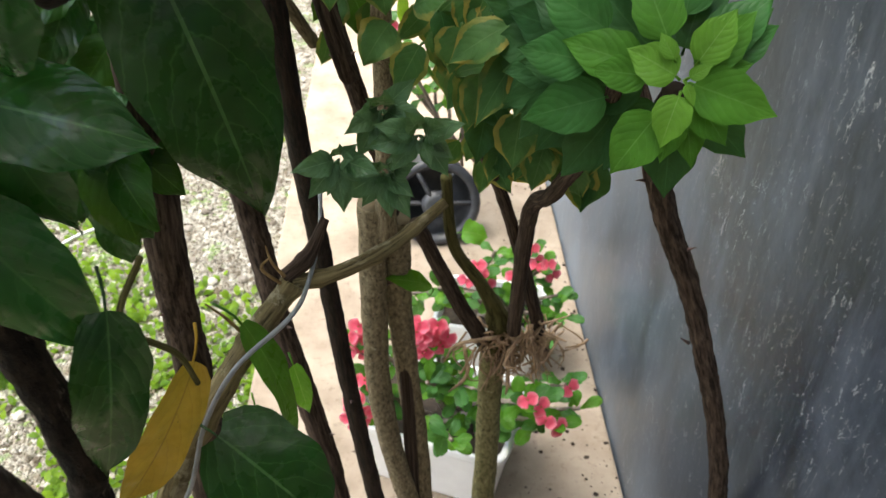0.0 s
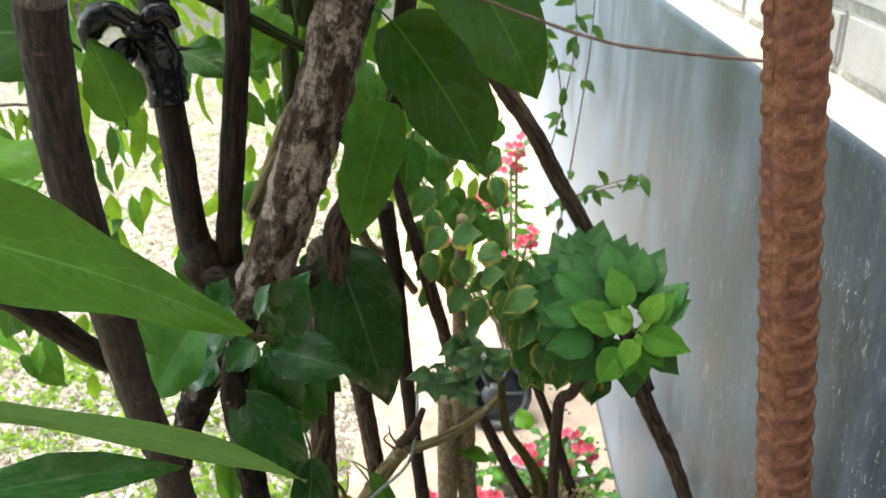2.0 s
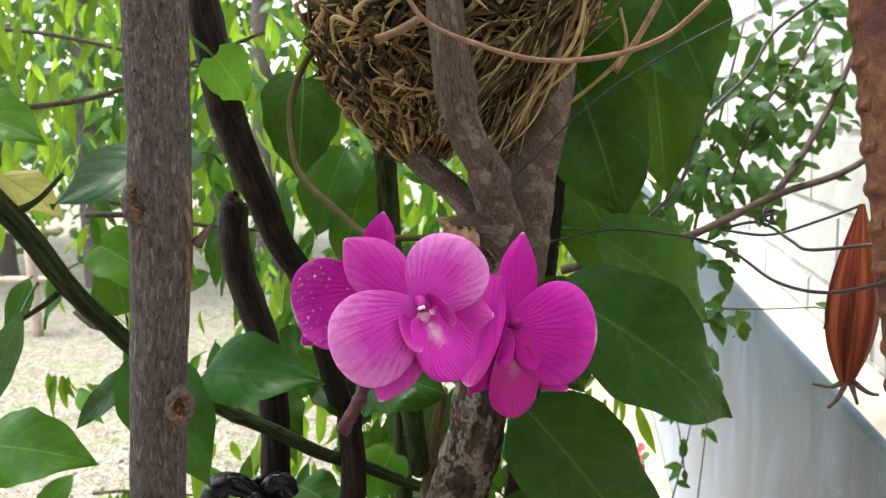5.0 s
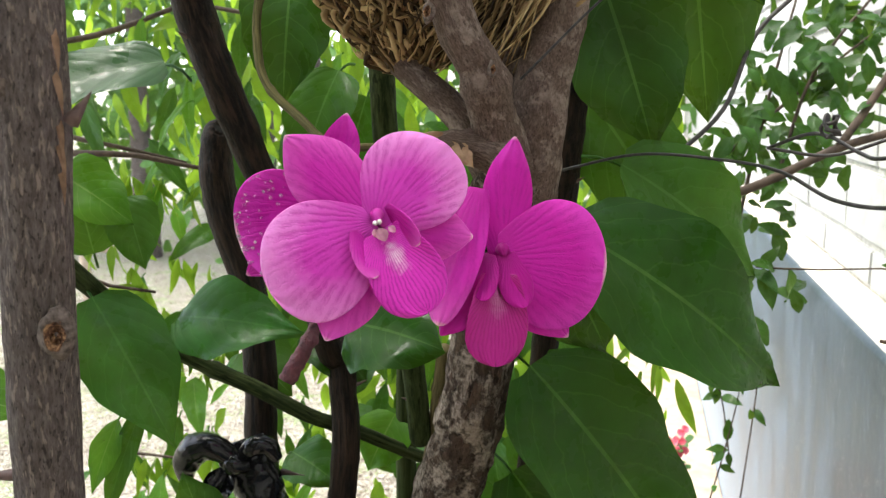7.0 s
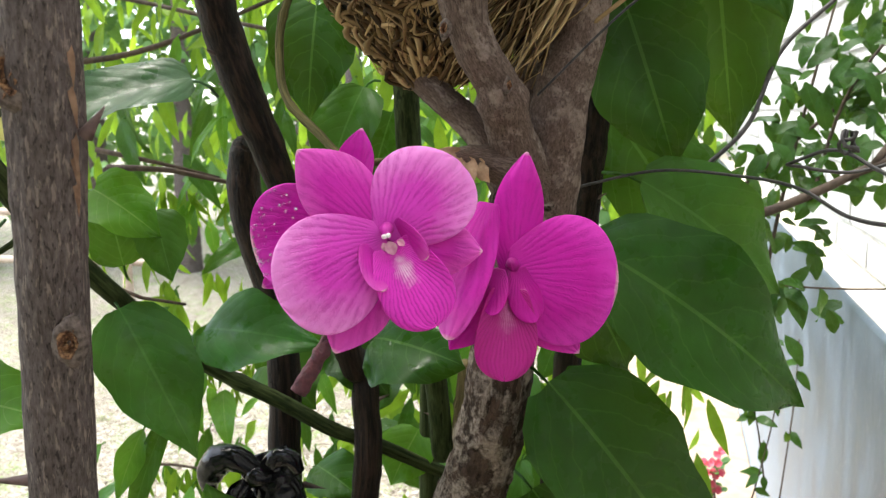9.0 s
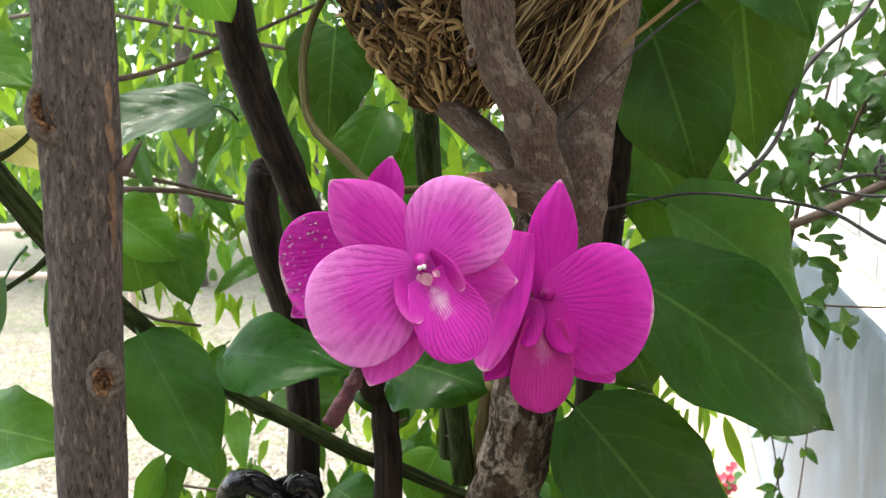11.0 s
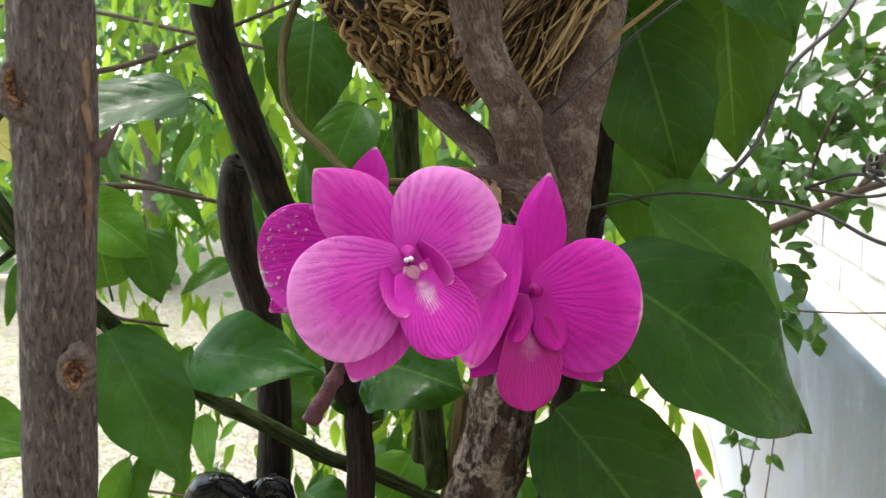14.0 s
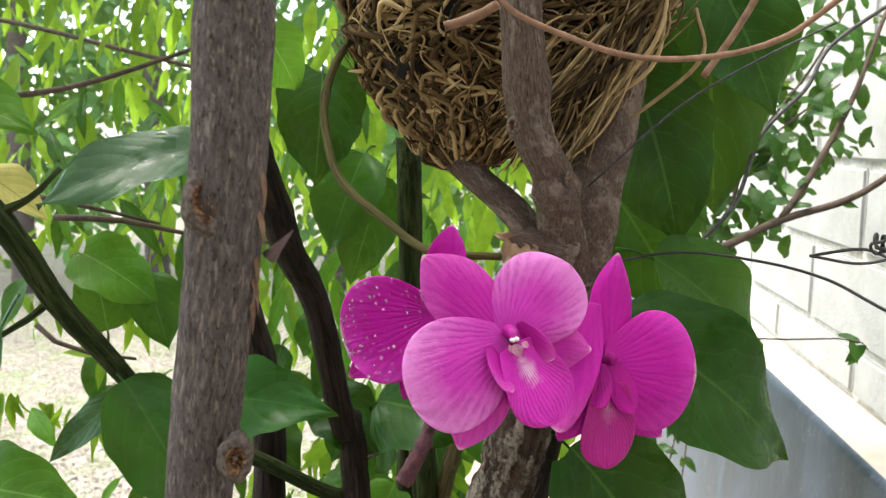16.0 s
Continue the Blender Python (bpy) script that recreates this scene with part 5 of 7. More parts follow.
for base, tip, w, mat, kind, nrm in [
    ((-0.335, 0.300, 1.511), (-0.272, 0.335, 1.433), 0.078, LEAF_RAINED, "heart", (0.2, -0.55, 0.8)),
    ((-0.389, 0.470, 1.466), (-0.301, 0.460, 1.460), 0.056, LEAF_BRIGHT, "heart", (0.1, -0.75, 0.6)),
    ((-0.226, 0.400, 1.402), (-0.319, 0.385, 1.394), 0.072, LEAF, "heart", (0.1, -0.75, 0.65)),
    ((-0.255, 0.560, 1.668), (-0.345, 0.505, 1.632), 0.050, LEAF_SHEEN, "ovate", (0.1, -0.75, 0.65)),
    ((-0.419, 0.520, 1.697), (-0.341, 0.500, 1.676), 0.052, LEAF_BRIGHT, "heart", None),
    ((-0.379, 0.420, 1.652), (-0.357, 0.450, 1.663), 0.045, LEAF_MID, "ovate", None),
    ((-0.348, 0.465, 1.557), (-0.393, 0.470, 1.474), 0.022, LEAF_BLUE, "lance", (0.5, -0.6, 0.5)),
    ((-0.328, 0.580, 1.490), (-0.379, 0.560, 1.442), 0.026, LEAF_BLUE, "lance", None),
    ((-0.292, 0.560, 1.425), (-0.323, 0.550, 1.340), 0.020, LEAF_MID, "lance", None),
    ((-0.328, 0.620, 1.568), (-0.303, 0.600, 1.517), 0.04, LEAF_MID, "ovate", None),
    ((-0.358, 0.620, 1.523), (-0.369, 0.620, 1.579), 0.045, LEAF_MID, "ovate", None),
    ((-0.167, 0.400, 1.716), (-0.159, 0.420, 1.692), 0.030, LEAF_BRIGHT, "heart", None),
    ((-0.194, 0.500, 1.149), (-0.240, 0.490, 1.076), 0.055, LEAF_FRESH, "ovate", None),
    ((-0.228, 0.460, 1.183), (-0.205, 0.450, 1.144), 0.030, LEAF_FRESH, "ovate", None),
    ((-0.354, 0.500, 1.286), (-0.273, 0.500, 1.286), 0.055, LEAF_BRIGHT, "ovate", (0, -0.3, 1)),
    ((-0.264, 0.600, 1.290), (-0.285, 0.600, 1.358), 0.05, LEAF_MID, "ovate", None),
    ((-0.414, 0.500, 1.224), (-0.451, 0.500, 1.165), 0.05, LEAF_MID, "ovate", None),
    ((-0.424, 0.550, 1.150), (-0.424, 0.550, 1.072), 0.04, LEAF_BRIGHT, "ovate", None),
    ((-0.373, 0.580, 1.161), (-0.407, 0.580, 1.080), 0.05, LEAF_MID, "ovate", None),
]:
    leaf(diag, base, tip, w, mat, nrm, kind)
leaf(diag, (-0.402, 0.537, 1.651), (-0.354, 0.537, 1.617), 0.034, leaf_material("leaf_pale", (0.46, 0.36, 0.07), (0.66, 0.58, 0.22), (0.36, 0.26, 0.05), 0.6, sheer=0.3), None, "lance", label="yellowed dying leaf")

def region(a, b, c):
    """A flat patch: (0..1, 0..1) to a place between three corners."""
    a, b, c = Vector(a), Vector(b), Vector(c)
    return lambda s, t: a + (b - a) * s + (c - a) * t


def clothed(parent, where, count, size, mats, deep, seed, keep=None, kind="ovate", droop=1.0, ratio=0.62):
    """Leaves hung over a patch, most pointing down, at depths up to deep behind it."""
    random.seed(seed)
    for i in range(count):
        s, t = random.random(), random.random()
        if keep is not None and not keep(s, t):
            continue
        p = where(s, t) + Vector((0, random.random() * deep, 0))
        k = size * random.uniform(0.7, 1.25)
        way = Vector((random.gauss(0, 0.45), random.gauss(-0.25, 0.25), -droop + random.gauss(0, 0.35))).normalized()
        nrm = Vector((random.gauss(0, 0.35), -1, 0.55 + random.gauss(0, 0.3)))
        leaf(parent, p, p + way * k, k * ratio, random.choice(mats), nrm, kind, stalk=0.008, fold=0.2)


# leaves further back on the same shrubs
clothed(stem_b, region((-0.330, 0.780, 1.080), (-0.120, 0.780, 1.080), (-0.330, 0.800, 0.960)), 30, 0.055, [LEAF, LEAF_GLOSSY, LEAF], 0.10, 147)
clothed(stem_b, region((-0.204, 0.700, 1.015), (-0.137, 0.700, 1.015), (-0.224, 0.700, 0.940)), 14, 0.055, [LEAF, LEAF_GLOSSY], 0.05, 148)
clothed(stem_b, region((-0.615, 0.850, 1.530), (-0.373, 0.850, 1.532), (-0.752, 0.850, 0.802)), 52, 0.080, [LEAF_MID, LEAF_MID, LEAF_BRIGHT], 0.35, 141, kind="lance", ratio=0.38)
clothed(stem_a, region((-0.369, 0.850, 1.652), (-0.117, 0.850, 1.646), (-0.394, 0.850, 1.238)), 64, 0.070, [LEAF_MID, LEAF_BRIGHT, LEAF_BRIGHT], 0.35, 142, kind="lance", ratio=0.26)
clothed(stem_a, region((-0.509, 0.850, 1.783), (-0.202, 0.850, 1.764), (-0.534, 0.850, 1.511)), 46, 0.075, [LEAF_MID, LEAF_BRIGHT, LEAF_BRIGHT], 0.35, 143, kind="lance", ratio=0.24)
clothed(stem_b, region((-0.613, 0.900, 1.773), (-0.416, 0.900, 1.772), (-0.628, 0.900, 1.556)), 16, 0.075, [LEAF_MID, LEAF_BRIGHT], 0.3, 144, kind="lance", ratio=0.28)

clothed(stem_a, region((-0.300, 0.800, 1.480), (-0.010, 0.800, 1.470), (-0.310, 0.850, 1.120)), 60, 0.062, [LEAF_MID, LEAF, LEAF_MID, LEAF_BRIGHT], 0.40, 145)
clothed(stem_b, region((-0.520, 0.900, 1.400), (-0.280, 0.850, 1.400), (-0.560, 0.900, 1.150)), 20, 0.060, [LEAF_MID, LEAF_BRIGHT], 0.30, 146, kind="lance", ratio=0.3)

# ---- strap leaves of an orchid close by ----
strap = thing("orchid_plant", tuple(Vector((-0.365, 0.300, 1.340))), "young orchid tied to the stems with long pale strap leaves", "orchid")
part("cane", stem_mesh([(-0.359, 0.300, 1.348), (-0.389, 0.330, 1.237), (-0.407, 0.360, 1.103)], [0.006, 0.007, 0.007], 10, 0.005, 0.03), CANE, strap)
for base, tip, w, nrm in [
    ((-0.165, 0.130, 1.329), (-0.041, 0.200, 1.241), 0.0165, (0.1, -0.25, 1.0)),
]:
    leaf(strap, base, tip, w, LEAF_STRAP, nrm, "strap", stalk=0.0, sag=0.05)
leaf(strap, (-0.308, 0.340, 1.106), (-0.193, 0.440, 1.055), 0.036, LEAF_GLOSSY, (0.2, -0.5, 0.8), "ovate", stalk=0.0, label="dark glossy leaf")
leaf(strap, (-0.287, 0.210, 1.385), (-0.104, 0.390, 1.209), 0.072, LEAF_MID, (0.2, -0.6, 0.8), "lance", stalk=0.0, sag=0.07)

# ---- glossy seedling cluster and hanging leaves low on the stems ----
glossy = thing("shrub_shoot", tuple(Vector((-0.175, 0.551, 1.078))), "glossy dark green leafy side shoot wet with rain", "shrub")
part("stem", stem_mesh([(-0.181, 0.546, 1.128), (-0.163, 0.551, 1.106), (-0.148, 0.555, 1.099), (-0.157, 0.598, 1.057)], [0.0035, 0.003, 0.003, 0.002], 8, 0.006, 0.05), STEM_OLIVE, glossy)
for base, tip, w, nrm in [
    ((-0.151, 0.565, 1.105), (-0.108, 0.546, 1.169), 0.055, (0.2, -0.9, 0.5)),
    ((-0.149, 0.555, 1.091), (-0.074, 0.564, 1.062), 0.051, (0.1, -0.75, 0.7)),
    ((-0.159, 0.546, 1.125), (-0.141, 0.546, 1.163), 0.023, (-0.5, -0.5, 0.8)),
    ((-0.156, 0.529, 1.112), (-0.181, 0.516, 1.089), 0.032, (0.0, -0.6, 0.8)),
    ((-0.177, 0.546, 1.134), (-0.208, 0.529, 1.106), 0.040, (0.1, -0.5, 0.9)),
    ((-0.199, 0.572, 1.125), (-0.188, 0.581, 1.148), 0.030, None),
    ((-0.159, 0.581, 1.063), (-0.132, 0.581, 0.996), 0.046, (-0.2, -0.9, 0.4)),
    ((-0.182, 0.555, 1.037), (-0.122, 0.564, 0.925), 0.056, (0.1, -0.8, 0.6)),
    ((-0.203, 0.555, 1.084), (-0.234, 0.546, 1.048), 0.040, (0.1, -0.6, 0.8)),
    ((-0.194, 0.598, 1.043), (-0.171, 0.607, 0.994), 0.035, None),
    ((-0.231, 0.598, 1.056), (-0.203, 0.607, 1.078), 0.035, None),
]:
    leaf(glossy, base, tip, w, LEAF_GLOSSY, nrm, "acute", stalk=0.012, fold=0.20, sag=0.08, wave=0.06)
leaf(glossy, (-0.100, 0.692, 1.111), (-0.0565, 0.709, 0.916), 0.096, LEAF_WET, None, "heart", stalk=0.04, label="large dark leaf with a brown blemish", fold=0.10)
hang = thing("shrub_shoot", tuple(Vector((-0.107, 0.620, 0.878))), "thin shoot with drooping and yellowed leaves", "shrub")
part("stem", stem_mesh([(-0.118, 0.620, 0.955), (-0.122, 0.580, 0.939), (-0.102, 0.600, 0.897), (-0.096, 0.610, 0.861)], [0.0022, 0.0022, 0.002, 0.002], 8, 0.006, 0.05), STEM_OLIVE, hang)
leaf(hang, (-0.118, 0.560, 0.958), (-0.140, 0.550, 0.836), 0.045, LEAF_WET, (0.5, -0.8, 0.3), "ovate")
leaf(hang, (-0.094, 0.610, 0.869), (-0.164, 0.590, 0.743), 0.038, LEAF_YELLOW, (0.5, -0.8, 0.2), "ovate", fold=0.35, label="yellow-brown withered leaf")
leaf(hang, (-0.083, 0.600, 0.820), (-0.004, 0.585, 0.722), 0.075, LEAF_WET, None, "heart")
leaf(hang, (-0.072, 0.680, 0.848), (-0.044, 0.680, 0.727), 0.026, LEAF_MID, (0.8, -0.5, 0.2), "ovate")
for bx, bt, w in [((-0.215, 0.620, 0.928), (-0.224, 0.620, 0.847), 0.024), ((-0.281, 0.800, 0.656), (-0.322, 0.800, 0.561), 0.028), ((-0.067, 0.800, 0.687), (-0.057, 0.800, 0.622), 0.02), ((-0.109, 0.800, 0.633), (-0.103, 0.800, 0.574), 0.018), ((-0.225, 0.620, 0.925), (-0.228, 0.620, 0.839), 0.024)]:
    leaf(hang, bx, bt, w, LEAF_BRIGHT, None, "ovate", stalk=0.012)

# ---- orchid cane lying across, with its grey cable ----
lying = thing("orchid_plant", tuple(Vector((-0.144, 0.660, 0.719))), "leafless pale ringed orchid cane leaning across the stems", "orchid")
part("cane", stem_mesh([(0.070, 0.800, 0.874), (0.044, 0.780, 0.861), (0.015, 0.750, 0.858), (-0.022, 0.730, 0.853), (-0.048, 0.720, 0.854)], [0.0045, 0.0055, 0.006, 0.0062, 0.007], 12, 0.004, 0.05, 60, (0.25, 0.5, 0.8)), CANE, lying)
part("cane", stem_mesh([(-0.047, 0.720, 0.855), (-0.075, 0.700, 0.822), (-0.103, 0.680, 0.783), (-0.146, 0.660, 0.703), (-0.176, 0.660, 0.594)], [0.0085, 0.0095, 0.010, 0.011, 0.012], 14, 0.004, 0.10, 60, (0.02, 0.3, 0.6)), CANE, lying)
part("cane", stem_mesh([(-0.053, 0.720, 0.859), (-0.035, 0.730, 0.873), (-0.022, 0.740, 0.899)], [0.0065, 0.006, 0.0035], 10, 0.004, 0.06, 60, (0.4,)), BARK_BROWN, lying, "dry broken side shoot")
part("cane", stem_mesh([(-0.097, 0.700, 0.634), (-0.125, 0.700, 0.557), (-0.152, 0.700, 0.471)], [0.009, 0.010, 0.011], 12, 0.004, 0.08, 60), CANE, lying)
for a, b, c in [((-0.052, 0.715, 0.865), (-0.059, 0.710, 0.882), (-0.060, 0.700, 0.904)), ((-0.055, 0.715, 0.858), (-0.067, 0.710, 0.876), (-0.058, 0.700, 0.894)), ((-0.086, 0.700, 0.823), (-0.093, 0.690, 0.846), (-0.103, 0.680, 0.868))]:
    part("root", stem_mesh([a, b, c], [0.0016, 0.0013, 0.0006], 6, 0.004, 0.0), ROOT, lying)
solid("cable", stem_mesh([(-0.036, 0.860, 0.875), (-0.034, 0.800, 0.846), (-0.033, 0.700, 0.870), (-0.042, 0.660, 0.872), (-0.079, 0.640, 0.844), (-0.104, 0.630, 0.799), (-0.124, 0.620, 0.734), (-0.160, 0.610, 0.681)], [0.0018] * 8, 8, 0.006, 0.02), plain("cable_grey", (0.13, 0.14, 0.145), (0.22, 0.235, 0.24), 100, 0.4, 0.1), "thin grey plastic cable strung along a cane", "cable")
solid("cable", stem_mesh([(-0.56, 1.13, 0.005), (-0.64, 1.17, 0.006), (-0.70, 1.215, 0.006), (-0.755, 1.275, 0.007), (-0.80, 1.38, 0.006), (-0.825, 1.48, 0.006), (-0.83, 1.60, 0.006), (-0.84, 1.75, 0.006), (-0.825, 1.86, 0.006), (-0.78, 1.95, 0.006), (-0.70, 2.02, 0.006)], [0.0045] * 11, 8, 0.01, 0.02), plain("cable_white", (0.62, 0.64, 0.64), (0.75, 0.76, 0.76), 100, 0.4, 0.1), "loose white cable lying curved on the mossy ground", "cable")

# ---- leafy shrub before the dark wall ----
shrub = thing("leafy_shrub", (0.41, 0.86, 0.0), "bushy shrub with a bright green young rosette and yellow-edged leaves", "shrub")
part("stem", stem_mesh([(0.216, 0.722, 1.012), (0.217, 0.748, 0.960), (0.264, 0.820, 0.844), (0.308, 0.840, 0.749), (0.341, 0.840, 0.659), (0.374, 0.840, 0.558), (0.401, 0.840, 0.444), (0.405, 0.850, 0.343), (0.30, 0.90, -0.03)], [0.0095, 0.0105, 0.0108, 0.0108, 0.0105, 0.0105, 0.011, 0.012, 0.013], 16, 0.005, 0.12, 70), BARK_BROWN, shrub)
for b, e in [((0.227, 0.780, 0.908), (0.215, 0.770, 0.914)), ((0.292, 0.830, 0.802), (0.297, 0.820, 0.812)), ((0.321, 0.840, 0.678), (0.306, 0.830, 0.695))]:
    c = Sheet()
    cone(c, b, e, 0.0022)
    part("thorn", c.mesh("thorn"), THORN, shrub)
part("stem", stem_mesh([(0.017, 0.807, 1.335), (0.058, 0.819, 1.274), (0.101, 0.831, 1.211), (0.136, 0.854, 1.143), (0.168, 0.86, 1.087), (0.2, 0.866, 1.02), (0.262, 0.84, 0.862)], [0.0085, 0.0095, 0.0098, 0.010, 0.010, 0.0105, 0.0105], 20, 0.005, 0.10, 70, (), 0.08), BARK_BROWN, shrub)
part("branch", stem_mesh([(0.170, 0.700, 1.029), (0.176, 0.760, 0.953), (0.166, 0.840, 0.856), (0.158, 0.900, 0.790), (0.170, 1.000, 0.553)], [0.005, 0.0065, 0.0075, 0.0085, 0.009], 12, 0.006, 0.12, 60), BARK_BROWN, shrub)
part("branch", stem_mesh([(0.022, 0.860, 1.094), (0.018, 0.900, 0.986), (0.019, 0.930, 0.896), (0.017, 0.970, 0.718)], [0.007, 0.009, 0.010, 0.012], 12, 0.006, 0.12, 60), BARK_TAN, shrub)
part("branch", stem_mesh([(0.097, 0.840, 0.909), (0.123, 0.880, 0.840), (0.159, 0.950, 0.714), (0.200, 1.020, 0.557), (0.222, 1.050, 0.460)], [0.005, 0.0058, 0.007, 0.0085, 0.009], 12, 0.006, 0.10, 60), BARK_BROWN, shrub)

PALE = leaf_material("leaf_pale_green", (0.095, 0.245, 0.022), (0.125, 0.290, 0.030), (0.19, 0.35, 0.08), 0.5, sheer=0.3, spec=0.15)
YOUNG = leaf_material("leaf_rosette", (0.052, 0.175, 0.016), (0.075, 0.220, 0.022), (0.12, 0.27, 0.05), 0.5, sheer=0.3, spec=0.15)
RING = leaf_material("leaf_ring", (0.024, 0.105, 0.022), (0.042, 0.150, 0.030), (0.07, 0.18, 0.05), 0.5, sheer=0.2, spec=0.15)
OLD = leaf_material("leaf_old", (0.014, 0.066, 0.018), (0.040, 0.120, 0.034), (0.05, 0.13, 0.04), 0.5, sheer=0.2, spec=0.15)
HEART = Vector((0.204, 0.676, 1.043))
OUT = (Vector((0.03, 0.10, 1.36)) - HEART).normalized()
ACROSS = Vector((1, 0, 0)) - OUT * OUT.x
ACROSS.normalize()
ABOVE = OUT.cross(ACROSS)
random.seed(21)


def whorl_leaf(angle, foot, length, width, deep, slide, material, tilt):
    """One leaf of the young shoot: angle round its heart, start and length along it, depth below the tip of the shoot."""
    way = ACROSS * math.cos(radians(angle)) + ABOVE * math.sin(radians(angle))
    b = HEART + way * foot - OUT * deep + (ABOVE * 0.55 - ACROSS * 0.86) * slide
    n = OUT + way * tilt + ACROSS * random.gauss(0, 0.10) + ABOVE * random.gauss(0, 0.10)
    leaf(shrub, b, b + way * length - OUT * length * tilt * 0.8, width, material, n, "acute", stalk=0.005, fold=0.16, sag=0.05, wave=0.03)


# pale young leaves at the heart, then the bright ones under them
for angle, foot, length, width, deep in [(150, 0.006, 0.034, 0.027, 0.000), (252, 0.010, 0.033, 0.0240, 0.000), (118, 0.014, 0.018, 0.011, -0.002), (55, 0.014, 0.037, 0.025, 0.003), (28, 0.003, 0.015, 0.009, -0.003), (290, 0.003, 0.014, 0.007, -0.002)]:
    whorl_leaf(angle, foot, length, width, deep, 0.0, PALE, 0.12)
for angle, foot, length, width, deep in [(112, 0.028, 0.046, 0.032, 0.005), (45, 0.012, 0.047, 0.029, 0.010), (-21, 0.007, 0.053, 0.034, 0.006), (172, 0.022, 0.036, 0.024, 0.006), (-55, 0.010, 0.038, 0.027, 0.012), (233, 0.026, 0.046, 0.034, 0.010), (256, 0.016, 0.036, 0.022, 0.008), (160, 0.028, 0.052, 0.034, 0.012), (278, 0.014, 0.040, 0.024, 0.018), (14, 0.010, 0.032, 0.022, 0.012)]:
    whorl_leaf(angle, foot, length, width, deep, 0.0, YOUNG, 0.18)
# older leaves shingled down the shoot
for angle, foot, length in [(145, 0.054, 0.054), (84, 0.040, 0.050), (42, 0.026, 0.050), (28, 0.022, 0.046), (194, 0.046, 0.056), (108, 0.050, 0.050), (168, 0.056, 0.048)]:
    whorl_leaf(angle, foot, length, length * 0.66, 0.022 + random.uniform(-0.003, 0.003), 0.004, RING, 0.25)
for count, first, last, foot, deep, slide in [(8, 20, 330, 0.020, 0.030, 0.006), (7, 56, 236, 0.038, 0.040, 0.020), (8, 60, 240, 0.036, 0.056, 0.037), (8, 60, 236, 0.034, 0.072, 0.055), (8, 70, 236, 0.032, 0.088, 0.072)]:
    for k in range(count):
        size = 0.055 * random.uniform(0.90, 1.12)
        whorl_leaf(first + (last - first) * (k + 0.5) / count + random.gauss(0, 5), foot, size, size * 0.68, deep + random.gauss(0, 0.002), slide, OLD, 0.28)
for base, tip, w, mat in [
    ((0.124, 0.797, 1.013), (0.088, 0.774, 0.958), 0.030, LEAF_EDGED), ((0.135, 0.785, 1.004), (0.116, 0.768, 0.969), 0.030, LEAF_EDGED), ((0.110, 0.797, 1.028), (0.067, 0.785, 1.003), 0.030, LEAF_EDGED), ((0.101, 0.820, 0.986), (0.075, 0.808, 0.985), 0.026, LEAF_EDGED),
    ((0.147, 0.774, 0.974), (0.160, 0.762, 0.936), 0.030, LEAF_EDGED), ((0.124, 0.785, 0.962), (0.119, 0.774, 0.920), 0.032, LEAF_EDGED), ((0.164, 0.785, 0.960), (0.175, 0.774, 0.921), 0.026, LEAF_EDGED), ((0.151, 0.820, 0.916), (0.141, 0.808, 0.879), 0.028, LEAF_EDGED),
    ((0.002, 0.800, 1.103), (-0.021, 0.790, 1.079), 0.028, LEAF_EDGED), ((-0.014, 0.800, 1.073), (-0.014, 0.790, 1.039), 0.024, LEAF_EDGED), ((0.020, 0.800, 1.065), (0.025, 0.790, 1.036), 0.026, LEAF_EDGED), ((0.010, 0.810, 1.089), (0.046, 0.800, 1.099), 0.032, LEAF_EDGED),
    ((0.044, 0.800, 1.042), (0.073, 0.790, 1.053), 0.028, LEAF_EDGED), ((0.026, 0.800, 1.027), (0.007, 0.790, 0.999), 0.030, LEAF_EDGED), ((0.048, 0.810, 1.006), (0.029, 0.800, 0.969), 0.026, LEAF_EDGED), ((0.042, 0.820, 1.068), (0.071, 0.810, 1.064), 0.030, LEAF_EDGED), ((0.077, 0.800, 1.024), (0.070, 0.790, 0.992), 0.028, LEAF_EDGED), ((0.096, 0.800, 0.987), (0.086, 0.790, 0.948), 0.026, LEAF_EDGED),
]:
    leaf(shrub, base, tip, w * 1.15, mat, None, "acute", stalk=0.005, fold=0.14, sag=0.07)

clothed(shrub, region((0.064, 0.835, 1.024), (0.188, 0.813, 1.035), (0.086, 0.835, 0.867)), 105, 0.041, [LEAF_EDGED, LEAF_EDGED, OLD], 0.10, 31, kind="acute", ratio=0.68)
clothed(shrub, region((-0.022, 0.870, 1.100), (0.074, 0.880, 1.098), (-0.023, 0.870, 0.950)), 26, 0.044, [LEAF_EDGED, LEAF_MID], 0.10, 32, kind="acute", ratio=0.68)
clothed(shrub, region((-0.063, 0.860, 1.195), (0.072, 0.900, 1.187), (-0.070, 0.860, 1.079)), 30, 0.043, [LEAF_MID, LEAF_EDGED], 0.2, 33, kind="acute", ratio=0.68)
for k, c in enumerate([Vector((0.048, 0.745, 0.968)), Vector((-0.010, 0.750, 0.945)), Vector((0.021, 0.770, 0.922)), Vector((0.021, 0.770, 0.974))]):
    random.seed(40 + k)
    for i in range(13):
        a = i * 2.399 + k + random.gauss(0, 0.3)
        way = Vector((math.cos(a), -0.5 + random.gauss(0, 0.35), math.sin(a) * 0.9 - 0.15 + random.gauss(0, 0.2))).normalized()
        n = 0.018 + 0.022 * (i / 14)
        b = c + way * 0.004
        leaf(shrub, b, b + way * n, n * 0.56, LEAF_BLUE, way * 0.2 + Vector((0.1, -0.9, 0.5)), "acute", stalk=0.004, fold=0.3)

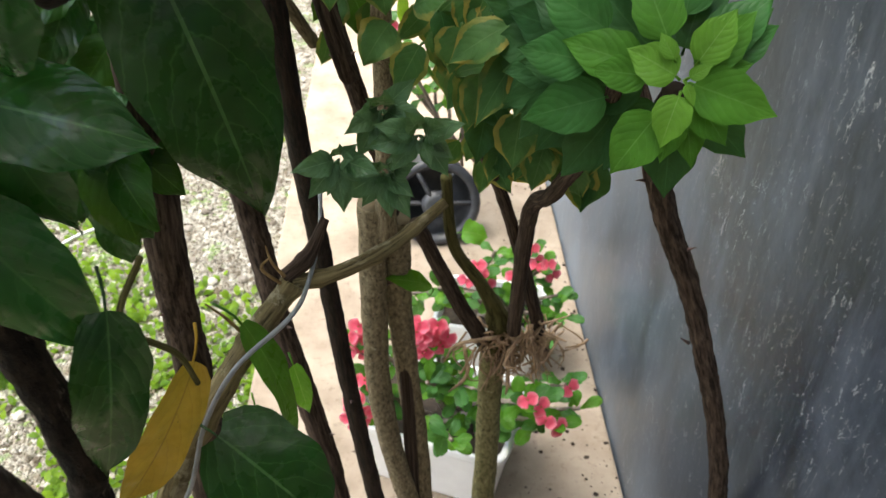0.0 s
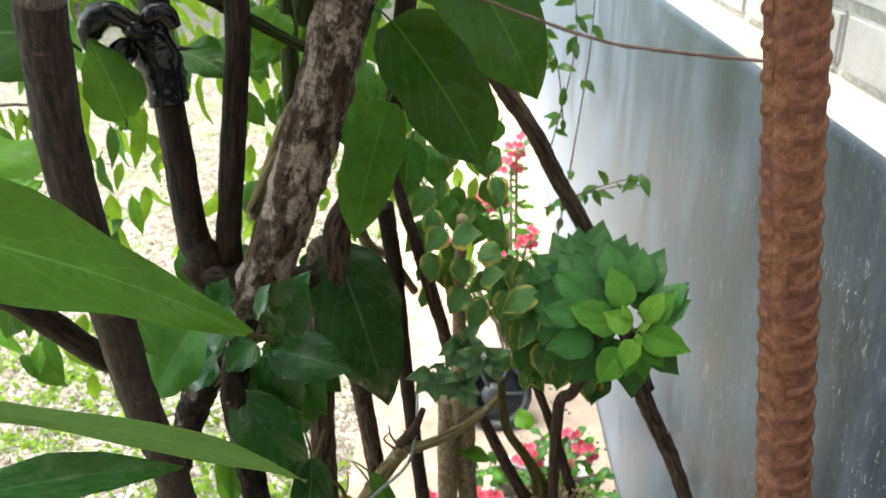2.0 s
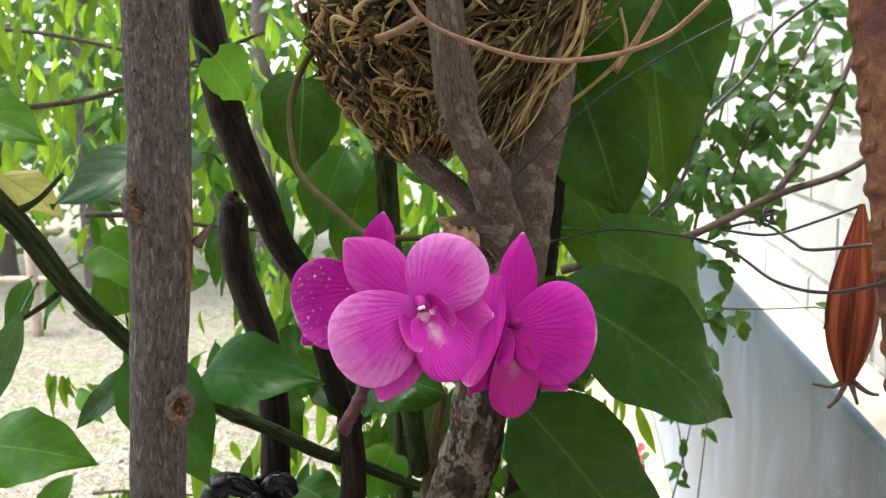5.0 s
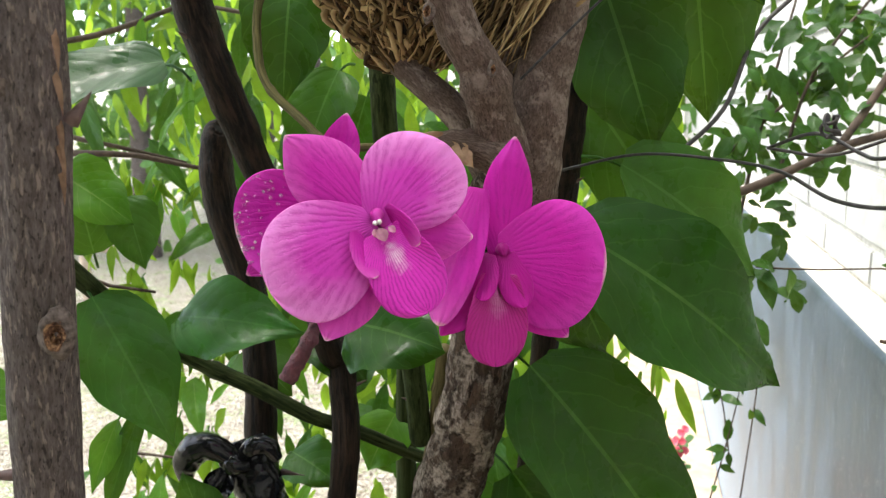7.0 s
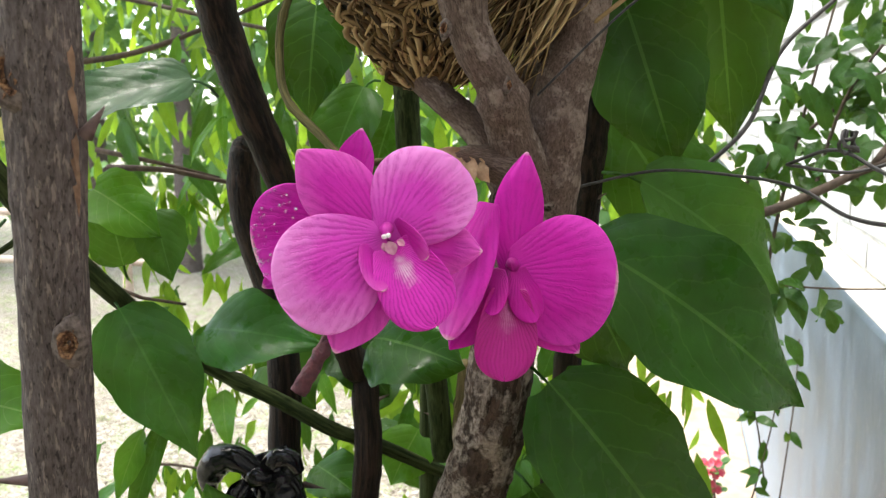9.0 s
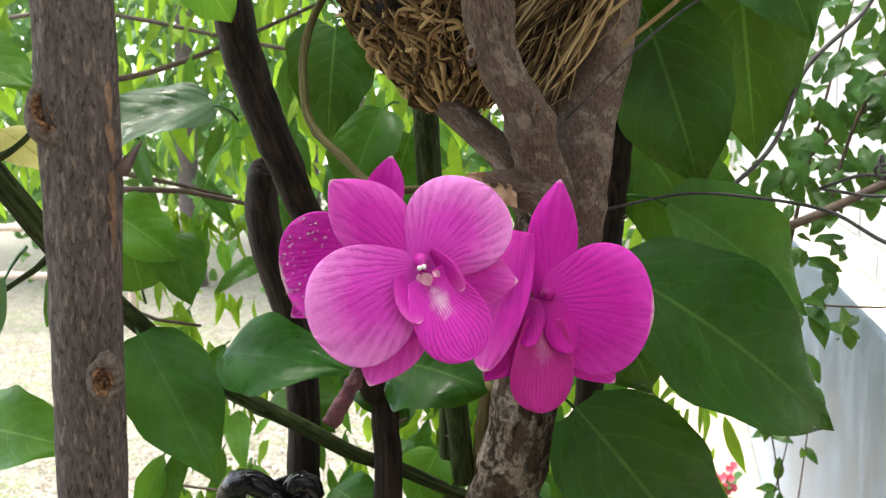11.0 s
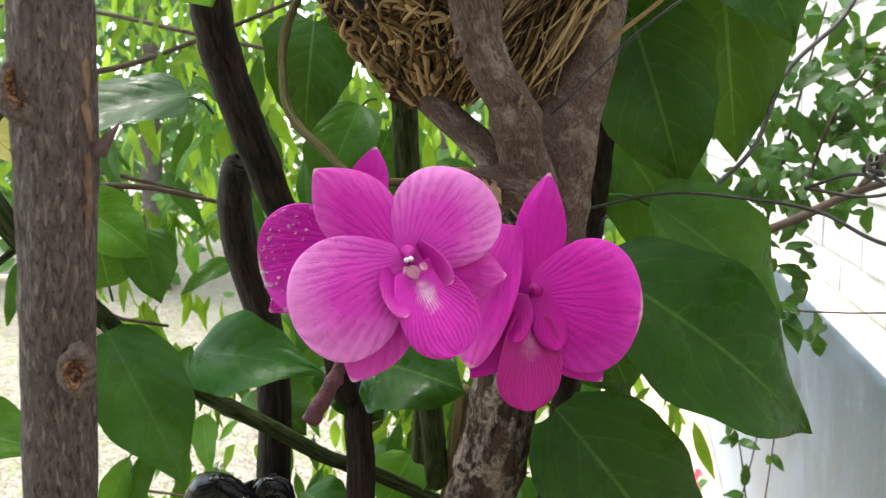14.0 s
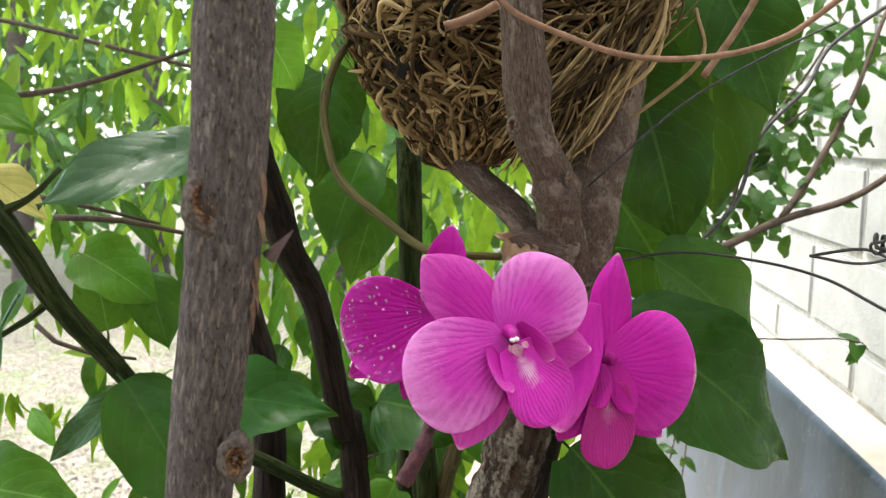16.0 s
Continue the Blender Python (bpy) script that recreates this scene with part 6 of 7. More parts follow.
# ---- trunks by the planters ----
woody("tall_shrub", [(0.002, 0.970, 0.762), (0.001, 0.980, 0.630), (0.003, 0.990, 0.476), (0.022, 1.000, 0.315), (0.061, 1.010, 0.122), (0.085, 1.02, -0.02)], [0.0155, 0.0155, 0.0155, 0.015, 0.0155, 0.017], BARK_TAN, "smooth speckled tan shrub trunk", 16, 0.05, category="shrub")
woody("tall_shrub", [(0.028, 0.990, 0.730), (0.030, 1.000, 0.597), (0.041, 1.020, 0.445), (0.057, 1.030, 0.279), (0.067, 1.030, 0.095), (0.095, 1.05, -0.02)], [0.0155, 0.0155, 0.015, 0.0145, 0.0145, 0.016], BARK_TAN, "speckled brown shrub trunk", 16, 0.05, category="shrub")
rooty = woody("tall_shrub", [(0.150, 1.030, 0.498), (0.152, 1.040, 0.398), (0.154, 1.040, 0.264), (0.154, 1.040, 0.077), (0.165, 1.05, -0.02)], [0.0165, 0.0165, 0.0165, 0.017, 0.018], BARK_OLIVE, "greenish speckled shrub trunk with stranded dry roots at its fork", 18, 0.06, category="shrub")
part("branch", stem_mesh([(0.049, 0.960, 0.743), (0.073, 0.980, 0.673), (0.104, 1.000, 0.591), (0.142, 1.030, 0.498)], [0.0080, 0.0088, 0.0098, 0.0105], 12, 0.006, 0.1), BARK_BROWN, rooty)
part("branch", stem_mesh([(0.081, 0.990, 0.781), (0.092, 1.000, 0.685), (0.127, 1.010, 0.618), (0.151, 1.020, 0.557), (0.153, 1.030, 0.481)], [0.0062, 0.0068, 0.008, 0.0125, 0.014], 14, 0.006, 0.08, rings=(0.75,)), STEM_OLIVE, rooty)
random.seed(9)
s = Sheet()
mid = Vector((0.175, 1.030, 0.531))
for i in range(140):
    b = mid + Vector((random.gauss(0.0, 0.028), random.gauss(-0.01, 0.012), random.gauss(0.0, 0.014)))
    e = b + Vector((random.gauss(0, 0.02), random.gauss(-0.005, 0.01), random.uniform(-0.075, 0.01)))
    m2 = (b + e) / 2 + Vector((random.gauss(0, 0.012), -0.008, random.gauss(0, 0.008)))
    rr = random.choice((0.0010, 0.0014, 0.0019, 0.0027))
    tube(s, [b, m2, e], [rr, rr, rr * 0.4], 5, 0.008)
tagged(part("root_tangle", s.mesh("root_tangle"), plain("brown_root", (0.15, 0.09, 0.05), (0.44, 0.30, 0.18), 120, 0.85, 0.3), rooty, "tangle of brown dry roots"), kind="stuff")

# ---- planters with flowering thorn plants ----
PLASTIC = plain("white_plastic", (0.80, 0.80, 0.78), (0.90, 0.90, 0.88), 20, 0.4, 0.15)
SOIL = plain("potting_soil", (0.02, 0.014, 0.010), (0.07, 0.05, 0.035), 90, 0.95, 0.9, depth=0.006)
PINK = petal_material("pink_bract", (0.70, 0.055, 0.12), (0.84, 0.11, 0.18), (0.88, 0.25, 0.32), 0.5, 0.25, 1.0)
LEAF_SMALL = leaf_material("leaf_small", (0.022, 0.10, 0.020), (0.07, 0.21, 0.035), (0.12, 0.25, 0.07), 0.4)


def planter(x, y, w, d, h, turn=0.0):
    t = thing("planter", (x, y, 0.0), "white plastic box planter with tapered ribbed sides, on the concrete", "planter", "planters")
    s = Sheet()
    c, n = math.cos(turn), math.sin(turn)

    def spot(px, py, z):
        return (x + c * px - n * py, y + n * px + c * py, z)

    prof = [(0.86, 0.0), (0.87, 0.004), (0.97, h - 0.022), (0.975, h - 0.020), (1.02, h - 0.018), (1.03, h - 0.014), (1.03, h - 0.003), (1.02, h), (0.95, h), (0.94, h - 0.004), (0.90, h - 0.03)]
    outline = []
    for k in range(64):
        a = 2 * math.pi * k / 64
        e = 0.22
        outline.append((math.copysign(abs(math.cos(a)) ** e, math.cos(a)), math.copysign(abs(math.sin(a)) ** e, math.sin(a))))
    pts, uvs = [], []
    for f, z in prof:
        for k, (ox, oy) in enumerate(outline):
            rib = 1 + (0.006 if k % 2 and f < 0.98 else 0)
            pts.append(spot(ox * w / 2 * f * rib, oy * d / 2 * f * rib, z))
            uvs.append((k / 64, z))
    s.grid(pts, uvs, 64, wrap=True)
    s.face([k for k in reversed(range(64))])
    part("tub", s.mesh("tub"), PLASTIC, t)
    e = Sheet()
    pts, uvs = [], []
    for i in range(9):
        for j in range(9):
            u, v = i / 4 - 1, j / 4 - 1
            pts.append(spot(u * w * 0.45, v * d * 0.45, h - 0.025 + 0.008 * noise.noise((u * 3, v * 3, x * 9))))
            uvs.append((0, 0))
    e.grid(pts, uvs, 9)
    part("soil", e.mesh("soil"), SOIL, t)
    return t


planter(0.100, 1.275, 0.28, 0.20, 0.14, radians(-21))
planter(0.215, 1.56, 0.22, 0.16, 0.12, radians(-12))


def thorn_plant(at, heads, label, seed, leaves=26):
    """Grey spiny stems with small spoon-shaped leaves and round pink bracts."""
    random.seed(seed)
    t = thing("thorn_plant", at, label, "flowering plant", "flowering thorn plants")
    for head, flowers in heads:
        head = Vector(head)
        foot = Vector(at) + Vector((random.uniform(-0.05, 0.05), random.uniform(-0.05, 0.05), 0))
        part("stem", stem_mesh([foot, foot.lerp(head, 0.5) + Vector((random.gauss(0, 0.015), 0, 0.01)), head], [0.005, 0.0045, 0.0035], 8, 0.008, 0.2, 120), SPINY, t)
        for i in range(leaves):
            a = i * 2.399 + random.gauss(0, 0.3)
            back = (i / leaves) ** 1.3
            b = head.lerp(foot, back * 0.5)
            way = Vector((math.cos(a), math.sin(a) * 0.8 - 0.25, 0.5 - 0.9 * back + random.gauss(0, 0.3))).normalized()
            k = random.uniform(0.030, 0.050)
            leaf(t, b, b + way * k, k * 0.5, LEAF_SMALL if random.random() < 0.6 else LEAF_BRIGHT, (0, -0.45, 0.9), "spoon", stalk=0.004, fold=0.12, sag=0.10)
        for i in range(flowers):
            a = i * 2.4 + random.random()
            r = 0.004 + 0.026 * math.sqrt(i / max(1, flowers))
            c = head + Vector((math.cos(a) * r, -0.016, math.sin(a) * r * 1.25 + 0.008))
            s = Sheet()
            lookw = Vector((math.cos(a) * 0.4, -0.85, 0.45 + math.sin(a) * 0.3)).normalized()
            side = lookw.cross(Vector((random.gauss(0, 0.5), 0, 1))).normalized()
            for sgn in (-1, 1):
                leaf_into(s, c - side * sgn * 0.002, c + side * sgn * 0.018, 0.023, lookw, "round", fold=0.25, sag=-0.06, nu=6, nv=6, seed=i)
            fl = part("flower", s.mesh("bracts"), PINK, t, "coral-pink pair of round bracts")
            b = Sheet()
            tube(b, [c, c + lookw * 0.003], [0.0015, 0.0012], 6, 0.001)
            part("flower_eye", b.mesh("eye"), LEAF_YELLOW, fl)
    return t


SPINY = plain("spiny_stem", (0.12, 0.09, 0.07), (0.32, 0.27, 0.22), 160, 0.9, 0.5)
thorn_label = "potted thorn plant with spoon-shaped leaves and coral-pink flowers"
thorn_plant((0.123, 1.297, 0.10), [
    ((0.243, 1.150, 0.262), 2), ((0.297, 1.200, 0.253), 1), ((0.275, 1.150, 0.216), 2), ((0.074, 1.240, 0.329), 14), ((-0.038, 1.200, 0.205), 8), ((-0.017, 1.240, 0.223), 4),
    ((-0.042, 1.280, 0.287), 5), ((0.107, 1.100, 0.237), 0), ((0.127, 1.200, 0.260), 0), ((0.071, 1.200, 0.261), 0), ((0.098, 1.240, 0.279), 0), ((0.141, 1.200, 0.186), 0), ((0.015, 1.300, 0.296), 0), ((0.321, 1.180, 0.218), 0)], thorn_label, 51, 13)
thorn_plant((0.215, 1.56, 0.10), [
    ((0.178, 1.500, 0.242), 5), ((0.318, 1.580, 0.209), 3), ((0.260, 1.500, 0.226), 2), ((0.286, 1.600, 0.233), 3), ((0.344, 1.550, 0.152), 0), ((0.017, 1.500, 0.198), 2), ((0.218, 1.600, 0.226), 0), ((0.101, 1.500, 0.212), 0), ((0.351, 1.500, 0.137), 0), ((0.297, 1.450, 0.109), 0)], thorn_label, 52, 13)
thorn_plant((0.20, 2.25, 0.05), [
    ((0.200, 2.100, 0.523), 5), ((0.120, 2.000, 0.516), 3), ((-0.011, 1.900, 0.593), 3), ((0.153, 2.200, 0.704), 5), ((0.167, 2.200, 0.757), 4), ((0.079, 2.100, 0.636), 3), ((-0.053, 2.000, 0.571), 3), ((0.114, 2.100, 0.645), 5), ((-0.117, 2.000, 0.798), 3)], "thorn plant by the wall with coral-pink flowers", 53, 18)
leaf(rooty, (0.071, 0.990, 0.634), (0.014, 0.970, 0.661), 0.028, LEAF_BRIGHT, (0, -0.5, 0.9), "lance")
leaf(rooty, (0.134, 1.400, 0.419), (0.178, 1.400, 0.406), 0.05, LEAF_BRIGHT, (0, -0.4, 0.9), "ovate")

# ---- bucket by the wall ----
def bucket(x, y):
    t = thing("bucket", (x, y, 0.0), "dark grey plastic bucket with a spoked rim, lying on its side", "bucket")
    for name, prof in (("rim", [(0.085, 0.0), (0.105, -0.006), (0.11, 0.01), (0.10, 0.02), (0.088, 0.016), (0.085, 0.0)]), ("hub", [(0.0, 0.01), (0.03, 0.008), (0.034, 0.02), (0.02, 0.03), (0.0, 0.03)])):
        s = Sheet()
        pts, uvs = [], []
        for r, h in prof:
            for k in range(32):
                a = 2 * math.pi * k / 32
                pts.append((x + r * math.cos(a), y - h + 0.3 * r * math.sin(a), 0.105 + r * math.sin(a) * 0.95))
                uvs.append((k / 32, h))
        s.grid(pts, uvs, 32, wrap=True)
        part(name, s.mesh(name), plain("grey_plastic_" + name, (0.02, 0.022, 0.026), (0.05, 0.053, 0.06), 60, 0.45, 0.2), t)
    s = Sheet()
    pts, uvs = [], []
    for r, h in ((0.088, 0.0), (0.078, -0.09), (0.0, -0.095)):
        for k in range(32):
            a = 2 * math.pi * k / 32
            pts.append((x + r * math.cos(a), y - h + 0.3 * r * math.sin(a), 0.105 + r * math.sin(a) * 0.95))
            uvs.append((k / 32, h))
    s.grid(pts, uvs, 32, wrap=True)
    part("shell", s.mesh("shell"), bpy.data.materials["grey_plastic_hub"], t)
    for k in range(6):
        a = k * math.pi / 3
        s = Sheet()
        tube(s, [(x + 0.02 * math.cos(a), y - 0.015, 0.105 + 0.02 * math.sin(a)), (x + 0.09 * math.cos(a), y - 0.01 + 0.027 * math.sin(a), 0.105 + 0.086 * math.sin(a))], [0.006, 0.006], 6, 0.02)
        part("spoke", s.mesh("spoke"), bpy.data.materials["grey_plastic_hub"], t)


bucket(0.110, 1.97)

# ---- wires, vines and the pod by the bar ----
def strand(name, line, r, mat, label, category, lumps=0.0):
    return solid(name, stem_mesh(line, [r] * len(line), 7, 0.004, lumps, 200), mat, label, category)


strand("wire", [(-0.003, 0.560, 1.589), (0.047, 0.550, 1.600), (0.091, 0.530, 1.598), (0.113, 0.480, 1.596), (0.126, 0.420, 1.589), (0.139, 0.370, 1.593), (0.151, 0.312, 1.611), (0.176, 0.318, 1.620)], 0.0009, WIRE, "thin dark binding wire tied to the rusty bar", "wire")
strand("wire", [(0.110, 0.500, 1.606), (0.123, 0.470, 1.614), (0.131, 0.460, 1.613), (0.139, 0.440, 1.607), (0.141, 0.410, 1.607), (0.155, 0.360, 1.617)], 0.0009, WIRE, "short kinked end of binding wire", "wire")
loop = Sheet()
c = Vector((0.131, 0.460, 1.618))
tube(loop, [c + Vector((0.0028 * math.sin(a) + 0.0016 * math.sin(2.7 * a + 1), -0.002 * math.cos(2 * a), 0.0040 * math.cos(a * 1.37) + 0.0014 * math.sin(3.1 * a))) for a in np.linspace(0, 12, 26)], [0.0009, 0.0009], 6, 0.0015)
solid("wire_knot", loop.mesh("knot"), WIRE, "twisted knot of dark binding wire", "wire")
strand("wire", [(0.070, 0.620, 1.593), (0.102, 0.640, 1.624), (0.123, 0.660, 1.672), (0.159, 0.680, 1.707), (0.182, 0.700, 1.740), (0.231, 0.720, 1.774)], 0.0016, WIRE, "slack dark wire hanging before the white wall", "wire")
strand("wire", [(-0.014, 0.500, 1.643), (0.034, 0.500, 1.687), (0.076, 0.500, 1.713), (0.116, 0.500, 1.733)], 0.0007, WIRE, "taut thin grey wire", "wire")
strand("wire", [(0.174, 0.318, 1.400), (0.134, 0.340, 1.400), (0.092, 0.350, 1.405), (0.027, 0.350, 1.427), (-0.040, 0.340, 1.447), (-0.113, 0.330, 1.459), (-0.171, 0.315, 1.470)], 0.0009, plain("rusty_wire", (0.045, 0.026, 0.022), (0.11, 0.065, 0.05), 200, 0.8, 0.4), "rusty twisted wire between the bar and a stem", "wire", 0.55)
strand("vine", [(-0.073, 0.440, 1.753), (-0.059, 0.440, 1.733), (-0.032, 0.440, 1.720), (0.001, 0.440, 1.710), (0.036, 0.430, 1.709), (0.069, 0.430, 1.718), (0.092, 0.420, 1.736)], 0.0015, plain("vine_bark", (0.15, 0.070, 0.040), (0.32, 0.185, 0.115), 160, 0.8, 0.4), "bare reddish-brown vine arching past the roots", "vine", 0.12)
strand("vine", [(-0.092, 0.455, 1.726), (-0.076, 0.455, 1.731), (-0.065, 0.450, 1.736)], 0.0026, bpy.data.materials["vine_bark"], "short reddish-brown broken shoot", "vine", 0.15)
strand("vine", [(0.047, 0.500, 1.704), (0.063, 0.500, 1.728), (0.083, 0.500, 1.764)], 0.0020, bpy.data.materials["vine_bark"], "bare brown vine rising past the leaves", "vine", 0.12)
for z0 in (0.0, 0.008):
    ring = Sheet()
    cc = bar_foot + bar_dir * ((Vector((0.149, 0.330, 1.740)).z + z0 - bar_foot.z) / bar_dir.z)
    tube(ring, [cc + Vector((0.0195 * math.cos(a), 0.0195 * math.sin(a), 0.003 * math.sin(a * 1.3))) for a in np.linspace(0, 6.6, 18)], [0.0011, 0.0011], 6, 0.003)
    solid("wire_ring", ring.mesh("ring"), WIRE, "loop of grey wire wound round the rusty bar", "wire")

strand("wire", [(0.110, 0.500, 1.606), (0.140, 0.502, 1.602), (0.168, 0.498, 1.611), (0.190, 0.495, 1.620)], 0.0009, WIRE, "short dark wire that holds a seed pod", "wire")
pod = thing("seed_pod", tuple(Vector((0.189, 0.490, 1.621))), "dry reddish-brown ribbed seed pod hanging from the wire", "seed pod")
s = Sheet()
pts, uvs = [], []
top, bot = Vector((0.191, 0.495, 1.621)), Vector((0.187, 0.498, 1.511))
for j in range(29):
    v = j / 28
    r = 0.0135 * math.sin(math.pi * (v * 0.93 + 0.02) ** 1.25) ** 0.85 + 0.001
    for k in range(24):
        a = 2 * math.pi * k / 24
        rr = r * (1 + 0.10 * math.cos(a * 6))
        pts.append(top.lerp(bot, v) + Vector((math.cos(a) * rr, math.sin(a) * rr, 0)))
        uvs.append((k / 24, v * 0.06))
s.grid(pts, uvs, 24, wrap=True)
part("husk", s.mesh("husk"), bark_material("pod_husk", (0.13, 0.022, 0.010), (0.36, 0.10, 0.045), grain=50, stretch=0.06, strength=0.3, rough=0.5), pod)
for a, b, c in [((0, 0, 0), (-0.010, -0.004, -0.003), (-0.021, -0.004, -0.001)), ((0, 0, 0), (-0.006, -0.006, -0.009), (-0.012, -0.006, -0.016)), ((0.003, 0, 0), (0.011, -0.004, -0.006), (0.018, -0.003, -0.008)), ((0.002, 0, 0), (0.004, -0.004, -0.008), (0.006, -0.003, -0.014))]:
    part("calyx", stem_mesh([bot + Vector(a), bot + Vector(b), bot + Vector(c)], [0.0022, 0.0014, 0.0010], 6, 0.002, 0.2, 200), TWIG, pod)

# ---- twiggy bush before the white wall ----
bush = thing("small_leaved_bush", (0.25, 1.45, 0.0), "airy small-leaved bush with thin branches before the white wall", "bush")
BRANCHES = [
    ([(0.001, 1.050, 1.481), (0.160, 1.080, 1.519), (0.271, 1.100, 1.568), (0.369, 1.100, 1.605), (0.464, 1.080, 1.699), (0.544, 1.050, 1.820)], 0.0060),
    ([(0.271, 1.100, 1.568), (0.313, 1.120, 1.627), (0.362, 1.140, 1.718), (0.405, 1.160, 1.835)], 0.0050),
    ([(0.410, 1.090, 1.654), (0.458, 1.050, 1.628), (0.513, 1.000, 1.601)], 0.0025),
    ([(0.167, 1.250, 1.344), (0.192, 1.250, 1.506), (0.224, 1.250, 1.660), (0.261, 1.280, 1.800)], 0.0030),
    ([(0.145, 1.200, 1.541), (0.212, 1.220, 1.600), (0.304, 1.250, 1.676), (0.402, 1.300, 1.745)], 0.0026),
    ([(0.220, 1.200, 1.513), (0.263, 1.220, 1.652), (0.344, 1.250, 1.762), (0.413, 1.300, 1.866)], 0.0026),
    ([(0.207, 1.450, 1.038), (0.185, 1.420, 1.165), (0.145, 1.400, 1.239)], 0.0014),
    ([(0.175, 1.450, 0.953), (0.197, 1.420, 1.073), (0.214, 1.400, 1.195), (0.204, 1.380, 1.310)], 0.0014),
    ([(0.181, 1.500, 0.853), (0.243, 1.450, 0.898), (0.300, 1.400, 0.936), (0.344, 1.380, 0.946)], 0.0016),
    ([(0.154, 0.850, 1.478), (0.197, 0.850, 1.476), (0.273, 0.860, 1.476), (0.290, 0.860, 1.466)], 0.0010),
    ([(0.174, 1.400, 0.674), (0.206, 1.420, 0.845), (0.248, 1.480, 1.136), (0.257, 1.500, 1.266)], 0.0018),
    ([(0.193, 1.300, 0.946), (0.249, 1.280, 0.978), (0.321, 1.250, 1.014)], 0.0015),
]
BRANCHES += [([(0.450, 0.85, 1.790), (0.417, 0.85, 1.732), (0.370, 0.85, 1.636), (0.330, 0.88, 1.600)], 0.0022), ([(0.470, 0.85, 1.590), (0.428, 0.85, 1.612), (0.386, 0.85, 1.634)], 0.0014)]
random.seed(61)
for line, r in BRANCHES:
    part("branch", stem_mesh(line, [r, r * 0.9, r * 0.7, r * 0.5], 8, 0.02, 0.08), TWIG, bush)
s = Sheet()
for n_b, (line, r) in enumerate(BRANCHES):
    pts = spline(line, 40)
    dense = 3 if n_b in (3, 4, 5) else 1
    for i, p in enumerate(pts):
        for q in range(dense):
            if n_b in (0, 1) and random.random() < 0.75 or n_b > 5 and random.random() < 0.72 or n_b == 2 and random.random() < 0.7:
                continue
            p2 = Vector(p) + (Vector((random.gauss(0, 0.045), random.gauss(0, 0.05), random.gauss(0, 0.045))) if dense == 3 else Vector((0, 0, 0)))
            way = Vector((random.gauss(0, 0.6), random.gauss(-0.2, 0.4), random.gauss(-0.45, 0.5))).normalized()
            k = random.uniform(0.024, 0.046) if dense == 3 else random.uniform(0.022, 0.042)
            leaf_into(s, p2, p2 + way * k, k * 0.46, (random.gauss(0, 0.4), -0.7, 0.7), "round" if n_b < 6 else "lance", nu=4, nv=6, seed=i)
for b, e in [((0.381, 0.85, 1.646), (0.410, 0.85, 1.667)), ((0.386, 0.85, 1.633), (0.385, 0.84, 1.594)), ((0.420, 0.85, 1.629), (0.421, 0.84, 1.577)), ((0.347, 0.85, 1.703), (0.373, 0.84, 1.715)), ((0.400, 0.85, 1.700), (0.395, 0.84, 1.665)), ((0.430, 0.85, 1.745), (0.418, 0.84, 1.700))]:
    leaf_into(s, Vector(b), Vector(e), 0.017, (0.2, -0.9, 0.4), "ovate", nu=6, nv=10, seed=b[0] * 90)
tagged(part("foliage", s.mesh("foliage"), LEAF_DARKBUSH, bush, "small oval green leaves"), kind="stuff")

# ---- willow-leaved bush over the yard ----
yard_bush = thing("willow_leaved_bush", (-2.3, 2.0, 0.0), "tall bush of long drooping bright green leaves over the yard", "bush")
random.seed(71)
for line, r in [
    ([(-2.3, 2.0, 0.0), (-2.25, 1.95, 1.0), (-1.9, 1.8, 2.0), (-1.2, 1.5, 2.6), (-0.4, 1.3, 2.75)], 0.016),
    ([(-1.9, 1.8, 2.0), (-1.3, 1.55, 2.15), (-0.8, 1.35, 2.05), (-0.3, 1.2, 1.85)], 0.007),
    ([(-2.25, 1.95, 1.0), (-1.6, 1.6, 1.75), (-1.0, 1.3, 1.85), (-0.45, 1.15, 1.75)], 0.006),
    ([(-0.735, 1.000, 1.707), (-0.614, 1.020, 1.719), (-0.501, 1.030, 1.750), (-0.376, 1.050, 1.797)], 0.0045),
    ([(-0.497, 0.800, 1.589), (-0.438, 0.820, 1.585), (-0.389, 0.850, 1.570), (-0.305, 0.900, 1.554)], 0.0035),
    ([(-0.616, 0.950, 1.201), (-0.548, 0.950, 1.208), (-0.466, 0.950, 1.203)], 0.0026),
    ([(-0.583, 0.900, 1.604), (-0.510, 0.920, 1.586), (-0.456, 0.950, 1.568)], 0.0032),
    ([(-0.521, 0.800, 1.483), (-0.489, 0.800, 1.460), (-0.430, 0.820, 1.446)], 0.0030),
]:
    part("branch", stem_mesh(line, [r, r * 0.85, r * 0.65, r * 0.5], 9, 0.03, 0.08), TWIG, yard_bush)
s = Sheet()


def drooping(p, k, ratio=0.22):
    way = Vector((random.gauss(0, 0.35), random.gauss(0, 0.3), -1 + random.gauss(0, 0.35))).normalized()
    leaf_into(s, p, p + way * k, k * ratio, (random.gauss(0, 0.7), -1, random.gauss(0.3, 0.4)), "lance", fold=0.3, sag=0.08, nu=4, nv=7, seed=p.x * 50)


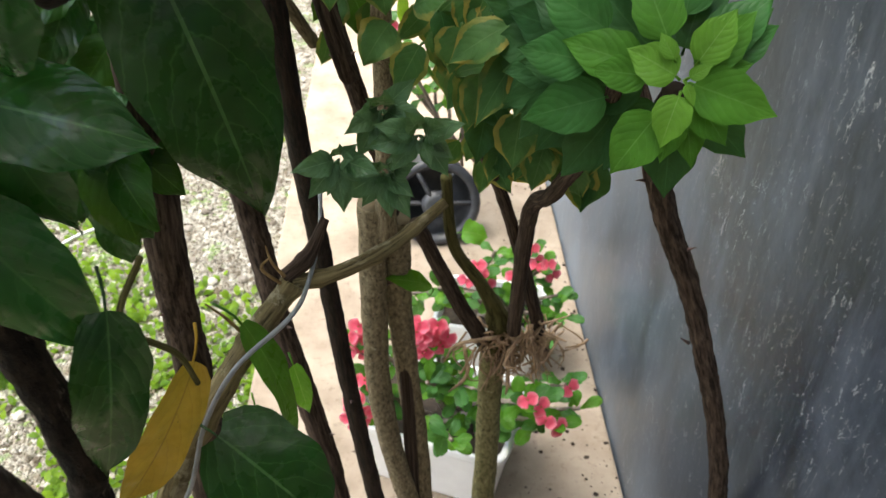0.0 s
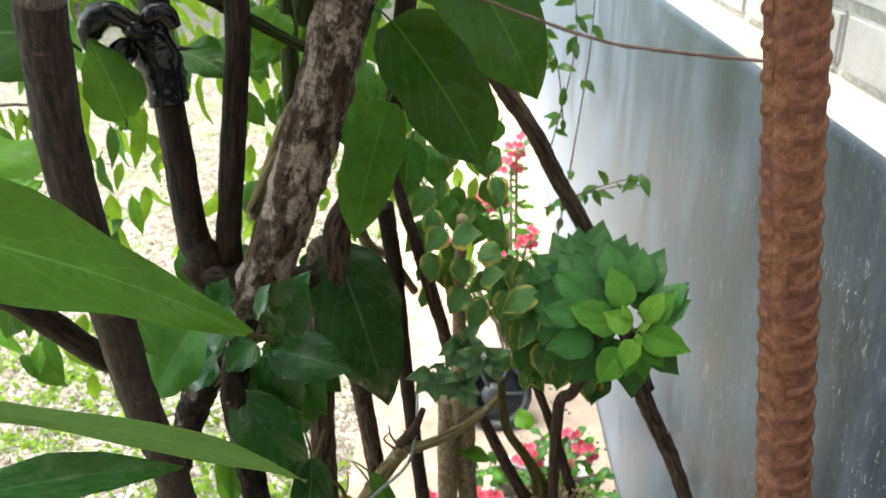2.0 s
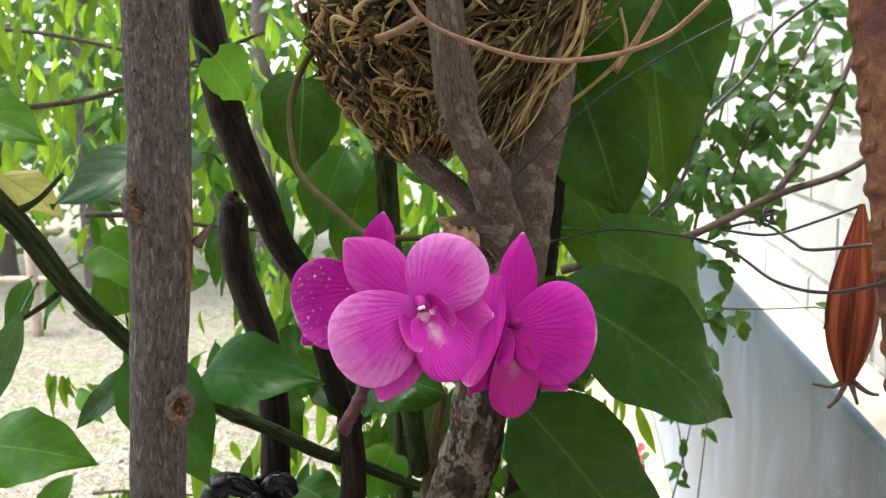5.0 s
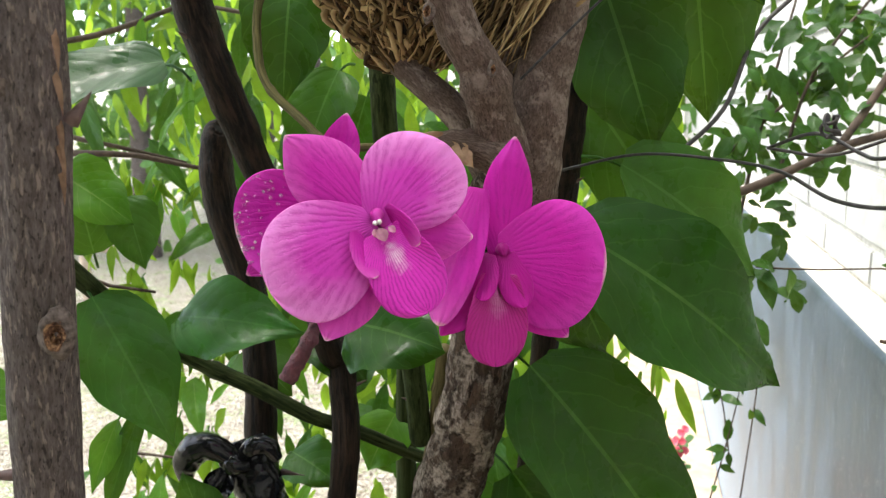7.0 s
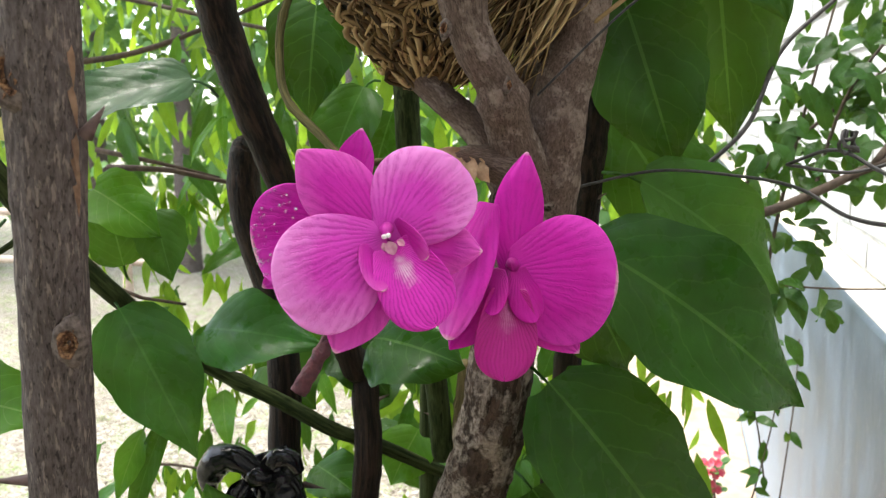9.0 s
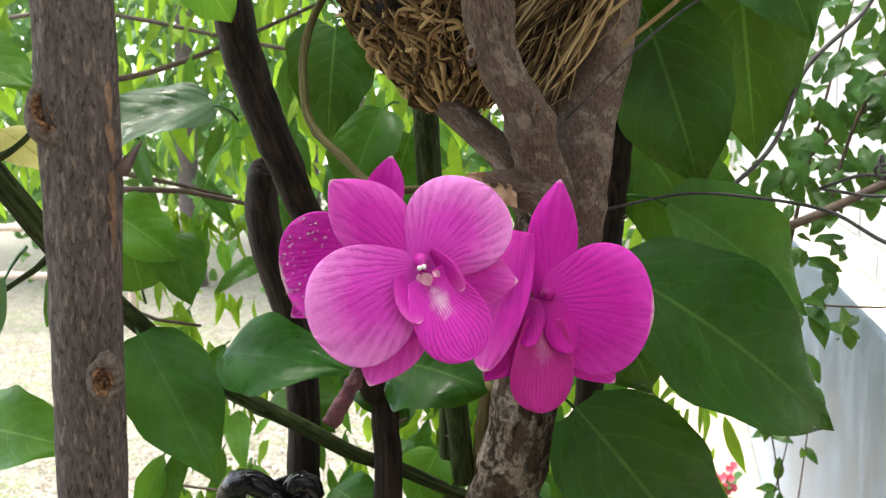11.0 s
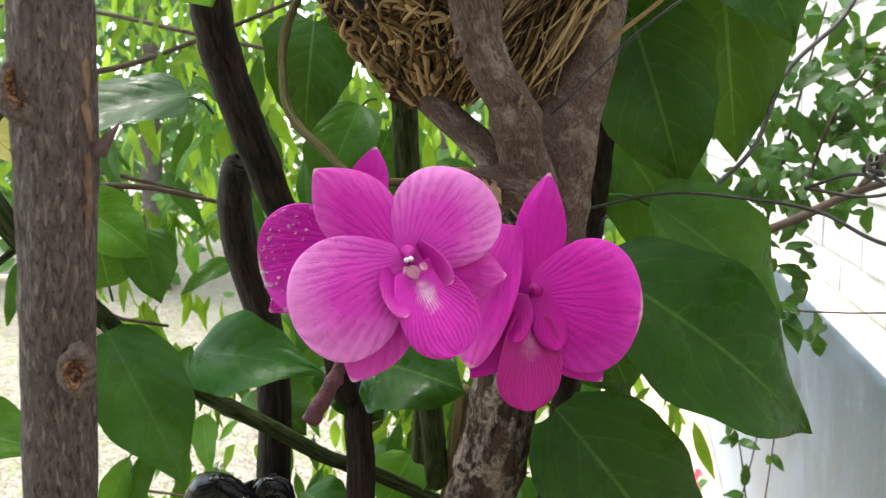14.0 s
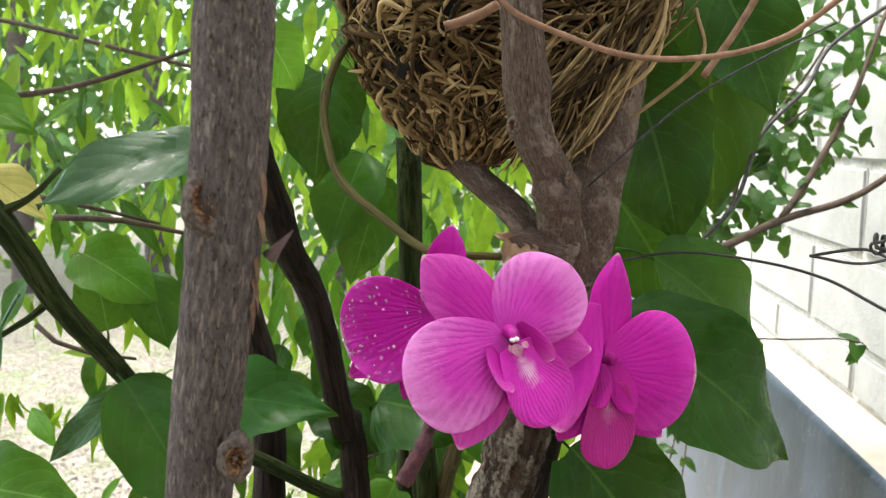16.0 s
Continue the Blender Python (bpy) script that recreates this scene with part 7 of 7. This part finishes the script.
count = 0
while count < 3000:
    p = Vector((random.uniform(-1.9, 0.12), random.uniform(1.0, 2.3), random.uniform(1.12, 2.7)))
    floor_z = 1.46 + 0.10 * noise.noise((p.x * 3, p.y * 2, 0)) + 0.05 * (p.y - 1.0) if p.x < -0.42 * p.y else 1.16
    if p.z < floor_z + random.expovariate(14) * 0.3:
        continue
    if noise.noise((p.x * 3.1, p.y * 3.1, p.z * 3.1)) < -0.12:
        continue
    drooping(p, random.uniform(0.05, 0.10), random.uniform(0.17, 0.32))
    count += 1
for i in range(140):
    p = Vector((random.uniform(-0.6, 0.05), random.uniform(0.95, 1.5), random.uniform(0.75, 1.25)))
    drooping(p, random.uniform(0.04, 0.07), 0.4)
for line in ([(-0.591, 0.950, 1.201), (-0.474, 0.950, 1.203)], [(-0.640, 1.000, 1.555), (-0.454, 1.000, 1.537)], [(-0.759, 1.100, 1.463), (-0.501, 1.100, 1.415)], [(-0.546, 0.950, 1.452), (-0.476, 0.950, 1.354)], [(-0.545, 0.950, 1.330), (-0.420, 0.950, 1.345)], [(-0.700, 1.000, 1.350), (-0.560, 1.000, 1.320)]):
    for i in range(16):
        drooping(Vector(line[0]).lerp(Vector(line[1]), random.random()), random.uniform(0.03, 0.06), 0.25)
tagged(part("foliage", s.mesh("foliage"), LEAF_FAR, yard_bush, "long narrow bright green leaves"), kind="stuff")

# ---- far side of the yard ----
random.seed(81)
FARWOOD = leaf_material("leaf_wood", (0.025, 0.08, 0.015), (0.10, 0.22, 0.05), (0.08, 0.17, 0.04), 0.5, sheer=0.3, per_island=True)
s = Sheet()
for i in range(1250):
    c = Vector((random.uniform(-12, 2.5), random.uniform(7.5, 13), random.uniform(0.6, 7.0)))
    if noise.noise((c.x * 0.5, c.y * 0.4, c.z * 0.6)) < -0.25:
        continue
    for q in range(20):
        p = c + Vector((random.gauss(0, 0.35), random.gauss(0, 0.3), random.gauss(0, 0.3)))
        way = Vector((random.gauss(0, 1), random.gauss(0, 0.6), random.gauss(-0.4, 0.7))).normalized()
        k = random.uniform(0.12, 0.26)
        leaf_into(s, p, p + way * k, k * 0.5, (random.gauss(0, 0.5), -1, 0.4), "ovate", nu=2, nv=3)
solid("far_wood", s.mesh("far_wood"), FARWOOD, "distant green trees closing off the yard", "trees", kind="stuff")
for k, (x, y) in enumerate([(-5.2, 8.6), (-4.1, 9.4), (-3.1, 8.3), (-6.6, 9.0), (-2.0, 9.2), (-8.0, 8.5)]):
    woody("slim_tree", [(x + 0.2, y, 5.0), (x + 0.05, y, 2.6), (x, y, 1.2), (x, y, -0.05)], [0.06, 0.09, 0.11, 0.14], BARK_GRAY, "slim grey tree trunk across the yard", 12, 0.08, category="tree")
fence = thing("rail_fence", (-6.2, 6.4, -0.03), "low weathered wooden rail fence across the yard", "fence")
RAIL = plain("rail_wood", (0.34, 0.25, 0.18), (0.52, 0.42, 0.33), 40, 0.8, 0.4)
for z in (0.42, 0.85):
    part("rail", stem_mesh([(-8.5, 6.3, z), (-6.2, 6.4, z + 0.03), (-4.3, 6.6, z)], [0.035, 0.035, 0.03], 10, 0.1, 0.06), RAIL, fence)
for x in (-8.0, -6.2, -4.5):
    part("post", stem_mesh([(x, 6.45, 1.0), (x, 6.45, -0.05)], [0.04, 0.045], 10, 0.1, 0.06), RAIL, fence)

# ---- litter on the ground ----
random.seed(91)
s = Sheet()
for i in range(2600):
    x, y = random.uniform(-2.6, -0.29), random.uniform(0.75, 4.6)
    r = random.uniform(0.004, 0.013)
    o = Vector((x, y, -0.035 + 0.012 * noise.noise((x * 6, y * 6, 0)) + 0.02 * noise.noise((x * 1.3, y * 1.3, 5))))
    pts, uvs = [], []
    for j, (h, f) in enumerate(((-0.3, 0.8), (0.25, 1.0), (0.7, 0.55))):
        for k in range(6):
            a = k * math.pi / 3 + i
            pts.append(o + Vector((math.cos(a) * r * f * random.uniform(0.8, 1.2), math.sin(a) * r * f * random.uniform(0.8, 1.2), h * r)))
            uvs.append((0, 0))
    b = s.grid(pts, uvs, 6, wrap=True)
    s.face([b + 12 + k for k in range(6)])
PEBBLE = Nodes("pebbles")
pebble_tone = PEBBLE.add("ShaderNodeNewGeometry").outputs["Random Per Island"]
PEBBLE.bump(PEBBLE.noise(PEBBLE.coords(), 300, 3), 0.4, 0.002)
PEBBLES = PEBBLE.finish(PEBBLE.ramp(pebble_tone, [(0.0, (0.09, 0.07, 0.05)), (0.5, (0.30, 0.27, 0.23)), (1.0, (0.52, 0.49, 0.43))]), 0.85, 0.3)
solid("gravel", s.mesh("gravel", False), PEBBLES, "pale grey and brown pebbles scattered over the yard", "gravel", kind="stuff")
s = Sheet()
for i in range(900):
    x, y = -0.29 - 1.5 * random.random() ** 1.3, 0.75 + 1.9 * random.random() ** 1.3
    if noise.noise((x * 1.6, y * 1.6, 3)) < -0.05:
        continue
    o = Vector((x, y, -0.03 + 0.02 * noise.noise((x * 1.3, y * 1.3, 5))))
    for q in range(random.randint(6, 12)):
        a = random.uniform(0, 6.3)
        way = Vector((math.cos(a), math.sin(a), random.uniform(0.2, 0.9))).normalized()
        b = o + Vector((random.gauss(0, 0.03), random.gauss(0, 0.03), 0))
        k = random.uniform(0.012, 0.028)
        leaf_into(s, b, b + way * k, k * 0.6, (0, -0.3, 1), "round", nu=2, nv=3)
solid("weeds", s.mesh("weeds"), LEAF_FAR, "low bright green creeping weeds among the gravel", "weeds", kind="stuff")
s = Sheet()
for i in range(2200):
    x, y = random.uniform(0.0, 0.42), random.uniform(0.7, 2.4)
    if random.random() > 0.25 + 0.75 * (x / 0.42) ** 2:
        continue
    if noise.noise((x * 14, y * 14, 2)) < -0.05:
        continue
    r = random.choice((0.0008, 0.0010, 0.0014, 0.002, 0.003, 0.005))
    o = Vector((x, y, 0.0005))
    pts, uvs = [], []
    for h, f in ((0.0, 1.0), (0.5, 0.8), (0.9, 0.4)):
        for k in range(5):
            a = k * 1.2566 + i
            pts.append(o + Vector((math.cos(a) * r * f * random.uniform(0.6, 1.3), math.sin(a) * r * f * random.uniform(0.6, 1.3), h * r * 0.8)))
            uvs.append((0, 0))
    b = s.grid(pts, uvs, 5, wrap=True)
    s.face([b + 10 + k for k in range(5)])
solid("crumbs", s.mesh("crumbs", False), SOIL, "dark crumbs of soil and dry leaf on the concrete", "dirt", kind="stuff")

# ---- whitewashed blocks, one by one ----
COURSE, LONG, GAP = 0.157, 0.436, 0.012


def block_mesh(dy, dz, seed):
    bm = bmesh.new()
    bmesh.ops.create_cube(bm, size=1.0)
    for v in bm.verts:
        v.co = Vector((v.co.x * 0.03, v.co.y * dy, v.co.z * dz))
    bmesh.ops.bevel(bm, geom=bm.edges[:], offset=0.005, segments=2, affect="EDGES")
    for v in bm.verts:
        v.co += Vector((noise.noise(v.co * 25 + Vector((seed, 0, 0))), noise.noise(v.co * 25 + Vector((0, seed, 0))), noise.noise(v.co * 25 + Vector((0, 0, seed))))) * 0.0025
    me = bpy.data.meshes.new("block")
    bm.to_mesh(me)
    bm.free()
    me.materials.append(WHITE)
    return me


full = [block_mesh(LONG - GAP, COURSE - GAP, 3.7 * k) for k in range(5)]
cut = [block_mesh(LONG - GAP, 0.088 - GAP, 9.1 + k) for k in range(2)]
random.seed(99)
for course in range(-1, 7):
    z0 = 1.31 + course * COURSE
    shift = (1.75 if course % 2 == 0 else 1.515) - 6 * LONG
    for k in range(22):
        y0 = shift + k * LONG
        if y0 > 7.5:
            continue
        ob = new("block", random.choice(cut if course == -1 else full))
        zc = (LEDGE_Z + 0.044) if course == -1 else z0 + COURSE / 2
        ob.location = (BLOCK_X + 0.015 + random.uniform(-0.0012, 0.0012), y0 + LONG / 2, zc)
        ob.rotation_euler = (random.gauss(0, 0.002), 0, random.gauss(0, 0.003) + (math.pi if k % 2 else 0))
        ob.parent = wall_east
